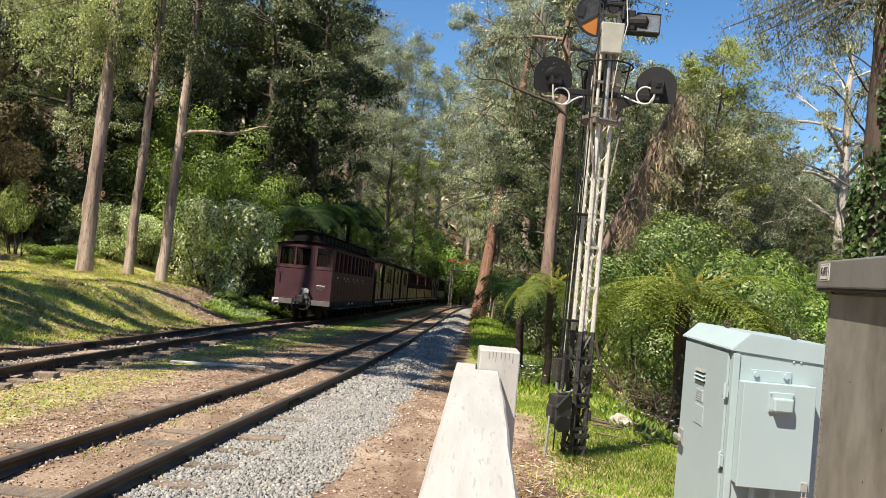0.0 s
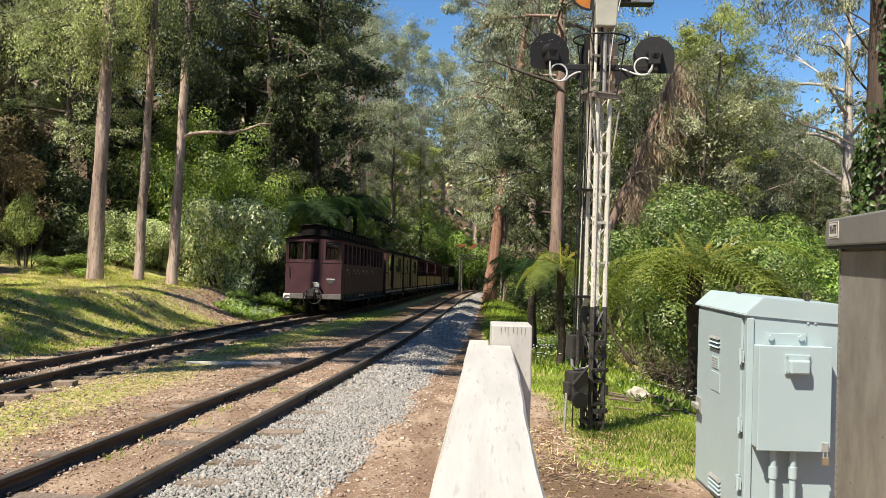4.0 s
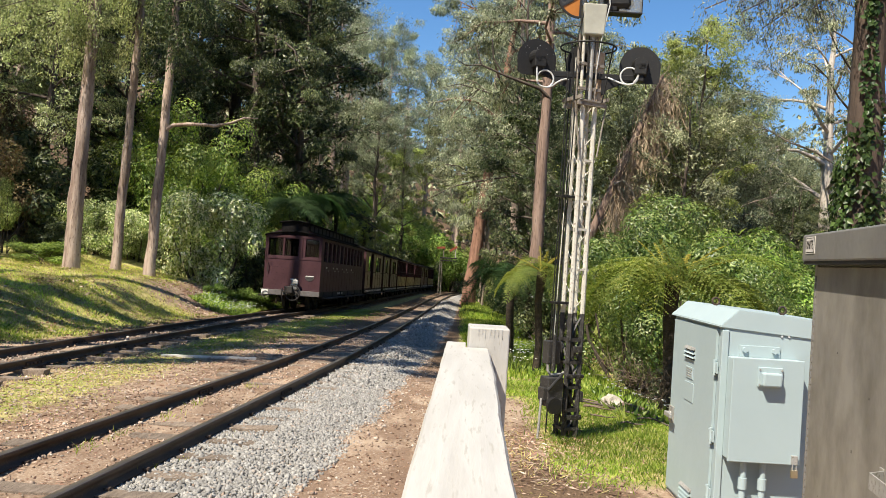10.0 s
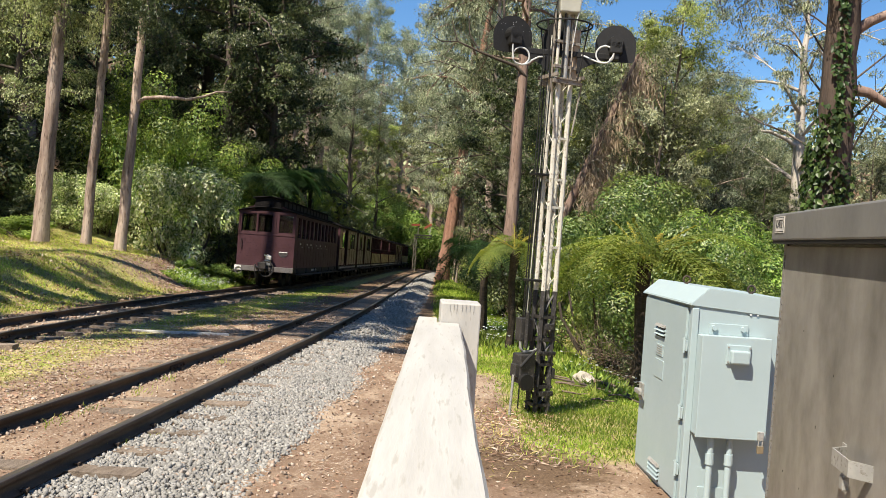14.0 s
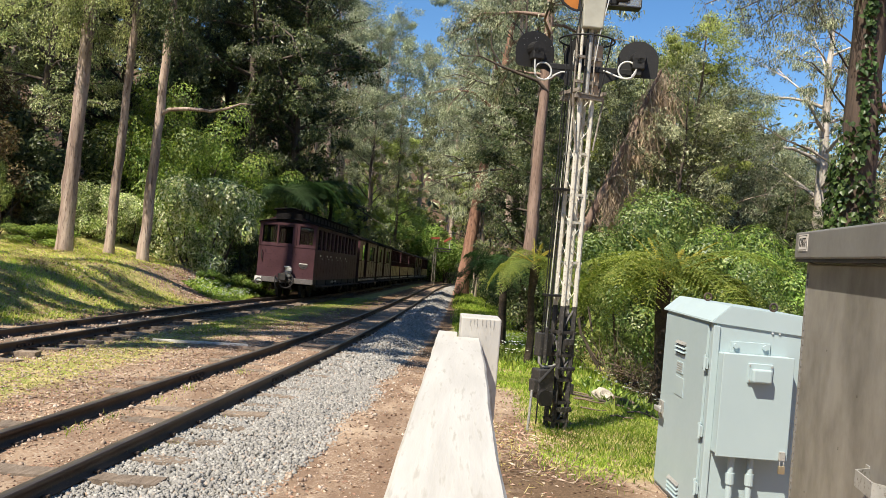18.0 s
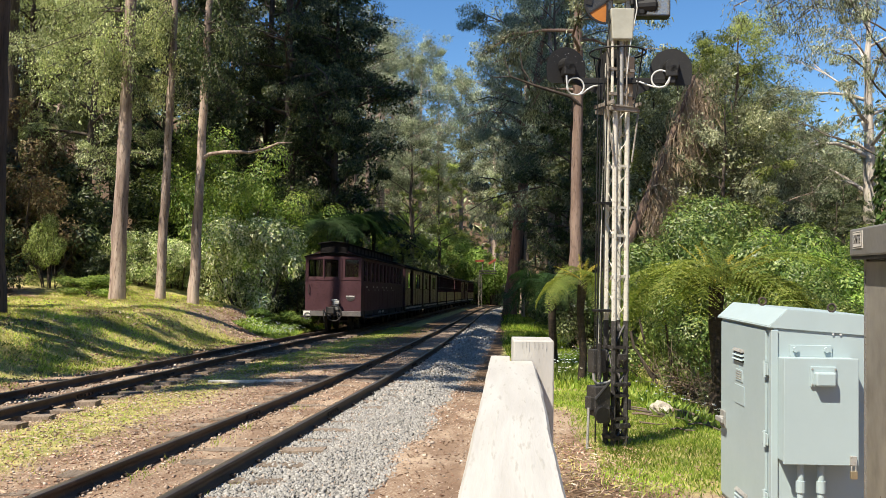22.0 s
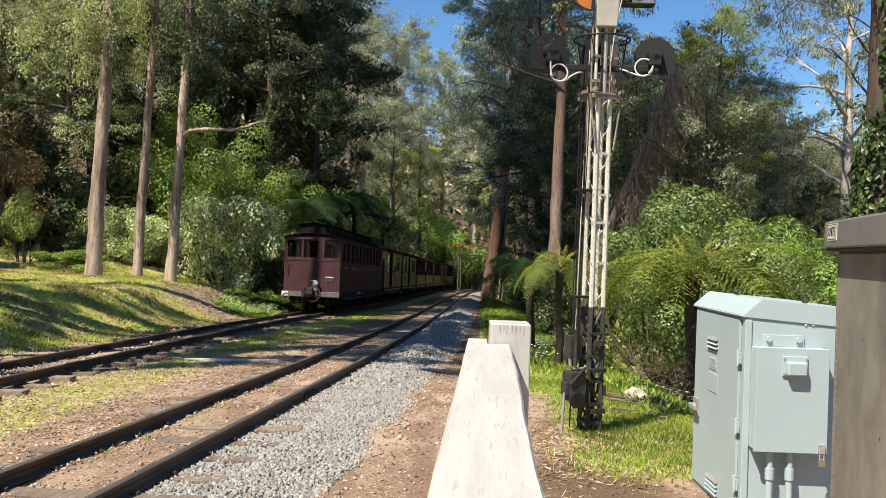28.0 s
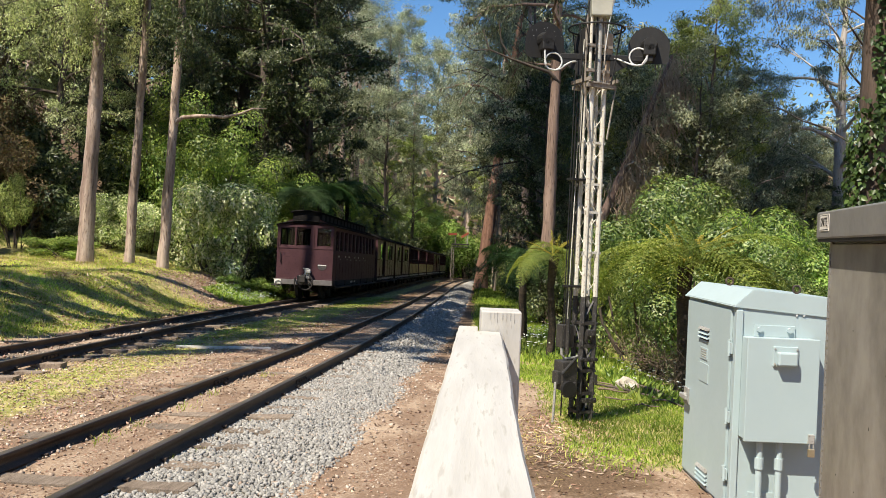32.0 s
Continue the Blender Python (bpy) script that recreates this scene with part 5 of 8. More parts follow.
V, F = tube_np([(1.75, 10.9, gz(1.75, 10.9) + 0.06), (2.2, 10.3, gz(2.2, 10.3) + 0.05), (2.6, 9.7, gz(2.6, 9.7) + 0.05), (2.9, 9.2, gz(2.9, 9.2) + 0.04)], [0.012, 0.014, 0.012, 0.007], 8)
tagged(link_mesh("fallen_log", mesh_np("fallen_log", V, F), M["bark_dark"], None, "", True), "thin brown fallen branch in the grass", "log")

# dry sticks strewn in the grass behind the signal
rt = np.random.default_rng(71)
for k in range(14):
    x, y, a, L = rt.uniform(1.8, 3.3), rt.uniform(9.0, 11.2), rt.uniform(-0.9, 0.5), rt.uniform(0.25, 0.7)
    pts = [(x + L * f * math.cos(a), y + L * f * math.sin(a) + rt.normal(0, 0.02), gz(x + L * f * math.cos(a), y + L * f * math.sin(a)) + 0.03 + rt.uniform(0, 0.03)) for f in (0, 0.33, 0.66, 1)]
    V, F = tube_np(pts, [0.011, 0.010, 0.008, 0.005], 6)
    tagged(link_mesh("stick", mesh_np("stick", V, F), M["log"], None, "", True), "dry brown stick lying in the grass", "stick", "sticks in the grass")

# ---- the train on the siding ----
def wheel_mesh():
    bm = bmesh.new()
    rod_bm(bm, (-0.045, 0, 0), (0.045, 0, 0), 0.33, None, 24)
    rod_bm(bm, (0.045, 0, 0), (0.065, 0, 0), 0.37, None, 24)
    me = bpy.data.meshes.new("tyre")
    bm.to_mesh(me)
    bm.free()
    me.materials.append(M["under"])
    return me


WHEEL = wheel_mesh()


def roof_np(half, z0, rise, y0, y1, thick=0.05, seg=14):
    """A curved roof sheet of some thickness, overhanging at both ends."""
    t = np.linspace(-1, 1, seg + 1)
    top = np.stack([t * half, z0 + rise * (1 - t ** 2)], 1)
    bot = np.stack([t[::-1] * (half - 0.01), z0 - thick + rise * (1 - t[::-1] ** 2)], 1)
    prof = np.concatenate([top, bot])
    bm = bmesh.new()
    a = [bm.verts.new((p[0], y0, p[1])) for p in prof]
    b = [bm.verts.new((p[0], y1, p[1])) for p in prof]
    for i in range(len(prof)):
        j = (i + 1) % len(prof)
        bm.faces.new((a[i], a[j], b[j], b[i]))
    bm.faces.new(a)
    bm.faces.new(b[::-1])
    return bm


def bogie(t, y):
    for dy in (-0.62, 0.62):
        for s in (-1, 1):
            w = new("wheel", WHEEL)
            w.parent = t
            w.location = (s * 0.409, y + dy, 0.33)
            w.scale = (-s, 1, 1)
        rodp("axle", (-0.5, y + dy, 0.33), (0.5, y + dy, 0.33), 0.05, M["under"], t, None, 8)
    for s in (-1, 1):
        bm = bmesh.new()
        box_bm(bm, s * 0.60 - 0.03, s * 0.60 + 0.03, y - 0.95, y + 0.95, 0.36, 0.46, 0.01)
        for dy in (-0.62, 0.62):
            box_bm(bm, s * 0.62 - 0.06, s * 0.62 + 0.06, y + dy - 0.10, y + dy + 0.10, 0.24, 0.44, 0.02)
        part("bogie_frame", bm, M["under"], t)


def framed_wall(t, axis, where, a0, a1, z0, z1, openings, material, thick, pane=True, trim=None):
    """A wall along axis with openings (a, b, za, zb): panels, posts and panes as parts."""
    def slab(nm, p0, p1, q0, q1, mat, th0, th1, bev=0.004, lab=""):
        if axis == "y":
            return boxp(nm, where + th0, where + th1, p0, p1, q0, q1, mat, t, bev, lab)
        return boxp(nm, p0, p1, where + th0, where + th1, q0, q1, mat, t, bev, lab)

    za, zb = min(o[2] for o in openings), max(o[3] for o in openings)
    slab("lower_panel", a0, a1, z0, za, material, 0, thick)
    slab("upper_panel", a0, a1, zb, z1, material, 0, thick)
    edges = [a0] + [v for o in openings for v in o[:2]] + [a1]
    for p, q in zip(edges[::2], edges[1::2]):
        if q - p > 0.005:
            slab("pillar", p, q, za, zb, material, 0, thick, 0.003)
    back = -0.012 if (axis == "y" and where > 0) else thick + 0.006
    for (p, q, u, v) in openings:
        f = trim or material
        d = 0.4 * thick
        slab("window_frame", p, q, u, u + 0.035, f, d, thick * 0.9, 0)
        slab("window_frame", p, q, v - 0.035, v, f, d, thick * 0.9, 0)
        if pane:
            g = slab("window_pane", p - 0.02, q + 0.02, u - 0.01, v + 0.01, M["glass"], back, back + 0.006, 0)
            g.visible_shadow = False


def coupling_end(t, y, out):
    """Buffer beam gear at one end: centre coupler, hand wheel, hoses. out is -1 at the rear."""
    bm = bmesh.new()
    box_bm(bm, -0.09, 0.09, min(y, y + out * 0.32), max(y, y + out * 0.32), 0.62, 0.80, 0.02)
    box_bm(bm, -0.14, 0.14, min(y + out * 0.26, y + out * 0.40), max(y + out * 0.26, y + out * 0.40), 0.60, 0.84, 0.03)
    part("coupler", bm, M["under"], t)
    for x in (-0.28, 0.24):
        wirep("brake_hose", [(x, y + out * 0.03, 0.74), (x, y + out * 0.14, 0.72), (x + 0.02, y + out * 0.17, 0.50), (x + 0.04, y + out * 0.12, 0.30), (x + 0.08, y + out * 0.10, 0.34)], 0.024, M["under"], t)


def carriage_end_car():
    """The maroon clerestory carriage at the rear."""
    L, W = 10.2, 1.92
    h = W / 2
    t = empty("passenger_carriage", Matrix.Identity(4), "dull maroon wooden carriage with clerestory roof and narrow side windows", "railway carriage", "carriages of the train")
    mat = M["maroon"]
    z0, z1 = 0.68, 2.56
    # rear end wall with three windows
    wins = [(-0.86, -0.37, 1.82, 2.46), (-0.30, 0.16, 1.82, 2.46), (0.40, 0.86, 1.82, 2.46)]
    framed_wall(t, "x", 0.0, -h, h, z0, z1 - 0.02, wins, mat, 0.06)
    boxp("belt_moulding", -h - 0.008, h + 0.008, -0.012, 0.0, 1.735, 1.785, mat, t, 0.004)
    boxp("belt_moulding", -h - 0.008, h + 0.008, -0.012, 0.0, z0, z0 + 0.06, mat, t, 0.004)
    for x in (-h + 0.02, -0.335, 0.28, h - 0.02):
        boxp("end_moulding", x - 0.022, x + 0.022, -0.014, 0.0, 1.78, 2.48, mat, t, 0.003)
    # gable boards over the end wall, up to the clerestory
    bm = bmesh.new()
    q = [(-h, z1 - 0.03), (h, z1 - 0.03), (0.46, z1 + 0.18), (-0.46, z1 + 0.18)]
    f = [bm.verts.new((a, 0.03, b)) for a, b in q]
    bm.faces.new(f)
    bmesh.ops.solidify(bm, geom=bm.faces[:], thickness=0.05)
    part("gable_board", bm, mat, t)
    boxp("clerestory_end", -0.44, 0.44, 0.0, 0.06, z1 + 0.02, z1 + 0.44, M["roof"], t, 0.004)
    # far end wall
    framed_wall(t, "x", L - 0.06, -h, h, z0, z1 - 0.02, [(-0.8, -0.3, 1.82, 2.46), (0.3, 0.8, 1.82, 2.46)], mat, 0.06)
    # side walls with eleven narrow windows
    side_w = []
    for k in range(11):
        y = 0.42 + 0.86 * k
        side_w.append((y, y + 0.60, 1.69, 2.45))
    for s in (-1, 1):
        framed_wall(t, "y", h - 0.05 if s > 0 else -h, 0.06, L - 0.06, z0, z1, side_w, mat, 0.05)
        boxp("waist_rail", s * (h + 0.006) - 0.01, s * (h + 0.006) + 0.01, 0.0, L, 1.60, 1.65, mat, t, 0.003)
        boxp("cant_rail", s * (h + 0.01) - 0.014, s * (h + 0.01) + 0.014, 0.0, L, z1 - 0.10, z1 - 0.02, mat, t, 0.003)
        boxp("sole_bar", s * (h - 0.02) - 0.03, s * (h - 0.02) + 0.03, 0.0, L, 0.52, 0.69, M["under"], t, 0.005)
        boxp("foot_board", s * (h + 0.14) - 0.12, s * (h + 0.14) + 0.12, 0.4, L - 0.4, 0.46, 0.495, M["under"], t, 0.004)
        for k in range(6):
            boxp("foot_board_hanger", s * (h + 0.02) - 0.02, s * (h + 0.02) + 0.02, 0.6 + 1.8 * k, 0.65 + 1.8 * k, 0.47, 0.68, M["under"], t)
    for k, (y, w) in enumerate(((1.0, 0.20), (2.35, 0.16), (3.1, 0.22), (4.4, 0.2), (5.3, 0.18), (6.7, 0.16))):
        boxp("side_lettering", h + 0.0005, h + 0.004, y, y + w, 1.50, 1.555, M["lettering"], t)
        boxp("door_handle", h, h + 0.03, y + 0.3, y + 0.42, 1.41, 1.44, M["galv"], t, 0.004)
    for k in range(6):
        boxp("side_lettering", h + 0.0105, h + 0.013, 3.6 + 0.2 * k, 3.72 + 0.2 * k, 0.57, 0.64, M["lettering"], t)
    for k in range(1, 16):
        y = L * k / 16
        boxp("panel_joint", h, h + 0.006, y - 0.006, y + 0.006, z0 + 0.02, 1.60, mat, t)
    boxp("floor_board", -h + 0.05, h - 0.05, 0.06, L - 0.06, 0.68, 0.74, M["under"], t)
    for k in range(6):
        boxp("seat", -h + 0.1, h - 0.1, 0.9 + 1.6 * k, 1.0 + 1.6 * k, 0.74, 1.60, M["under"], t)
    # roofs
    part("lower_roof", roof_np(h + 0.06, z1 - 0.02, 0.16, -0.06, L + 0.06, 0.035), M["roof"], t, "", True)
    for s in (-1, 1):
        boxp("clerestory_side", s * 0.44 - 0.02, s * 0.44 + 0.02, 0.0, L, z1 + 0.06, z1 + 0.43, M["roof"], t)
        for k in range(13):
            y = 0.35 + k * 0.74
            boxp("clerestory_light", s * 0.462 - 0.006, s * 0.462 + 0.006, y, y + 0.5, z1 + 0.19, z1 + 0.37, M["under"], t)
    part("clerestory_roof", roof_np(0.54, z1 + 0.42, 0.075, -0.08, L + 0.1, 0.03), M["roof"], t, "", True)
    # rear beam, hand wheel, coupling and marker discs
    bm = bmesh.new()
    box_bm(bm, -h - 0.02, h + 0.02, -0.10, 0.0, 0.52, 0.695, 0.01)
    part("buffer_beam", bm, M["buffer"], t)
    boxp("beam_end", -h - 0.025, -h + 0.20, -0.115, -0.095, 0.53, 0.69, M["lettering"], t, 0.005, "chipped white painted beam end")
    coupling_end(t, -0.05, -1)
    coupling_end(t, L + 0.05, 1)
    cx, cz = 0.12, 0.62
    wheel = wirep("hand_wheel", [(cx + 0.25 * math.cos(a), -0.30, cz + 0.25 * math.sin(a)) for a in np.linspace(0, 2 * math.pi, 33)], 0.022, M["under"], t, 8)
    for k in range(4):
        a = k * math.pi / 4
        rodp("wheel_spoke", (cx - 0.25 * math.cos(a), -0.30, cz - 0.25 * math.sin(a)), (cx + 0.25 * math.cos(a), -0.30, cz + 0.25 * math.sin(a)), 0.012, M["under"], wheel, None, 6)
    rodp("wheel_shaft", (cx, -0.34, cz), (cx, 0.0, cz), 0.035, M["under"], t)
    bm = bmesh.new()
    box_bm(bm, cx - 0.10, cx + 0.10, -0.14, -0.01, 0.72, 1.07, 0.03)
    box_bm(bm, cx - 0.04, cx + 0.14, -0.20, -0.10, 0.92, 1.04, 0.02)
    part("lamp_bracket", bm, M["galv"], t, "grey cast bracket with worn white top")
    boxp("bracket_cap", cx - 0.13, cx + 0.06, -0.16, -0.02, 1.05, 1.09, M["lettering"], t, 0.008)
    wirep("small_ring", [(-h + 0.12 + 0.11 * math.cos(a), -0.13, 0.52 + 0.11 * math.sin(a)) for a in np.linspace(0, 2 * math.pi, 19)], 0.014, M["buffer"], t)
    # badge: a plain half-round plate with a pale bar
    bm = bmesh.new()
    pts = [(0.60 + 0.16 * math.cos(a), 1.19 + 0.16 * math.sin(a)) for a in np.linspace(math.pi, 2 * math.pi, 18)]
    f = [bm.verts.new((a, -0.008, b)) for a, b in pts]
    bm.faces.new(f)
    bmesh.ops.solidify(bm, geom=bm.faces[:], thickness=0.006)
    badge = part("end_badge", bm, M["buffer"], t, "faded half-round plate")
    boxp("badge_bar", 0.46, 0.74, -0.011, -0.006, 1.19, 1.215, M["lettering"], badge)
    bm = bmesh.new()
    rod_bm(bm, (-h + 0.13, -0.05, 1.28), (-h + 0.13, -0.05, 1.58), 0.013)
    for z in (1.30, 1.56):
        rod_bm(bm, (-h + 0.13, 0.0, z), (-h + 0.13, -0.05, z), 0.012)
    part("grab_rail", bm, M["under"], t)
    bogie(t, 1.7)
    bogie(t, L - 1.7)
    bm = bmesh.new()
    box_bm(bm, -0.5, 0.5, 3.4, 6.6, 0.30, 0.56, 0.02)
    rod_bm(bm, (-0.62, 4.0, 0.30), (-0.62, 5.6, 0.30), 0.10)
    part("truss_gear", bm, M["under"], t)
    return t, L


def panelled_van(L, style):
    """A further vehicle: ochre panelled sides with a dark doorway, or an open-sided car with low panels."""
    W = 1.92
    h = W / 2
    labels = {"van": "glossy maroon panelled luggage van with a dark doorway", "open": "open-sided carriage with cream lower panels and red seat backs"}
    t = empty("passenger_carriage" if style == "open" else "luggage_van", Matrix.Identity(4), labels[style], "railway carriage", "carriages of the train")
    z0, z1 = 0.68, 2.50
    body = M["varnish"] if style == "van" else M["cream"]
    for s in (-1, 1):
        x0, x1 = (h - 0.05, h) if s > 0 else (-h, -h + 0.05)
        if style == "van":
            n = max(4, int(L / 1.05))
            for k in range(n):
                a, b = L * k / n, L * (k + 1) / n
                if k == n // 2 - 1:
                    boxp("door_frame", x0, x1, a, a + 0.06, z0, z1, M["maroon"], t)
                    boxp("door_frame", x0, x1, b - 0.06, b, z0, z1, M["maroon"], t)
                    continue
                if k in (1, n - 2, n - 3) and s > 0:
                    boxp("side_panel", x0, x1, a + 0.03, b - 0.03, z0 + 0.05, 1.55, body, t, 0.006)
                    boxp("side_panel", x0, x1, a + 0.03, b - 0.03, 2.30, z1, body, t, 0.006)
                    g = boxp("window_pane", x0 + 0.02, x0 + 0.03, a + 0.05, b - 0.05, 1.55, 2.30, M["glass"], t)
                    g.visible_shadow = False
                else:
                    boxp("side_panel", x0, x1, a + 0.03, b - 0.03, z0 + 0.05, 1.50, body, t, 0.006)
                    boxp("side_panel", x0, x1, a + 0.03, b - 0.03, 1.53, z1, body, t, 0.006)
                boxp("side_post", x0 - 0.004, x1 + 0.012, a - 0.03, a + 0.03, z0, z1, M["maroon"], t, 0.003)
        else:
            n = max(4, int(L / 1.2))
            for k in range(n):
                a, b = L * k / n, L * (k + 1) / n
                boxp("side_panel", x0, x1, a + 0.04, b - 0.04, z0 + 0.05, 1.40, body, t, 0.006)
                boxp("side_post", x0 - 0.004, x1 + 0.012, a - 0.04, a + 0.04, z0, z1, M["maroon"], t, 0.003)
                boxp("window_bar", x0 + 0.02, x1 - 0.02, a, b, 1.70, 1.73, M["maroon"], t)
        boxp("sole_bar", s * (h - 0.02) - 0.03, s * (h - 0.02) + 0.03, 0.0, L, 0.52, 0.69, M["under"], t, 0.004)
        boxp("foot_board", s * (h + 0.14) - 0.12, s * (h + 0.14) + 0.12, 0.3, L - 0.3, 0.46, 0.495, M["under"], t)
        boxp("cant_rail", s * (h + 0.01) - 0.014, s * (h + 0.01) + 0.014, 0.0, L, z1 - 0.06, z1 + 0.03, M["maroon"], t)
        for k in range(int(L / 0.45)):
            boxp("sole_lettering", s * (h + 0.0125) - 0.002, s * (h + 0.0125) + 0.002, 0.3 + 0.45 * k, 0.55 + 0.45 * k, 0.57, 0.65, M["lettering"], t)
    for y in (0.0, L - 0.05):
        boxp("end_wall", -h + 0.01, h - 0.01, y, y + 0.05, z0, z1, M["maroon"], t)
    boxp("floor_board", -h + 0.05, h - 0.05, 0.05, L - 0.05, 0.68, 0.74, M["under"], t)
    if style == "open":
        for k in range(int(L / 1.2)):
            boxp("seat_back", -h + 0.1, h - 0.1, 0.55 + 1.2 * k, 0.63 + 1.2 * k, 0.74, 1.50, M["redbright"], t, 0.01)
    part("roof", roof_np(h + 0.08, z1 + 0.02, 0.30, -0.10, L + 0.10), M["roof"], t, "", True)
    coupling_end(t, 0.0, -1)
    coupling_end(t, L, 1)
    bogie(t, 1.4)
    bogie(t, L - 1.4)
    return t


def set_car(t, y, L):
    a = Vector((float(side_x(y)), y, float(rail_z(y))))
    y2 = y + L
    b = Vector((float(side_x(y2)), y2, float(rail_z(y2))))
    d = (b - a).normalized()
    x = d.cross(Vector((0, 0, 1))).normalized()
    z = x.cross(d)
    m = Matrix((x, d, z)).transposed().to_4x4()
    m.translation = a
    t.matrix_basis = m


rear_car, LR = carriage_end_car()
set_car(rear_car, 28.7, LR)
y = 28.7 + LR + 0.75
for L, st in ((7.6, "van"), (8.6, "van"), (7.2, "open"), (8.4, "open"), (8.4, "open"), (8.4, "van"), (8.4, "open")):
    set_car(panelled_van(L, st), y, L)
    y += L + 0.75


# ---- small semaphore far down the line ----
def far_signal():
    x, y = 0.52, 86.0
    g = gz(x, y)
    t = empty("semaphore_signal", pose(x, y, g), "distant semaphore signal with two red arms on a lattice post", "signal")
    h = 0.95 - g
    for s in (-1, 1):
        rodp("post", (s * 0.14, 0, -0.3), (s * 0.10, 0, h), 0.03, M["rustgrey"], t, None, 6)
    n = int(h / 0.5)
    for k in range(n):
        rodp("post_bracing", ((-1) ** k * 0.12, 0, 0.5 * k), (-(-1) ** k * 0.12, 0, 0.5 * k + 0.5), 0.014, M["rustgrey"], t, None, 5)
    boxp("cross_beam", -0.15, 1.65, -0.15, 0.15, h, h + 0.14, M["under"], t, 0.01)
    boxp("cross_beam", -0.05, 1.55, -0.1, 0.1, h - 0.24, h - 0.14, M["under"], t, 0.01)
    for px, ang, top in ((0.22, 4, 1.12), (1.42, 34, 1.2)):
        rodp("doll_post", (px, 0, h + 0.14), (px, 0, h + top), 0.05, M["rustgrey"] if px < 1 else M["white"], t, None, 6)
        boxp("signal_arm", px - 0.72, px + 0.14, -0.14, -0.09, h + top - 0.12, h + top + 0.09, M["signalred"], t, 0.005, "red painted arm", pose(px, 0, h + top, 0, -ang, 0) @ pose(-px, 0, -h - top))


far_signal()

# ---- trees ----
def sprigs_np(rng, P, way, length, width, out=None):
    """Small pointed leaves, one face each. They face outwards from the crown and up to the light."""
    n = len(P)
    way = way / (np.linalg.norm(way, axis=1)[:, None] + 1e-9)
    face = rng.normal(0, 0.42, (n, 3)) + np.array([-0.16, -0.22, 0.40])
    if out is not None:
        face = face + 0.8 * out
    side = np.cross(way, face)
    side /= np.linalg.norm(side, axis=1)[:, None] + 1e-9
    L = length * rng.uniform(0.65, 1.35, (n, 1))
    W = width * rng.uniform(0.7, 1.3, (n, 1))
    V = np.stack([P - side * W * 0.5, P + side * W * 0.5 + way * L * 0.15, P + way * L], 1).reshape(-1, 3)
    return V, np.arange(3 * n).reshape(-1, 3)


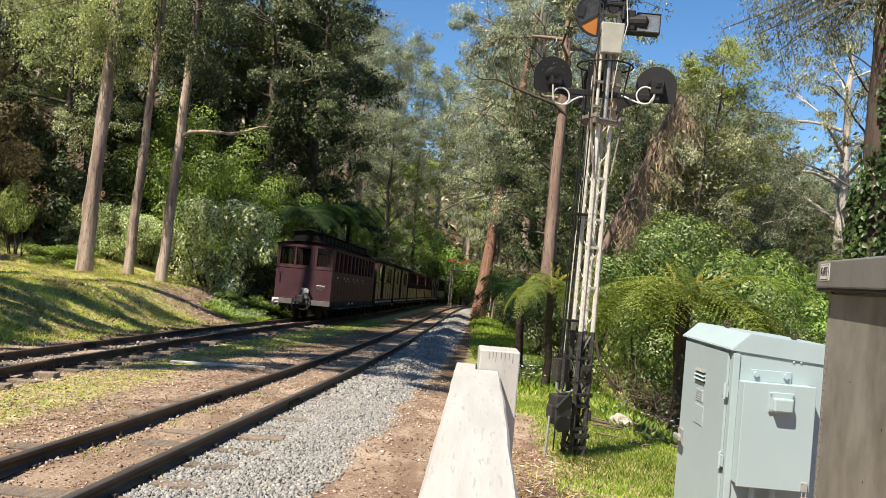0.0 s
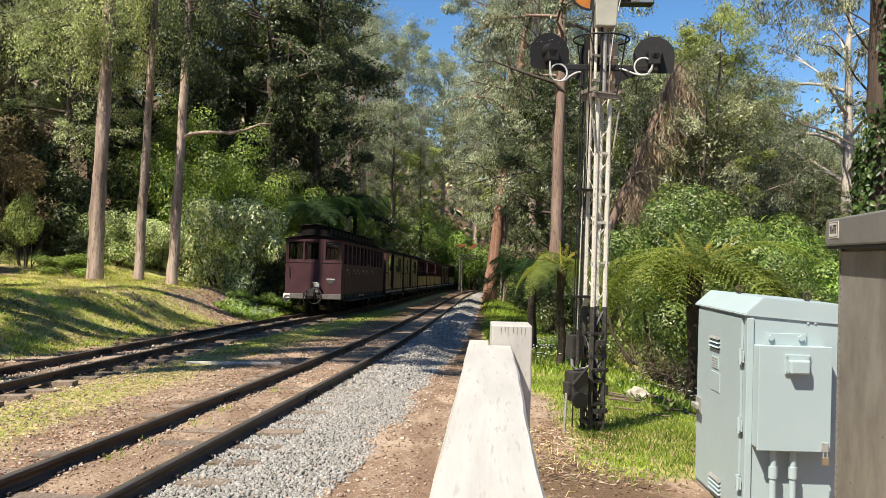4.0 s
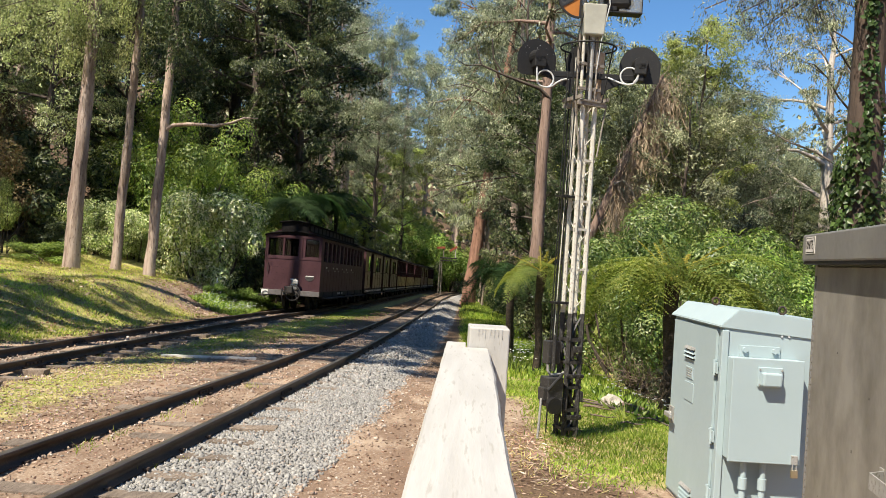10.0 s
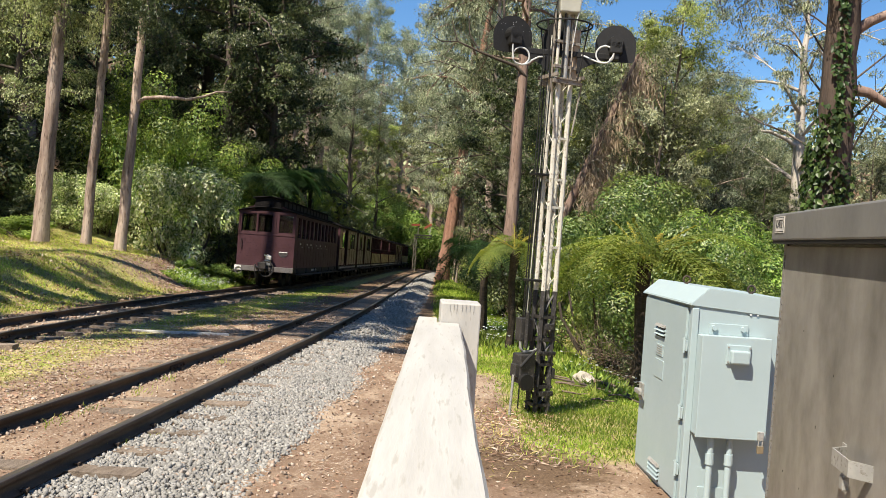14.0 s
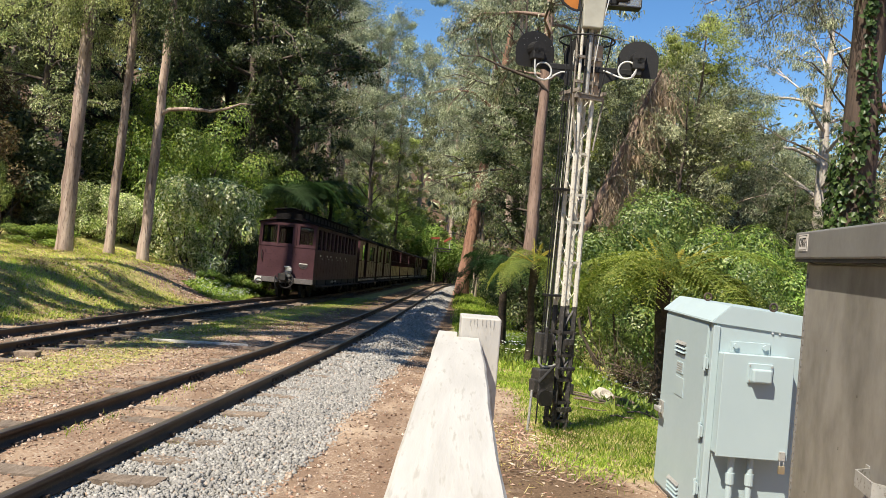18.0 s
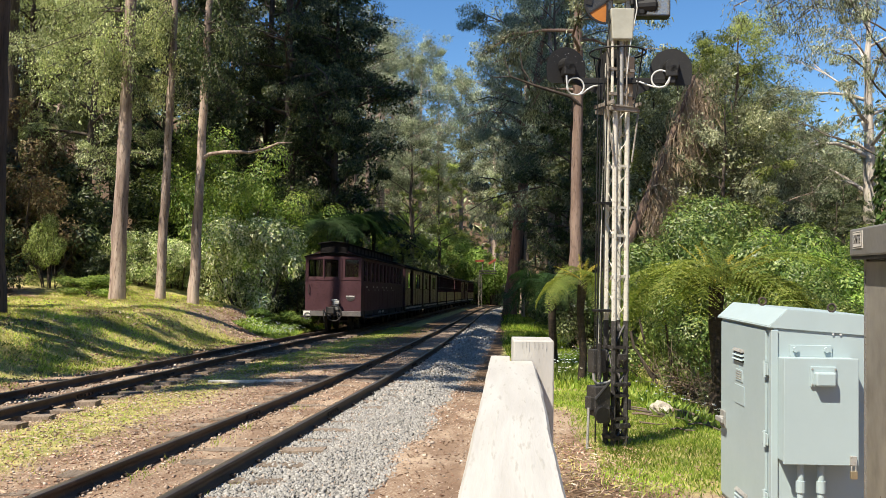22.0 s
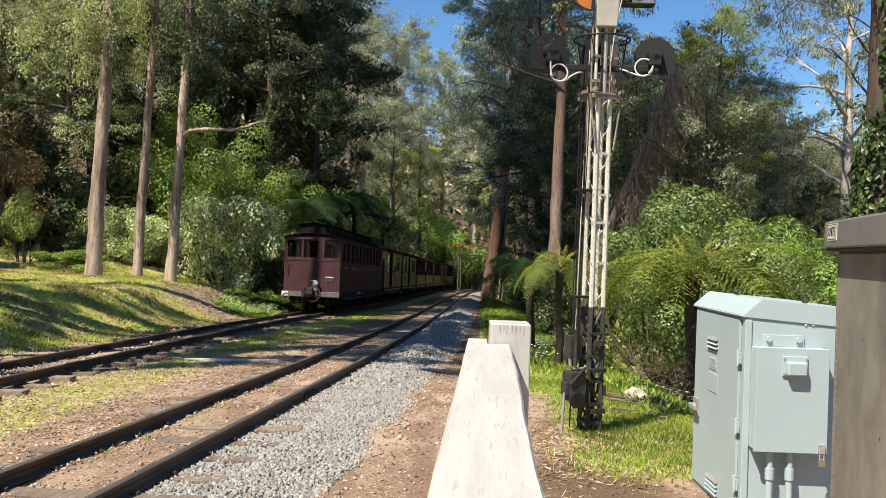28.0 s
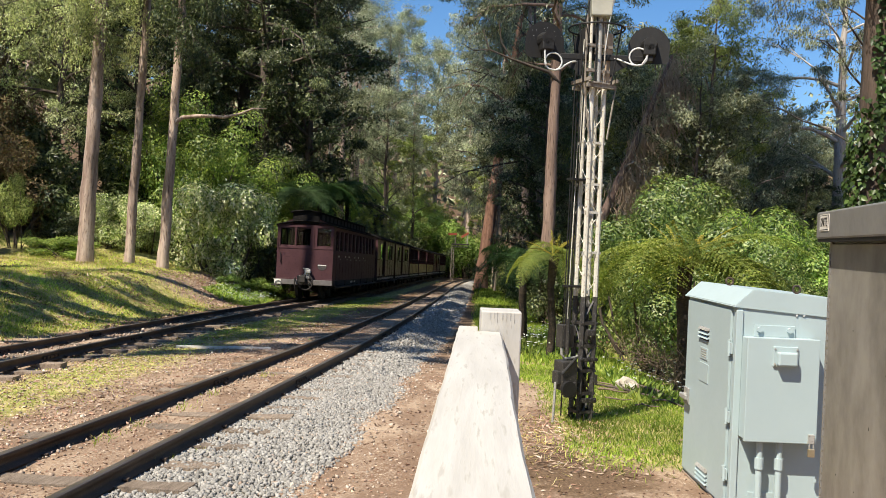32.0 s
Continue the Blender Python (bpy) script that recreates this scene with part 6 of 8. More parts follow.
def tree_variant(name, seed, H, r0, base, cr, n_leaf, leaf, leafmat, bark, label, limbs=16, droop=0.7, clump=0.75, bend=0.3, top_r=0.12, lean=(0.0, 0.0), up=0.55, forks=3, core=0):
    """A tree at the origin: tapered trunk with limbs and twigs, and a crown of leaves in clumps along the twigs."""
    r = np.random.default_rng(seed)
    n = 14
    hs = np.linspace(0, H, n)
    wob = np.cumsum(r.normal(0, bend * 0.12, (n, 2)), 0)
    wob -= wob[0]
    fine = np.linspace(0, H, 44)
    wob = np.stack([np.interp(fine, hs, wob[:, i]) for i in range(2)], 1) + r.normal(0, 0.012, (44, 2))
    n, hs = 44, fine
    px = wob[:, 0] + lean[0] * hs
    py = wob[:, 1] + lean[1] * hs
    rad = r0 * (1 - (hs / H) ** 0.85 * (1 - top_r))
    rad[0] *= 1.35
    hs2 = hs.copy()
    hs2[0] = -0.8
    tv, tf = tube_np(np.stack([px, py, hs2], 1), rad, 14)
    axis = np.repeat(np.stack([px, py, hs2], 1), 14, 0)
    flute = 1 + 0.06 * np.sin(np.tile(np.arange(14), n) * 2.7 + np.repeat(hs, 14) * 1.3) + r.normal(0, 0.045, n * 14)
    pieces = [(axis + (tv - axis) * flute[:, None], tf)]
    cent, outw = [], []
    for k in range(limbs):
        f = (k + r.uniform(0.1, 0.9)) / limbs
        z = base + (H * 0.97 - base) * f
        a = k * 2.4 + r.uniform(-0.5, 0.5)
        ln = cr * (0.55 + 0.6 * math.sin(math.pi * min(1, 0.18 + 0.8 * f))) * r.uniform(0.7, 1.15)
        p = np.array([np.interp(z, hs, px), np.interp(z, hs, py), z])
        d = np.array([math.cos(a), math.sin(a), up * r.uniform(0.3, 1.4)])
        d /= np.linalg.norm(d)
        rl = np.interp(z, hs, rad) * r.uniform(0.35, 0.55)
        pts = [p]
        for s in range(5):
            d = d + r.normal(0, 0.16, 3) + np.array([0, 0, -0.05 * s * droop])
            d /= np.linalg.norm(d)
            pts.append(pts[-1] + d * ln / 5)
        pieces.append(tube_np(pts, np.linspace(rl, rl * 0.25, 6), 6))
        for s in (2, 3, 4, 5):
            cent.append(pts[s])
            outw.append(d)
        for q in range(forks):
            s = r.integers(1, 5)
            d2 = d + r.normal(0, 0.6, 3)
            d2 /= np.linalg.norm(d2)
            tp = [pts[s]]
            for u in range(3):
                d2 = d2 + r.normal(0, 0.2, 3) + np.array([0, 0, -0.12 * droop])
                d2 /= np.linalg.norm(d2)
                tp.append(tp[-1] + d2 * ln * 0.16)
            pieces.append(tube_np(tp, np.linspace(rl * 0.35, rl * 0.1, 4), 5))
            for u in (2, 3):
                cent.append(tp[u])
                outw.append(d2)
    t = empty(name, Matrix.Identity(4), label, "tree")
    link_mesh("trunk", mesh_np("trunk", *join_np(pieces)), M[bark], t, "", True)
    cent, outw = np.array(cent), np.array(outw)
    w = r.uniform(0.15, 1.0, len(cent)) ** 2.6
    idx = r.choice(len(cent), n_leaf, p=w / w.sum())
    idx = np.concatenate([idx, r.choice(len(cent), n_leaf, p=w / w.sum())])
    n2 = 2 * n_leaf
    size = clump * r.uniform(0.30, 0.72, (len(cent), 1))[idx]
    off = in_ball(r, n2) * np.array([1.0, 1.0, 0.62])
    P = cent[idx] + off * size
    way = outw[idx] * 0.4 + r.normal(0, 0.55, (n2, 3)) + np.array([0, 0, -0.85 * droop])

    def outward(Q):
        ax = np.stack([np.interp(Q[:, 2], hs, px), np.interp(Q[:, 2], hs, py)], 1)
        o = np.concatenate([Q[:, :2] - ax, np.full((len(Q), 1), 0.25 * cr)], 1)
        return o / (np.linalg.norm(o, axis=1)[:, None] + 1e-9)

    out = outward(P) * 0.6 + off * 0.6
    mass = [sprigs_np(r, P, way, leaf[0] * 0.72, leaf[1] * 0.78, out)]
    if core:
        # dense inner twigs and leaves near the limbs
        core *= 2
        Q = cent[r.integers(0, len(cent), core)] * np.array([0.84, 0.84, 1]) + in_ball(r, core) * 0.5 * clump
        mass.append(sprigs_np(r, Q, r.normal(0, 0.7, (core, 3)) + np.array([0, 0, -0.4]), leaf[0] * 1.5, leaf[1] * 2.0, outward(Q)))
    link_mesh("crown", mesh_np("crown", *join_np(mass)), M[leafmat], t)
    return t


USED = set()


def put(t, x, y, s=1.0, turn=0.0, sz=None, dz=0.0, label="", lean=(0, 0)):
    m = pose(x, y, gz(x, y) + dz, lean[0], lean[1], turn)
    if t.name in USED:
        ob = copy_thing(t, m)
    else:
        USED.add(t.name)
        ob = t
        ob.matrix_basis = m
    ob.scale = (s, s, sz or s)
    if label:
        ob["label"] = label
    return ob


# the three straight trunks on the bank
gum = "slender pale-barked gum tree on the grassy bank"
put(tree_variant("gum_tree", 1, 23, 0.245, 13.5, 2.7, 6000, (0.19, 0.075), "euc_yellow", "bark_pale", gum, 18, 0.8, 0.75, 0.10, 0.25, (0.03, 0)), -11.1, 26.0)
put(tree_variant("gum_tree", 2, 23, 0.165, 13.5, 2.6, 6000, (0.19, 0.075), "euc_pale", "bark_pale", gum, 18, 0.8, 0.75, 0.10, 0.25, (0.033, 0)), -10.5, 28.05)
t3 = put(tree_variant("gum_tree", 3, 23, 0.175, 13.5, 2.6, 6000, (0.19, 0.075), "euc", "bark_pale", gum + " with one bent limb", 18, 0.8, 0.75, 0.10, 0.25, (0.042, 0)), -9.2, 27.5)
V, F = tube_np([(0.18, 0, 4.72), (0.5, -0.1, 4.92), (1.0, -0.15, 4.98), (1.5, -0.1, 5.0), (1.8, 0, 4.99), (2.3, 0.1, 5.14), (2.7, 0.1, 5.32), (3.15, 0.2, 5.36)], [0.075, 0.065, 0.06, 0.055, 0.05, 0.04, 0.03, 0.02], 8)
link_mesh("bent_limb", mesh_np("bent_limb", V, F), M["bark_pale"], t3, "", True)

def hanging_sprays(t, seed, n, x0, x1, z0, z1, mat, y0=0.5, leaf=(0.11, 0.034), each=130, ball=0.5):
    """Low twigs with drooping leaves in front of a trunk."""
    r = np.random.default_rng(seed)
    pieces, cent = [], []
    for k in range(n):
        z = r.uniform(z0, z1)
        p = np.array([0.035 * z, 0, z + 0.5])
        q = np.array([r.uniform(x0, x1), r.uniform(y0, y0 + 2.0), z])
        midp = (p + q) / 2 + np.array([0, 0, 0.35])
        pieces.append(tube_np([p, midp, q, q + [0.1, -0.1, -0.4]], [0.03, 0.02, 0.012, 0.006], 5))
        cent += [q, q + [0, 0, -0.35], (midp + q) / 2]
    link_mesh("low_twig", mesh_np("low_twig", *join_np(pieces)), M["bark_dark"], t, "", True)
    cent = np.array(cent)
    m = n * each
    P = cent[r.integers(0, len(cent), m)] + in_ball(r, m) * np.array([ball, ball, ball * 1.1])
    link_mesh("low_spray", mesh_np("low_spray", *leaves_np(r, P, r.normal(0, 0.5, (m, 3)) + np.array([0, 0, -0.8]), *leaf)), M[mat], t, "drooping spray of small leaves")["kind"] = "stuff"


hanging_sprays(bpy.data.objects["gum_tree"], 5, 18, -2.6, -0.7, 6.4, 9.6, "leafy", -0.6, (0.10, 0.04), 330)
hanging_sprays(bpy.data.objects["gum_tree"], 8, 14, -0.3, 0.7, 6.3, 9.2, "leafy", -1.6, (0.10, 0.04), 300, 0.32)
hanging_sprays(bpy.data.objects["gum_tree.001"], 6, 14, -0.3, 0.7, 6.6, 9.6, "leafy", -1.6, (0.10, 0.04), 280, 0.32)
hanging_sprays(bpy.data.objects["gum_tree.002"], 7, 18, -0.2, 1.6, 6.9, 9.8, "dark", -1.6, (0.10, 0.04), 330, 0.4)

# big dark evergreen over the train, and its neighbours
dk = "dense dark green evergreen tree beside the siding"
D1 = tree_variant("evergreen_tree", 10, 21, 0.4, 3.2, 4.6, 42000, (0.135, 0.062), "dark", "bark_dark", dk, 38, 0.9, 0.95, 0.3, 0.15, (0, 0), 0.2, 3, 5000)
D2 = tree_variant("evergreen_tree", 12, 16, 0.3, 1.8, 3.6, 20000, (0.14, 0.065), "dark", "bark_dark", dk, 30, 0.8, 0.9, 0.3, 0.15, (0, 0), 0.25, 3, 3500)
put(D1, -9.2, 41.5)
put(D1, -11.4, 46, 1.0, 130)
put(D2, -7.2, 43.0, 1.05, 300)
put(D2, -14.5, 39, 1.05, 40)
put(D2, -8.6, 49, 1.0, 210)
put(D1, -19, 44, 0.9, 260)
put(D1, -12.4, 51, 1.0, 15)
put(D1, -15.4, 48, 0.95, 75)

# leafy trees round the three trunks
L1 = tree_variant("wattle_tree", 14, 15, 0.2, 3.6, 3.6, 22000, (0.115, 0.046), "leafy", "bark_dark", "sunlit yellow-green tree with fine drooping leaves", 30, 0.9, 0.85, 0.4, 0.15, core=700)
L2 = tree_variant("wattle_tree", 15, 13, 0.2, 2.2, 3.4, 23000, (0.12, 0.048), "leafy", "bark_dark", "leafy olive-green tree behind the bank", 28, 0.8, 0.85, 0.4, 0.15, core=1200)
put(L1, -15.3, 33.2, 1.0, 0)
put(L1, -18.2, 34.0, 1.0, 120)
put(L2, -19.5, 36.0, 1.05, 40)
put(L2, -15.0, 41.0, 1.2, 200)
put(L2, -20.5, 39.0, 1.25, 300)
put(L1, -17.6, 41.0, 1.1, 250)
put(L2, -24.5, 33.0, 1.2, 10)

# gums of the far slopes
G1 = tree_variant("gum_tree", 20, 25, 0.38, 9.5, 5.2, 11000, (0.32, 0.085), "euc_pale", "bark_pale", "tall grey-green gum tree on the forest slope", 18, 0.9, 1.75, 0.5, up=1.15)
G2 = tree_variant("gum_tree", 21, 28, 0.42, 9.5, 5.6, 12000, (0.32, 0.085), "euc_pale", "bark_pale", "tall pale-leaved gum tree on the forest slope", 20, 0.9, 1.8, 0.5, up=1.2)
G3 = tree_variant("gum_tree", 22, 20, 0.30, 5, 4.6, 11000, (0.30, 0.085), "euc", "bark_dark", "leafy gum tree with a dark trunk", 20, 0.8, 1.6, 0.6, up=0.9)
G4 = tree_variant("gum_tree", 23, 17, 0.26, 4, 4.0, 8000, (0.32, 0.11), "euc_yellow", "bark_dark", "yellow-green gum tree in the forest", 20, 0.6, 1.1, 0.6)
mid = [(G2, -13.5, 78, 0.95, 10), (G1, -9.0, 70, 0.9, 80), (G2, -7.0, 92, 0.92, 150), (G2, -12, 104, 1.0, 300), (G1, -17, 90, 1.0, 20), (G2, 2.5, 108, 0.9, 65),
       (G3, -10.5, 60, 0.9, 100), (G3, -6.2, 84, 0.9, 170), (G4, -4.0, 90, 0.9, 20), (G4, 3.5, 92, 0.9, 60), (G1, 7.5, 95, 1.05, 190), (G2, 12, 88, 1.0, 240), (G3, 7, 74, 1.0, 33), (G3, 10.5, 62, 0.95, 77),
       (G1, 4.6, 52, 0.9, 15), (G1, 6.3, 60, 1.0, 95), (G3, 3.9, 67, 1.05, 205), (G2, 17, 96, 1.1, 111), (G1, 22, 84, 1.0, 141), (G2, -20, 112, 1.2, 12), (G1, -28, 96, 1.1, 55), (G3, 15.5, 70, 1.0, 99), (G4, 20, 66, 1.0, 133), (G3, 27, 72, 0.75, 166),
       (G1, -24, 70, 1.0, 200), (G2, -30, 60, 1.0, 222), (G3, -17, 62, 1.0, 244), (G1, -36, 76, 1.1, 10)]
mid += [(G2, -10.6, 108, 1.15, 33), (G1, -12.8, 116, 1.2, 71), (G2, -8.0, 119, 1.2, 205), (G1, -5.4, 124, 1.25, 290), (G2, -15, 106, 1.1, 120), (G1, -2.2, 128, 1.25, 15), (G2, 2.5, 130, 1.3, 85), (G1, -20, 112, 1.2, 260),
        (G1, 4.6, 80, 1.15, 64), (G3, 7.6, 90, 1.35, 164), (G2, 10.5, 102, 1.2, 264), (G3, 8.8, 68, 1.1, 44), (G1, 12.5, 74, 1.0, 310), (G3, 19, 76, 1.15, 12)]
for v, x, y, s, a in mid:
    put(v, x, y, s, a)

# leaning red trunk beside the main line
put(tree_variant("stringybark_tree", 30, 23, 0.46, 9.0, 4.4, 17000, (0.26, 0.075), "euc_pale", "bark_rust", "leaning stringybark tree with shredding red-brown bark", 20, 0.9, 1.35, 0.25, 0.2, (0.11, 0), 0.9), 2.15, 54.0)
V, F = tube_np([(0.9, 0.3, -0.5), (1.0, 0.3, 3), (1.1, 0.3, 7.5)], [0.12, 0.1, 0.07], 7)
ob = link_mesh("dead_trunk", mesh_np("dead_trunk", V, F), M["deadwood"], None, "", True)
ob.location = (2.15, 54, gz(2.15, 54))
tagged(ob, "thin bleached dead trunk beside the stringybark", "tree trunk")
# tall gum behind the signal
tall_gum = put(tree_variant("gum_tree", 31, 21, 0.25, 8.2, 3.6, 8500, (0.24, 0.065), "euc", "bark_red", "tall gum tree with peeling pinkish bark", 18, 0.9, 0.9, 0.12, 0.3, (-0.004, 0)), 3.52, 30.0)
z = gz(3.52, 30.0)
for pts, radii in (([(0.15, -0.1, 7.0 - z), (-0.25, -0.2, 7.35 - z), (-0.85, -0.3, 7.5 - z), (-1.55, -0.4, 7.7 - z), (-2.35, -0.4, 8.0 - z), (-2.6, -0.4, 8.7 - z)], [0.075, 0.065, 0.055, 0.045, 0.03, 0.015]),
                   ([(-1.55, -0.4, 7.7 - z), (-1.95, -0.5, 8.25 - z), (-2.05, -0.5, 9.0 - z)], [0.035, 0.028, 0.012]), ([(-2.35, -0.4, 8.0 - z), (-2.9, -0.4, 7.95 - z), (-3.3, -0.3, 8.2 - z)], [0.025, 0.018, 0.008])):
    link_mesh("low_limb", mesh_np("low_limb", *tube_np(pts, radii, 7)), M["bark_dark"], tall_gum, "", True)
put(tree_variant("gum_tree", 32, 18, 0.26, 5.5, 4.4, 18000, (0.22, 0.058), "euc_pale", "bark_dark", "grey-green gum tree with drooping leaves", 22, 1.0, 1.25, 0.5, 0.15, (-0.03, 0), 0.9), 4.7, 46.0)
put(D2, 4.2, 37, 0.7, 100)
put(D2, 5.2, 44, 0.8, 10)

# right-hand slope
R1 = tree_variant("gum_tree", 40, 13, 0.20, 3.5, 3.2, 19000, (0.13, 0.050), "euc", "bark_dark", "olive-leaved tree on the sunny slope", 26, 0.6, 0.9, 0.5, core=1800)
R2 = tree_variant("gum_tree", 41, 14, 0.2, 5, 3.4, 18000, (0.15, 0.046), "euc_pale", "bark_pale", "grey-green gum tree on the sunny slope", 22, 0.9, 1.15, 0.5, up=0.9, core=1000)
for v, x, y, s, a in ((R1, 8.5, 36, 0.95, 30), (R2, 11.0, 42, 1.0, 80), (R1, 13.5, 44, 0.95, 140), (R2, 16.0, 47, 0.85, 190), (R1, 18.5, 50, 0.8, 230), (R2, 9.5, 50, 1.15, 260), (R1, 14.0, 56, 1.1, 20),
                      (R2, 21, 58, 0.85, 75), (R1, 25, 55, 0.75, 120), (R2, 6.8, 41, 0.95, 160), (R1, 24, 44, 0.7, 200), (R2, 29, 50, 0.75, 240)):
    put(v, x, y, s, a)
put(D2, 8.4, 43.5, 0.55, 15)
put(D2, 12.6, 49, 0.6, 75)
put(D2, 10.2, 57, 0.85, 195)
put(D2, 15.8, 53, 0.6, 275)
put(R1, 9.2, 31.5, 0.8, 310)
put(R1, 11.4, 40.5, 1.15, 45)
put(R2, 13.2, 41.5, 1.0, 145)
put(D2, 16.9, 40.4, 0.46, 60)
put(D2, 18.0, 42.4, 0.52, 160)
Y1 = tree_variant("wattle_tree", 42, 14.5, 0.18, 5.2, 3.0, 19000, (0.13, 0.048), "euc_yellow", "bark_dark", "yellow-green leafy tree on the sunny slope", 24, 0.7, 0.8, 0.5, core=900)
for v, x, y, s, a in ((R1, 16.2, 45, 0.85, 15), (R2, 18.6, 48, 0.85, 115), (R1, 20.6, 51, 0.85, 215), (R2, 17.6, 55, 0.95, 315), (R1, 22.6, 53, 0.8, 65)):
    put(v, x, y, s, a)
put(Y1, 10.6, 35.5, 1.0, 0)
put(Y1, 8.0, 38.5, 0.9, 140)
# bare white gum with spreading limbs
put(tree_variant("gum_tree", 45, 17, 0.50, 6.5, 5.4, 8000, (0.22, 0.055), "euc", "bark_white", "tall white-trunked gum with open spreading limbs", 16, 1.0, 0.8, 0.5, 0.2, (0.0, 0), 0.8), 19.9, 43.5)
put(tree_variant("gum_tree", 46, 16, 0.2, 6.5, 4.4, 5000, (0.17, 0.045), "euc", "bark_dark", "open-crowned gum with drooping leaves", 15, 1.0, 0.75, 0.5, 0.2, (-0.05, 0), 0.8), 15.2, 30.0)
for x, y, h in ((16.2, 41, 5.5), (15.0, 40, 3.4)):
    V, F = tube_np([(0, 0, -0.6), (0.1, 0, h * 0.5), (0.0, 0.1, h)], [0.22, 0.19, 0.15], 9)
    ob = link_mesh("dead_trunk", mesh_np("dead_trunk", V, F), M["deadwood"], None, "", True)
    ob.location = (x, y, gz(x, y))
    tagged(ob, "broken pale dead trunk among the shrubs", "tree trunk")


def ivy_tree():
    """The near trunk wrapped in ivy."""
    t = tree_variant("ivy_clad_tree", 50, 18, 0.36, 10.0, 3.2, 12000, (0.11, 0.034), "euc", "bark_ivy", "dark trunk wrapped in ivy with open upper limbs", 14, 0.9, 0.8, 0.15, 0.35)
    r = np.random.default_rng(50)
    g = gz(7.0, 14.2)
    # thick skirt of leaves low on the trunk, one climbing strand, a few leaves above
    for n, spots, za, zb, mid_a, spread, loose in ((1350, 40, 0.6, 4.0, -2.1, 0.8, 0.10), (210, 12, 3.9, 6.2, -1.75, 0.10, 0.05), (70, 8, 6.0, 8.4, -1.6, 0.25, 0.04)):
        cl = r.integers(0, spots, n)
        z = r.uniform(za, zb, spots)[cl] - g + r.normal(0, 0.22, n)
        a = r.normal(mid_a, spread, spots)[cl] + r.normal(0, 0.2 if n > 600 else 0.1, n)
        rr = 0.36 * (1 - z / 30) + r.uniform(0.0, loose, n)
        P = np.stack([rr * np.cos(a), rr * np.sin(a), z], 1)
        way = np.stack([np.cos(a) * 0.5, np.sin(a) * 0.5, -0.7 + 0 * a], 1) + r.normal(0, 0.4, (n, 3))
        face = np.stack([np.cos(a), np.sin(a), 0.3 + 0 * a], 1) + r.normal(0, 0.35, (n, 3))
        link_mesh("ivy", mesh_np("ivy", *leaves_np(r, P, way, 0.105, 0.088, 0.2, face)), M["ivy"], t, "climbing ivy leaves")["kind"] = "stuff"
    hanging_sprays(t, 51, 30, -2.5, -0.3, 7.7, 8.6, "euc", -0.6, (0.075, 0.016), 240, 0.28)
    for pts in ([(0.2, 0, 6.2), (0.55, -0.05, 6.15), (0.9, -0.1, 5.95), (1.6, -0.1, 5.8)], [(0.15, 0, 7.1), (0.5, -0.05, 7.35), (1.0, -0.1, 7.6), (1.7, -0.1, 8.2)]):
        V, F = tube_np(pts, [0.11, 0.085, 0.07, 0.05], 9)
        link_mesh("side_limb", mesh_np("side_limb", V, F), M["bark_red"], t, "", True)
    put(t, 7.0, 14.2)


ivy_tree()


def vine_trunk():
    """A dead trunk that leans under a curtain of dry vines."""
    t = empty("leaning_dead_tree", pose(5.55, 32, gz(5.55, 32)), "leaning dead trunk hung with dry brown vines", "tree")
    r = np.random.default_rng(52)
    z0 = gz(5.55, 32)
    pts = np.array([(-0.6, 0, -0.5), (0.0, 0, 1.9 - z0), (1.0, 0, 4.4 - z0), (1.95, 0, 6.9 - z0), (2.6, 0.1, 8.6 - z0)])
    V, F = tube_np(pts, [0.2, 0.18, 0.15, 0.11, 0.06], 9)
    link_mesh("trunk", mesh_np("trunk", V, F), M["bark_red"], t, "", True)
    pieces = []
    for k in range(560):
        f = r.uniform(0.40, 1)
        p = np.array([np.interp(f, np.linspace(0, 1, 5), pts[:, i]) for i in range(3)]) + r.normal(0, 0.16, 3) + np.array([r.uniform(-0.15, 0.65), 0, 0])
        q = [p]
        for s in range(7):
            q.append(q[-1] + np.array([r.normal(0.03, 0.10), r.normal(0, 0.08), -r.uniform(0.08, 0.36)]))
        pieces.append(tube_np(q, 0.008 + 0.008 * r.random(), 4))
    V, F = join_np(pieces)
    link_mesh("vine_curtain", mesh_np("vines", V, F), M["vine"], t, "tangle of dry vines", True)
    wirep("pale_limb", [(0.95, -0.2, 4.35 - z0), (1.25, -0.2, 4.5 - z0), (1.6, -0.2, 4.2 - z0), (1.85, -0.2, 3.6 - z0), (1.9, -0.2, 2.9 - z0)], 0.05, M["deadwood"], t)


vine_trunk()


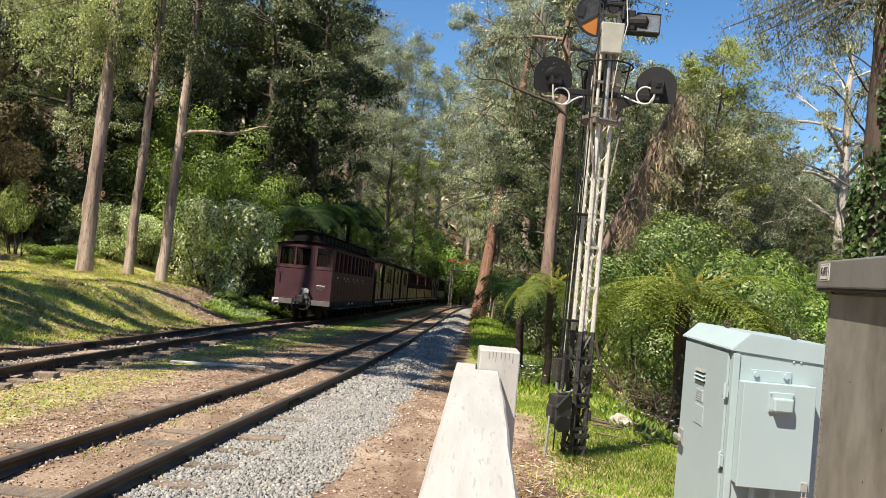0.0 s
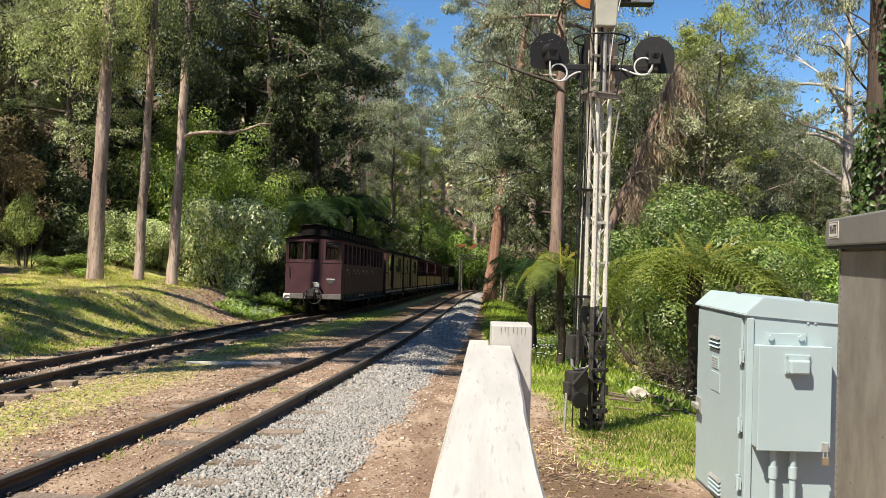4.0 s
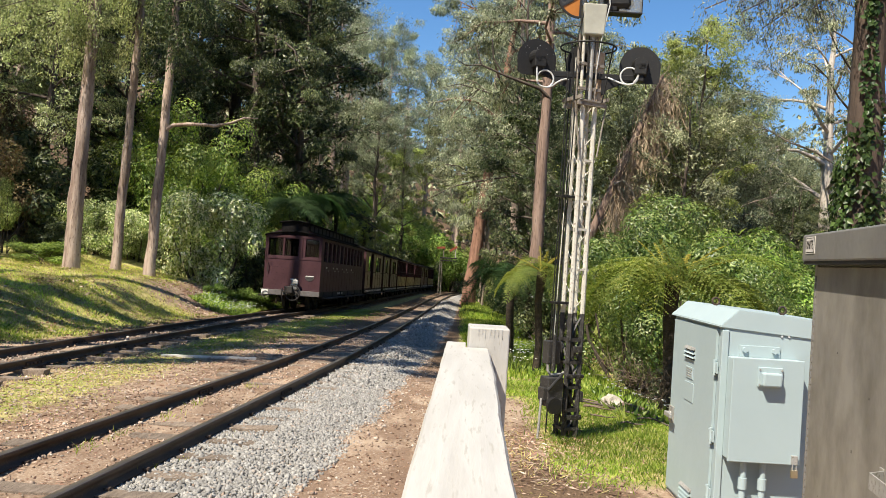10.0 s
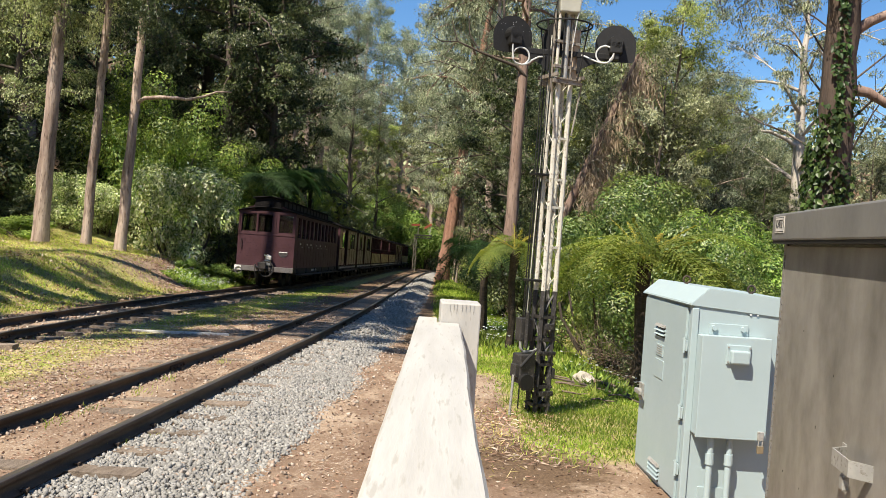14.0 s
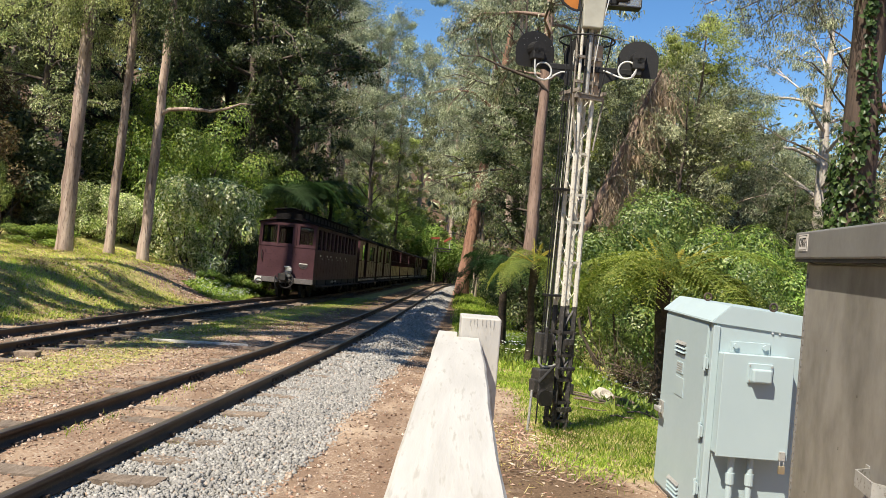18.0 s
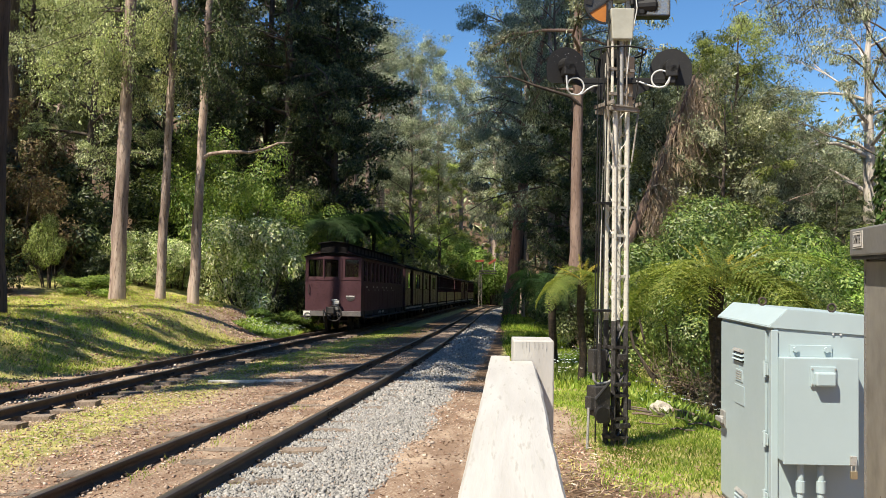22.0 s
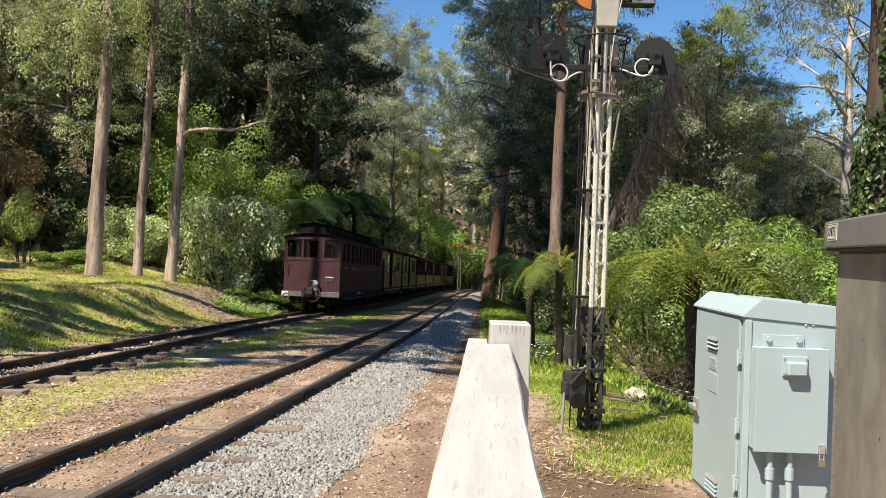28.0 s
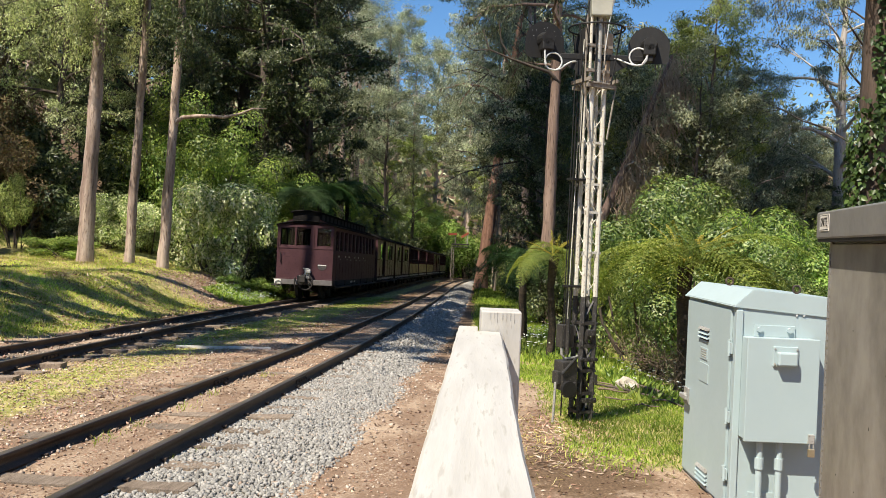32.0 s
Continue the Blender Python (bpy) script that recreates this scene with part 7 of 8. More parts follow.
# ---- shrubs ----
def shrub_variant(name, seed, lobes, n_leaf, leaf, leafmat, label, spread=(1.0, 1.0), height=1.0, droop=0.1, stems=9, lobe=(0.15, 0.36)):
    """A shrub of leafy lobes on bare stems; about a metre in radius at scale one."""
    r = np.random.default_rng(seed)
    t = empty(name, Matrix.Identity(4), label, "shrub")
    C, R = [], []
    for k in range(lobes):
        a = r.uniform(0, 2 * math.pi)
        q = r.uniform(0, 0.85) ** 0.6
        C.append((spread[0] * q * math.cos(a), spread[1] * q * math.sin(a), height * r.uniform(0.25, 1.75) * (1 - 0.35 * q)))
        R.append(r.uniform(*lobe))
    C, R = np.array(C), np.array(R)
    pieces = []
    for k in range(stems):
        c = C[k % lobes]
        b = np.array([r.normal(0, 0.12), r.normal(0, 0.12), -0.3])
        pieces.append(tube_np([b, (b + c) / 2 + r.normal(0, 0.1, 3), c], [0.035, 0.025, 0.01], 5))
    link_mesh("woody_base", mesh_np("woody_base", *join_np(pieces)), M["bark_dark"], t, "", True)["kind"] = "stuff"
    idx = r.choice(lobes, n_leaf, p=R ** 2 / (R ** 2).sum())
    d = in_ball(r, n_leaf)
    d /= np.linalg.norm(d, axis=1)[:, None]
    rad = R[idx, None] * np.where(r.random((n_leaf, 1)) < 0.85, r.uniform(0.82, 1.08, (n_leaf, 1)), r.uniform(0.4, 1.35, (n_leaf, 1)))
    P = C[idx] + d * rad * np.array([1, 1, 0.85])
    P[:, 2] = np.maximum(P[:, 2], -0.05)
    way = d * 0.5 + r.normal(0, 0.7, (n_leaf, 3)) + np.array([0, 0, -droop])
    face = d * 1.3 + r.normal(0, 0.35, (n_leaf, 3)) + np.array([-0.25, -0.3, 0.6])
    link_mesh("foliage", mesh_np("foliage", *leaves_np(r, P, way, *leaf, 0.15, face)), M[leafmat], t)
    return t


S1 = shrub_variant("rhododendron", 60, 44, 13000, (0.078, 0.032), "rhodo", "pale glossy flowering shrub on the bank", lobe=(0.17, 0.33))
S2 = shrub_variant("shrub", 61, 26, 4500, (0.11, 0.054), "bright", "bright green leafy shrub on the bank")
S7 = shrub_variant("maple_shrub", 68, 34, 13000, (0.050, 0.030), "maple", "fresh green leafy shrub in the forest edge", (1.05, 1.05), 1.35)
S3 = shrub_variant("shrub", 62, 26, 4500, (0.11, 0.050), "shrub", "dense mid-green shrub on the slope")
# dark leaf colour, also used to paint in shade behind train and bank
S4 = shrub_variant("shrub", 63, 24, 4000, (0.11, 0.046), "dark", "dark green shrub, its leaf colour partly standing in for shade")
S5 = shrub_variant("shrub", 64, 22, 7000, (0.085, 0.026), "euc_yellow", "yellowish feathery shrub by the trees")
S2n = shrub_variant("shrub", 65, 24, 15000, (0.056, 0.027), "maple", "fresh green broadleaf shrub on the slope", (1.05, 1.05), 1.45, lobe=(0.16, 0.34))
S3n = shrub_variant("shrub", 66, 24, 15000, (0.056, 0.026), "shrub", "dense mid-green shrub on the slope", (1.05, 1.05), 1.45, lobe=(0.16, 0.34))
put(S1, -8.15, 30.4, 1.75, 20, 2.15, -0.15)
put(S4, -6.9, 31.8, 1.2, 120, 1.35, -0.2)
put(S2, -6.7, 29.6, 0.55, 15, 0.40)
put(S2, -7.3, 28.6, 0.40, 75, 0.30)
put(S2, -6.3, 30.8, 0.5, 195, 0.40)
put(S1, -12.8, 32.0, 1.25, 220, 1.25)
put(S1, -11.7, 33.0, 1.1, 310, 1.2)
S6 = shrub_variant("shrub", 67, 24, 6000, (0.08, 0.03), "brown_leaf", "tall dry brown shrub behind the bank", (1, 1), 1.3)
put(S6, -15.6, 29.5, 1.7, 0, 2.0)
put(S6, -17.6, 31.5, 2.0, 100, 2.4)
put(S6, 7.6, 33.6, 1.5, 60, 2.0)
put(S6, 9.4, 35.0, 1.6, 200, 2.2)
put(S5, -14.3, 28.0, 0.75, 20, 1.35)
put(S4, -15.0, 26.4, 1.1, 10, 1.3)
put(S4, -16.6, 24.6, 1.3, 80, 1.6)
put(S4, -14.0, 23.8, 0.5, 170, 0.6)
put(S2, -12.7, 27.9, 1.0, 45, 0.42)
put(S4, -13.2, 29.5, 0.9, 60, 0.7)
put(S7, -10.4, 35.2, 2.1, 33, 2.9)
put(S7, -12.6, 36.4, 2.3, 123, 3.0)
put(S4, 8.3, 15.0, 1.2, 40, 2.3)
put(S4, -16.9, 28.8, 1.5, 20, 2.4)
left = [(S7, -10.8, 36.2, 2.2, 0), (S7, -7.7, 36.0, 1.8, 90), (S7, -9.3, 37.6, 2.5, 130), (S7, -6.6, 38.4, 1.9, 130), (S4, -15.5, 33, 1.6, 30), (S4, -17.5, 31, 1.7, 70), (S4, -14, 36, 1.8, 140), (S7, -9.6, 35.4, 1.5, 10), (S7, -12.5, 38, 2.3, 60),
        (S7, -9.2, 33.2, 1.0, 200), (S4, -6.6, 34.5, 0.9, 160), (S4, -6.6, 39, 1.5, 190), (S4, -6.8, 43, 1.6, 220), (S2, -7.8, 41.5, 2.0, 250), (S4, -6.2, 47, 1.6, 280), (S4, -6.6, 52, 1.9, 300), (S4, -5.6, 56, 1.8, 20),
        (S4, -6.0, 62, 2.2, 40), (S4, -5.4, 68, 2.0, 70), (S4, -5.2, 75, 2.2, 90), (S4, -3.8, 84, 2.2, 130), (S3, -20, 35, 2.2, 10), (S4, -22, 30, 2.2, 40), (S4, -18.5, 26, 1.8, 100), (S3, -25, 40, 2.6, 150),
        (S2, -14.5, 45, 3.0, 66), (S2, -12.0, 52, 3.2, 166), (S3, -20, 55, 3.4, 200)]
# more dark-leaved shrubs, added to darken the woods behind the trunks
left += [(S4, -14.6, 31.6, 1.7, 15), (S4, -16.2, 32.6, 2.0, 85), (S4, -19.2, 29.6, 2.0, 155), (S4, -13.6, 34.6, 1.9, 225), (S4, -17.4, 28.4, 1.5, 5)]
for v, x, y, s, a in left:
    put(v, x, y, s, a, s * 1.15)
midb = [(S4, 0.3, 105, 1.8, 0), (S4, 4.2, 98, 1.8, 100), (S2, -2.8, 104, 3.4, 150), (S2, 2.5, 108, 3.4, 200), (S2, 6.0, 106, 3.0, 250), (S2, -0.5, 112, 4.0, 300), (S3, 8, 98, 3.0, 30), (S3, 10, 90, 3.0, 70),
        (S2, -5.5, 98, 3.2, 80), (S3, 5.2, 60, 1.9, 0), (S4, 6.4, 52, 1.9, 40), (S4, 4.8, 47, 1.6, 80), (S4, 4.4, 38, 1.5, 120), (S3, 5.6, 34, 1.5, 160), (S4, 3.6, 31, 1.2, 200), (S3, 7.2, 66, 2.4, 10), (S4, 4.6, 57, 1.6, 100),
        (S4, 3.4, 26, 1.1, 240), (S4, 2.9, 21.5, 0.85, 280)]
# green scrub of the far slope
rs = np.random.default_rng(75)
for k in range(120):
    x, y = rs.uniform(-19, 11), rs.uniform(76, 114)
    if x - float(main_x(y)) > 5 or float(side_x(y)) - x > 4:
        midb.append(((S2, S2, S3, S2, S7)[k % 5], x, y, rs.uniform(1.8, 3.2), rs.uniform(0, 360)))
for k in range(46):
    x, y = rs.uniform(-17, 4), rs.uniform(112, 136)
    if float(side_x(y)) - x > 4:
        midb.append(((S2, S7)[k % 2], x, y, rs.uniform(2.6, 4.0), rs.uniform(0, 360)))
for k in range(34):
    x, y = rs.uniform(-9, 5), rs.uniform(98, 126)
    if x - float(main_x(y)) > 4 or float(side_x(y)) - x > 3.5:
        midb.append(((S7, S2, S7)[k % 3], x, y, rs.uniform(2.8, 4.2), rs.uniform(0, 360)))
for v, x, y, s, a in midb:
    put(v, x, y, s, a, s * 1.1)
right = [(S3, 4.1, 17.0, 1.35, 0), (S3, 5.1, 18.0, 1.6, 50), (S2, 6.4, 18.6, 1.6, 100), (S3, 7.6, 19.6, 1.7, 150), (S2, 8.6, 21, 1.7, 200), (S3, 9.9, 22, 1.8, 250), (S3, 11.2, 23, 1.9, 300), (S2, 6.9, 15.8, 1.25, 30),
         (S3, 5.9, 15.2, 1.15, 70), (S2, 8.2, 17.2, 1.3, 110), (S3, 9.4, 18.5, 1.4, 160), (S3, 5.4, 21.5, 1.8, 210), (S3, 7.0, 23.5, 2.0, 260), (S2, 9.0, 25.5, 2.1, 310), (S3, 11.5, 27.5, 2.2, 20), (S3, 13.5, 29, 2.3, 60),
         (S3, 8.0, 30, 2.2, 100), (S2, 10.5, 33, 2.4, 140), (S3, 13.5, 35, 2.5, 180), (S3, 16.5, 36, 1.6, 220), (S3, 19, 38, 1.7, 260), (S3, 12.8, 25, 1.9, 10), (S3, 15, 27, 2.1, 90), (S4, 4.6, 14.0, 0.9, 40), (S3, 5.2, 13.0, 0.95, 140),
         (S3, 4.4, 12.6, 0.8, 20), (S2, 4.0, 11.6, 0.6, 77), (S3, 10.0, 15.5, 1.4, 222), (S3, 11.5, 18, 1.6, 262), (S5, 9.8, 14.2, 1.1, 70), (S3, 9.0, 12.6, 1.2, 300), (S5, 10.6, 16.8, 1.5, 10), (S3, 22, 42, 2.8, 50), (S3, 26, 40, 2.8, 120)]
for v, x, y, s, a in right:
    v = {S2: S2n, S3: S3n}.get(v, v) if y < 24 else v
    put(v, x, y, s, a, s * (1.1 if y < 24 else 1.4))

# dead twigs under the shrubs of the right slope
r = np.random.default_rng(70)
pieces = []
for k in range(500):
    x, y = r.uniform(2.9, 5.6), r.uniform(10.6, 14.5)
    p = np.array([x, y, gz(x, y) + r.uniform(0, 0.5)])
    q = [p]
    d = np.array([r.normal(0, 0.5), r.normal(0, 0.4), r.uniform(-0.2, 0.8)])
    for s in range(4):
        q.append(q[-1] + d * r.uniform(0.1, 0.22))
        d = d + r.normal(0, 0.3, 3)
    pieces.append(tube_np(q, [0.005, 0.0045, 0.004, 0.003, 0.0015], 4))
tagged(link_mesh("dead_twigs", mesh_np("dead_twigs", *join_np(pieces)), M["log"], None, "", True), "tangle of dry brown twigs under the shrubs", "twigs", "", "stuff")


# ---- tree ferns ----
def frond_mesh(seed, length, rise, sag, width, leafmat, pairs=40, closed=1.0, thick=0.014, pin=0.032):
    """One arching frond with rows of leaflets, each leaflet toothed by small pinnules."""
    r = np.random.default_rng(seed)
    s = np.linspace(0, 1, 14)
    ax = np.stack([length * s * (1 - 0.12 * s * sag), 0.06 * length * np.sin(s * 2.2 + seed), length * (rise * s - sag * s ** 2)], 1)
    stem = tube_np(ax, np.linspace(thick, 0.003, 14), 5)
    Vs, n0 = [], 0
    u = np.linspace(0.14, 0.985, pairs)
    env = np.sin(np.pi * np.clip(0.12 + 0.86 * u, 0, 1)) ** 0.75
    P, way, L = [], [], []
    for i, ui in enumerate(u):
        c = np.array([np.interp(ui, s, ax[:, k]) for k in range(3)])
        tan = np.array([np.interp(min(1, ui + 0.03), s, ax[:, k]) for k in range(3)]) - c
        tan /= np.linalg.norm(tan) + 1e-9
        for sd in (-1, 1):
            side = np.cross(tan, [0, 0, 1.0])
            side /= np.linalg.norm(side) + 1e-9
            d = sd * side * closed + tan * 0.45 + np.array([0, 0, -0.14 + r.normal(0, 0.12)])
            d /= np.linalg.norm(d)
            ln = width * env[i] * r.uniform(0.75, 1.15)
            m = max(4, int(ln / 0.025))
            for k in range(m):
                f = (k + 0.6) / m
                pc = c + d * ln * f + np.array([0, 0, -0.10 * ln * f * f])
                cross = np.cross(d, [0, 0, 1.0])
                cross /= np.linalg.norm(cross) + 1e-9
                for s2 in (-1, 1):
                    P.append(pc)
                    way.append(s2 * cross * 0.9 + d * 0.55)
                    L.append(pin * (1 - 0.6 * f) + 0.010)
    P, way, L = np.array(P), np.array(way), np.array(L)[:, None]
    way = way + r.normal(0, 0.34, way.shape)
    way /= np.linalg.norm(way, axis=1)[:, None]
    nrm = np.array([0, 0, 1.0])
    sidev = np.cross(way, nrm)
    sidev /= np.linalg.norm(sidev, axis=1)[:, None] + 1e-9
    V = np.stack([P - sidev * L * 0.42, P + sidev * L * 0.42, P + way * L + np.array([0, 0, -0.2]) * L], 1).reshape(-1, 3)
    F = np.arange(len(V)).reshape(-1, 3)
    tri = np.concatenate([np.stack([stem[1][:, 0], stem[1][:, 1], stem[1][:, 2]], 1), np.stack([stem[1][:, 0], stem[1][:, 2], stem[1][:, 3]], 1)])
    me = mesh_np("frond", *join_np([(stem[0], tri), (V, F)]))
    me.materials.append(M[leafmat])
    return me


FRONDS = {k: [frond_mesh(80 + i, 1.75, 0.74, 0.80 + 0.22 * i, 0.42, k, 30) for i in range(3)] for k in ("fern", "fern_shaded")}
YOUNG = [frond_mesh(90 + i, 0.72, 1.35, 0.40 + 0.3 * i, 0.08, "fern_new", 20, 0.8, 0.014, 0.028) for i in range(2)]


def tree_fern(x, y, top, size, kind, seed, label, fronds=22, young=0, base=None):
    r = np.random.default_rng(seed)
    g = gz(x, y) if base is None else base
    t = empty("tree_fern", pose(x, y, g), label, "tree fern")
    h = top - g
    V, F = tube_np([(0, 0, -0.4), (0.03, 0, h * 0.3), (-0.02, 0.02, h * 0.7), (0, 0, h)], np.array([0.12, 0.095, 0.09, 0.11]) * min(1.0, 0.35 + 0.6 * size), 11)
    V = V + r.normal(0, 0.012, V.shape)
    link_mesh("trunk", mesh_np("trunk", V, F), M["bark_fern"], t, "dark fibrous trunk", True)
    for k in range(fronds):
        f = new("frond", FRONDS[kind][k % 3])
        f.parent = t
        s = size * r.uniform(0.8, 1.12)
        f.matrix_basis = Matrix.Translation((0, 0, h - 0.02)) @ Euler((r.normal(0, 0.42), r.uniform(-0.2, 0.40), k * 2.399 + r.normal(0, 0.15))).to_matrix().to_4x4() @ Matrix.Diagonal((s, s, s, 1))
    for k in range(young):
        f = new("young_frond", YOUNG[k % 2])
        f.parent = t
        s = size * r.uniform(0.7, 1.0)
        f.matrix_basis = Matrix.Translation((0, 0, h)) @ Euler((r.normal(0, 0.2), r.uniform(-0.2, 0.35), k * 2.0 + r.normal(0, 0.4))).to_matrix().to_4x4() @ Matrix.Diagonal((s, s, s, 1))


tree_fern(3.25, 11.6, 1.12, 1.0, "fern", 1, "broad green tree fern with upright yellow young fronds", 19, 10)
tree_fern(1.80, 14.4, 1.12, 0.62, "fern", 2, "small green tree fern on the bank", 16, 8)
tree_fern(1.55, 17.0, 0.98, 0.66, "fern_shaded", 3, "tree fern beside the track, its colour darkened for shade", 20)
tree_fern(2.6, 23.0, 0.8, 0.8, "fern_shaded", 9, "tree fern beside the track, its colour darkened for shade", 20)
tree_fern(-6.3, 36.4, 3.1, 1.15, "fern_shaded", 4, "tall tree fern behind the train, its colour darkened for shade", 22)
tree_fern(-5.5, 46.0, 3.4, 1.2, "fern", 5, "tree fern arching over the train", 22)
tree_fern(-5.6, 41.5, 3.6, 1.3, "fern_shaded", 6, "tall tree fern behind the train, its colour darkened for shade", 22)
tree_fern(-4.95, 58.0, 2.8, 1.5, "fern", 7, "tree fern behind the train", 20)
tree_fern(-5.9, 38.8, 3.3, 1.25, "fern_shaded", 8, "tall tree fern behind the train, its colour darkened for shade", 20)

# ---- trees that close the place beside and behind the path, and shade the bank ----
B1 = tree_variant("gum_tree", 100, 21, 0.3, 11.0, 3.4, 3000, (0.40, 0.16), "euc", "bark_dark", "tall gum tree beside the railway", 20, 0.7, 1.1, 0.4)
B0 = tree_variant("gum_tree", 102, 17, 0.22, 9.5, 2.7, 8500, (0.20, 0.085), "euc", "bark_dark", "slender gum tree beside the siding", 16, 0.8, 0.8, 0.2)
for x, y, s, a in ((-9.6, 11.4, 1.5, 0), (-7.9, 8.6, 1.05, 200), (-9.9, 17.2, 1.65, 250), (-10.2, 16.6, 1.1, 20), (-9.6, 15.8, 1.5, 80), (-11.0, 13.2, 1.65, 140), (-12.0, 20.5, 2.2, 280), (-13.0, 11.5, 1.0, 110), (-10.3, 9.4, 1.3, 310)):
    put(B0, x, y, 1.05, a, s)
for x, y, s, a in ((-24.0, 22.6, 1.1, 230), (-25.4, 26.0, 1.1, 60)):
    put(B0, x, y, 1.35, a, s)
for x, y, s, a in ((-18, -6, 1.0, 300), (-34, 12, 1.1, 20),
                   (-22, -16, 1.0, 45), (-30, -2, 1.0, 145), (16, -8, 1.0, 95), (24, 6, 0.9, 165), (30, 18, 1.0, 205),
                   (8, -22, 1.0, 15), (-3, -30, 1.0, 255), (-12, -27, 1.0, 5), (26, -2, 1.0, 35), (-26, 36, 1.0, 105), (-34, 30, 1.1, 155), (-30, 46, 1.1, 225), (36, 34, 1.0, 30)):
    put(B1, x, y, s, a)
# broad old trunk at the edge of the bank
put(tree_variant("gum_tree", 101, 22, 0.48, 14, 2.5, 2500, (0.22, 0.07), "euc", "bark_dark", "broad dark-barked old gum tree", 18, 0.8, 1.0, 0.12, 0.3), -18.1, 32.0)


# ---- far woods ----
r = np.random.default_rng(120)
n = 75000
ang = r.uniform(0, 2 * math.pi, n)
dist = r.uniform(118, 215, n)
x = 4 + dist * np.sin(ang)
y = 10 + dist * np.cos(ang)
keep = ~((np.abs(x - main_x(np.clip(y, -60, 199))) < 10) & (y < 130))
x, y = x[keep], y[keep]
top = 13 + 7 * wav(x, y, 0.16) + 4 * wav(x, y, 0.5, 1.0)
z = ground_z(x, y) + r.uniform(0.05, 1, len(x)) ** 0.7 * np.maximum(3, top)
way = r.normal(0, 0.6, (len(x), 3)) + np.array([0, 0, -0.3])
tagged(link_mesh("far_woods", mesh_np("far_woods", *leaves_np(r, np.stack([x, y, z], 1), way, 1.5, 0.7)), M["euc"]), "distant wooded hillside of gum trees", "forest", "", "stuff")


# ---- grass, flowers and litter ----
def scatter(r, n, x0, x1, y0, y1, chance):
    x, y = r.uniform(x0, x1, n), r.uniform(y0, y1, n)
    k = r.random(n) < chance(x, y)
    return x[k], y[k]


def blades(r, x, y, length, width, lean=0.35):
    P = np.stack([x, y, ground_z(x, y) - 0.01], 1)
    way = np.stack([r.normal(0, lean, len(x)), r.normal(0, lean, len(x)), np.ones(len(x))], 1)
    return leaves_np(r, P, way, length, width, 0.1)


r = np.random.default_rng(130)
pieces = []
x, y = scatter(r, 60000, -14, -6.3, 9, 31, lambda x, y: cover_of(x, y)[0] * (0.45 + 0.55 * np.sign(wav(x, y, 2.3, 0.6))))
pieces.append(blades(r, x, y, 0.08, 0.012))
lawn = []
x, y = scatter(r, 130000, 0.3, 4.6, 5.6, 13, lambda x, y: cover_of(x, y)[0] ** 2 * (0.72 + 0.28 * wav(x, y, 6.7)) * 0.95)
lawn.append(blades(r, x, y, 0.062, 0.009, 0.55))
x, y = scatter(r, 16000, 0.8, 3.6, 13, 34, lambda x, y: cover_of(x, y)[0])
lawn.append(blades(r, x, y, 0.14, 0.02))
x, y = scatter(r, 30000, -4.4, -1.2, 15, 36, lambda x, y: cover_of(x, y)[0] * 1.2)
lawn.append(blades(r, x, y, 0.06, 0.014, 0.8))
x, y = scatter(r, 26000, 0.9, 4.2, 34, 66, lambda x, y: cover_of(x, y)[0])
lawn.append(blades(r, x, y, 0.22, 0.05, 0.6))
tagged(link_mesh("short_grass", mesh_np("short_grass", *join_np(lawn)), M["lawn"]), "short fresh green grass round the signal", "grass", "", "stuff")
x, y = scatter(r, 46000, -5.3, -3.0, 6, 24, lambda x, y: cover_of(x, y)[0] ** 2 * 1.2)
pieces.append(blades(r, x, y, 0.036, 0.007, 0.9))
# broad-leaved weeds low on the bank
tx, ty = scatter(r, 900, -10, -6.7, 10, 22, lambda x, y: cover_of(x, y)[0] * (wav(x, y, 0.9, 1.1) > -0.1))
weeds = blades(r, np.repeat(tx, 9) + r.normal(0, 0.05, len(tx) * 9), np.repeat(ty, 9) + r.normal(0, 0.05, len(tx) * 9), 0.085, 0.028, 1.1)
tagged(link_mesh("weeds", mesh_np("weeds", *weeds), M["shrub"]), "low broad-leaved green weeds on the bank", "weeds", "", "stuff")
# tufts on the bank
tx, ty = scatter(r, 2600, -14, -6.5, 9, 31, lambda x, y: cover_of(x, y)[0])
k = 22
tx, ty = np.repeat(tx, k) + r.normal(0, 0.07, len(tx) * k), np.repeat(ty, k) + r.normal(0, 0.09, len(ty) * k)
pieces.append(blades(r, tx, ty, 0.085, 0.010, 0.8))
for (cx, cy) in ((-2.52, 7.05), (-2.40, 8.0), (-2.35, 8.8), (-1.62, 7.4), (-1.72, 6.3), (-5.05, 11.6), (-5.0, 12.2), (-4.9, 10.4), (-5.1, 13.2), (-5.75, 10.9), (-1.9, 6.0), (-2.55, 6.5), (-2.2, 10.5)):
    k = 22
    pieces.append(blades(r, cx + r.normal(0, 0.05, k), cy + r.normal(0, 0.12, k), 0.07, 0.007, 0.6))
tagged(link_mesh("grass", mesh_np("grass", *join_np(pieces)), M["grass"]), "fresh green grass on the banks", "grass", "", "stuff")
pieces = []
x, y = scatter(r, 60000, -14, -6.3, 9, 31, lambda x, y: cover_of(x, y)[0] * 0.8)
pieces.append(blades(r, x, y, 0.10, 0.012, 0.7))
x, y = scatter(r, 2600, 0.4, 2.9, 5.6, 9.6, lambda x, y: np.exp(-((x - 0.75) / 0.33) ** 2 - ((y - 7.4) / 1.4) ** 2))
pieces.append(blades(r, x, y, 0.10, 0.006, 1.8))
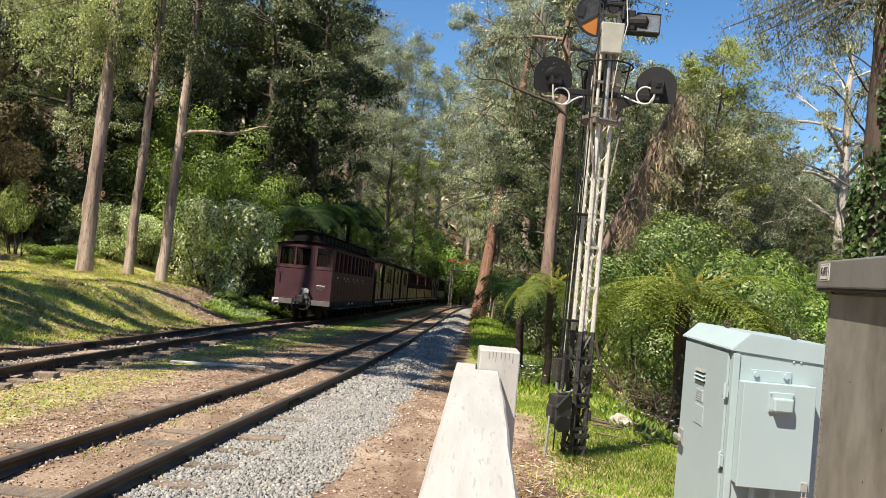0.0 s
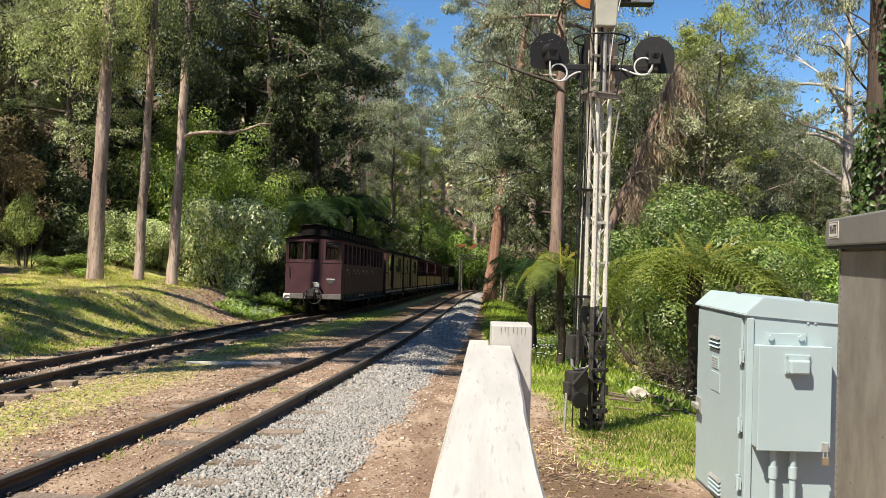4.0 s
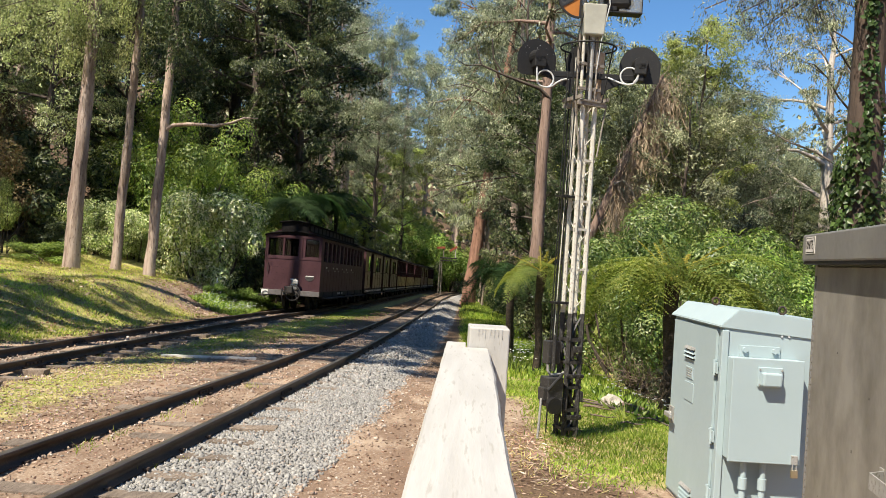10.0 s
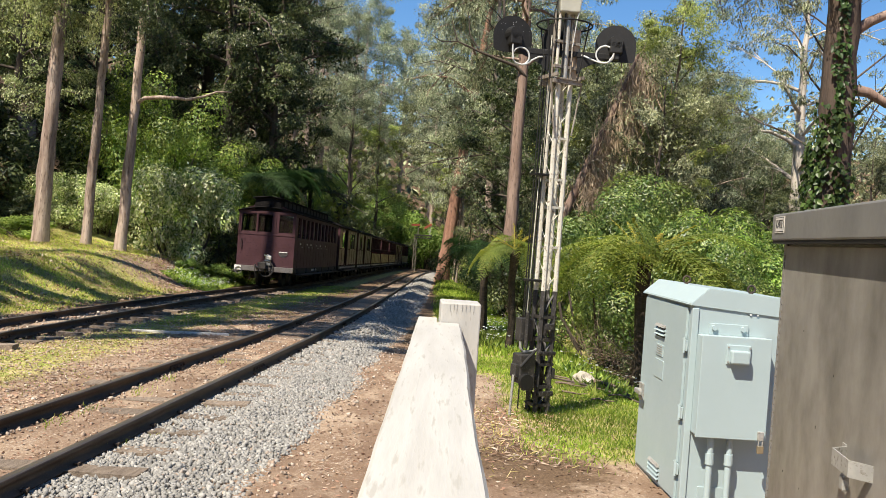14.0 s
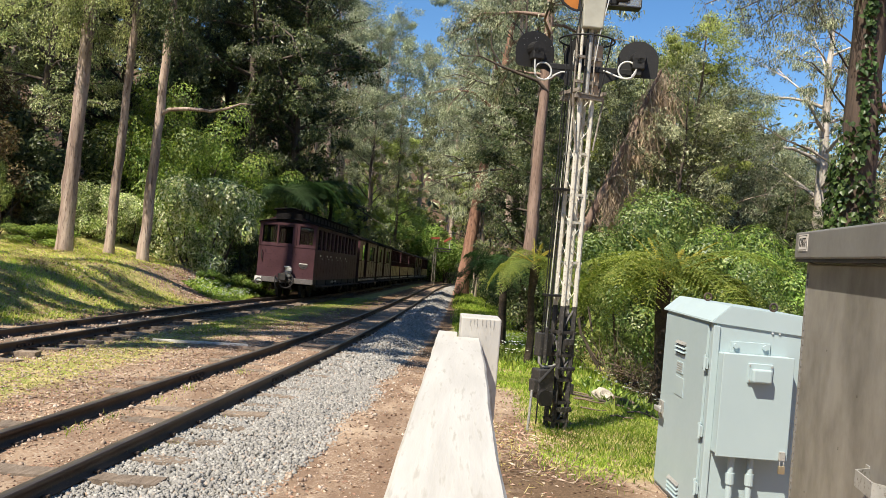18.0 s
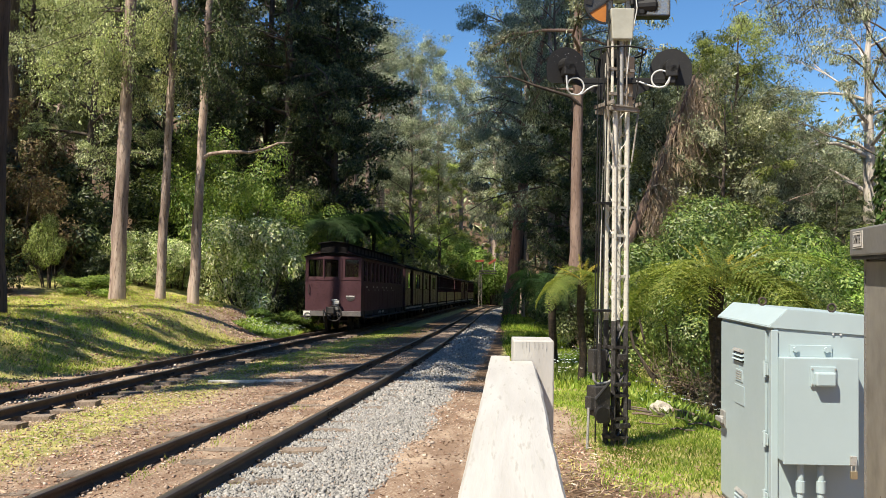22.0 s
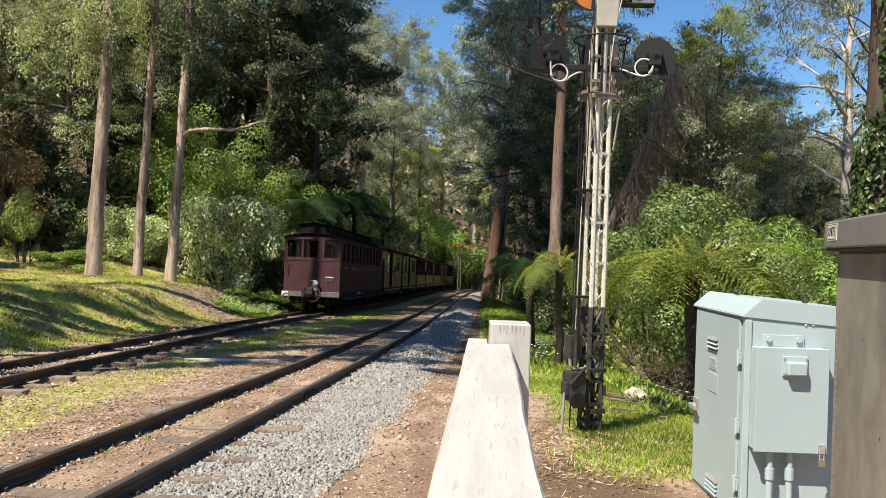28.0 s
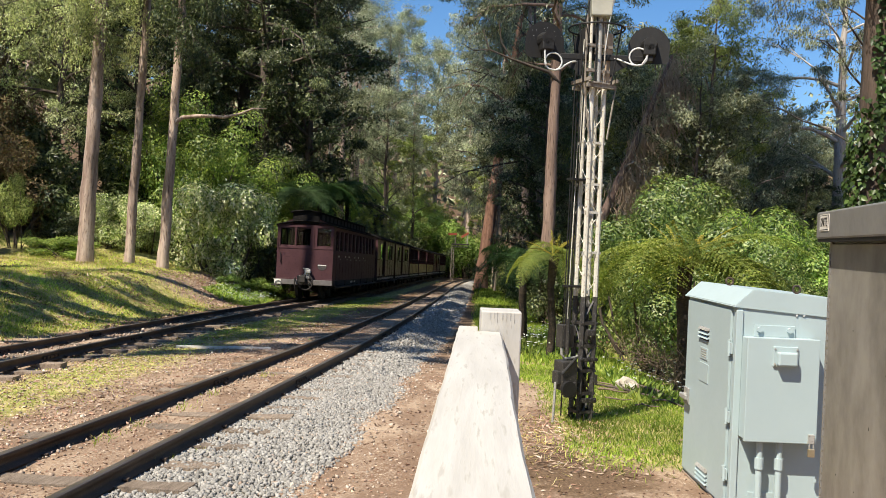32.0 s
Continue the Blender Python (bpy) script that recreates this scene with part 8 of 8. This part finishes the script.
x, y = scatter(r, 7000, -5.4, -2.8, 6, 20, lambda x, y: cover_of(x, y)[0])
pieces.append(blades(r, x, y, 0.06, 0.009, 1.2))
tagged(link_mesh("dry_grass", mesh_np("dry_grass", *join_np(pieces)), M["drygrass"]), "straw-coloured dry grass", "grass", "", "stuff")

# white bank flowers with green leaves
pieces, pl = [], []
for (x0, x1, y0, y1, n) in ((-7.5, -6.0, 26.3, 32, 420), (2.2, 4.2, 9.6, 12.5, 90), (1.4, 2.4, 14, 20, 150), (-7.2, -5.9, 32, 40, 150)):
    x, y = r.uniform(x0, x1, n), r.uniform(y0, y1, n)
    z = ground_z(x, y) + r.uniform(0.14, 0.30, n)
    for k in range(5):
        a = 2 * math.pi * k / 5
        P = np.stack([x, y, z], 1)
        pieces.append(leaves_np(r, P, np.stack([np.full(n, math.cos(a)), np.full(n, math.sin(a)), np.full(n, 0.3)], 1), 0.024, 0.017))
    m = n * 14
    xx, yy = r.uniform(x0, x1, m), r.uniform(y0, y1, m)
    pl.append(blades(r, xx, yy, 0.17, 0.045, 0.9))
tagged(link_mesh("white_flowers", mesh_np("white_flowers", *join_np(pieces)), M["flower"]), "small white wildflowers on the banks", "flowers", "", "stuff")
tagged(link_mesh("flower_leaves", mesh_np("flower_leaves", *join_np(pl)), M["maple"]), "low broad green leaves of the wildflowers", "plants", "", "stuff")
x, y = np.array([2.55, 2.7, 2.62, 2.78]), np.array([8.3, 8.35, 8.2, 8.45])
P = np.stack([x, y, ground_z(x, y) + 0.16], 1).repeat(6, 0)
tagged(link_mesh("yellow_flowers", mesh_np("yellow_flowers", *leaves_np(r, P, r.normal(0, 1, (len(P), 3)) + np.array([0, 0, 0.6]), 0.025, 0.018)), M["yellowflower"]), "a few small yellow flowers in the grass", "flowers", "", "stuff")

# fallen leaves and bark chips
pieces = []
x, y = scatter(r, 52000, -5.2, -1.6, 4.5, 24, lambda x, y: 0.62 + 0.35 * wav(x, y, 2.9))
P = np.stack([x, y, ground_z(x, y) + 0.006], 1)
pieces.append(leaves_np(r, P, np.stack([r.normal(0, 1, len(x)), r.normal(0, 1, len(x)), r.normal(0, 0.07, len(x))], 1), 0.026, 0.012, 0.1))
x, y = scatter(r, 9000, -1.0, 2.2, 4.5, 14, lambda x, y: smooth01((x - main_x(y) - 1.35) / 0.3) * 0.6)
P = np.stack([x, y, ground_z(x, y) + 0.005], 1)
pieces.append(leaves_np(r, P, np.stack([r.normal(0, 1, len(x)), r.normal(0, 1, len(x)), r.normal(0, 0.12, len(x))], 1), 0.035, 0.014))
x, y = scatter(r, 5000, 0.5, 2.6, 6.0, 9.5, lambda x, y: np.exp(-((x - 0.95) / 0.5) ** 2 - ((y - 7.2) / 1.3) ** 2))
P = np.stack([x, y, ground_z(x, y) + 0.01], 1)
pieces.append(leaves_np(r, P, np.stack([r.normal(0, 1, len(x)), r.normal(0, 1, len(x)), r.normal(0, 0.2, len(x))], 1), 0.07, 0.012))
x, y = scatter(r, 5000, -5.2, -2.6, 4.2, 20, lambda x, y: 0.8 + 0 * x)
P = np.stack([x, y, ground_z(x, y) + 0.012], 1)
pieces.append(leaves_np(r, P, np.stack([r.normal(0, 1, len(x)), r.normal(0, 1, len(x)), r.normal(0, 0.10, len(x))], 1), 0.058, 0.016, 0.1))
x, y = scatter(r, 14000, -13, -6.4, 9, 31, lambda x, y: 0.35 + 0.65 * (wav(x, y, 1.1, 2.2) > 0.1))
P = np.stack([x, y, ground_z(x, y) + 0.02], 1)
pieces.append(leaves_np(r, P, np.stack([r.normal(0, 1, len(x)), r.normal(0, 1, len(x)), r.normal(0, 0.3, len(x))], 1), 0.085, 0.034))
x, y = scatter(r, 6500, -10, -6.2, 22, 29, lambda x, y: smooth01((y - 24) / 3) * smooth01((2.8 - (side_x(y) - 1.35 - x)) / 1))
P = np.stack([x, y, ground_z(x, y) + 0.01], 1)
pieces.append(leaves_np(r, P, np.stack([r.normal(0, 1, len(x)), r.normal(0, 1, len(x)), r.normal(0, 0.2, len(x))], 1), 0.09, 0.03))
tagged(link_mesh("leaf_litter", mesh_np("leaf_litter", *join_np(pieces)), M["litter"]), "scattered dry brown leaves and bark chips", "leaves", "", "stuff")


# ---- the cloud whose shadow drifts over the woods ----
def passing_cloud():
    r = np.random.default_rng(140)
    n = 150
    a, q = r.uniform(0, 2 * math.pi, n), r.uniform(0, 1, n) ** 0.5
    P = np.stack([12 * q * np.cos(a), 20 * q * np.sin(a), r.uniform(0, 3, n)], 1)
    size = r.uniform(2.5, 5.0, (n, 1, 1)) * np.array([1.0, 1.0, 0.6])
    V = (P[:, None] + ICO_V[None] * size * r.uniform(0.85, 1.15, (n, len(ICO_V), 1))).reshape(-1, 3)
    F = (ICO_F[None] + (np.arange(n) * len(ICO_V))[:, None, None]).reshape(-1, 3)
    m, nt, p = base_mat("white cloud")
    nt.links.new(ramp(nt, noise_tex(nt, 0.3), [(0.3, (0.78, 0.78, 0.80)), (0.7, (0.90, 0.90, 0.90))]), p.inputs["Base Color"])
    p.inputs["Roughness"].default_value = 1.0
    thin, mx = nt.nodes.new("ShaderNodeBsdfTransparent"), nt.nodes.new("ShaderNodeMixShader")
    mx.inputs[0].default_value = 0.085
    nt.links.new(thin.outputs[0], mx.inputs[1])
    nt.links.new(p.outputs[0], mx.inputs[2])
    nt.links.new(mx.outputs[0], nt.nodes["Material Output"].inputs["Surface"])
    return tagged(link_mesh("cloud", mesh_np("cloud", V, F), m, None, "", True), "small ragged white cloud drifting before the sun", "cloud")


cloud = passing_cloud()


def motions():
    up = 260.0
    way = SUN_WAY / -SUN_WAY.z
    # where the middle of its shadow falls
    shadow = [(0, -60, 57), (12, -38, 57), (17, -22, 57), (19, -12, 57), (21, 3, 54), (24, 6, 53), (28, 8, 51), (32, 11, 51)]
    walk(cloud, [(t, pose(x - way.x * up, y - way.y * up, up)) for t, x, y in shadow])


motions()
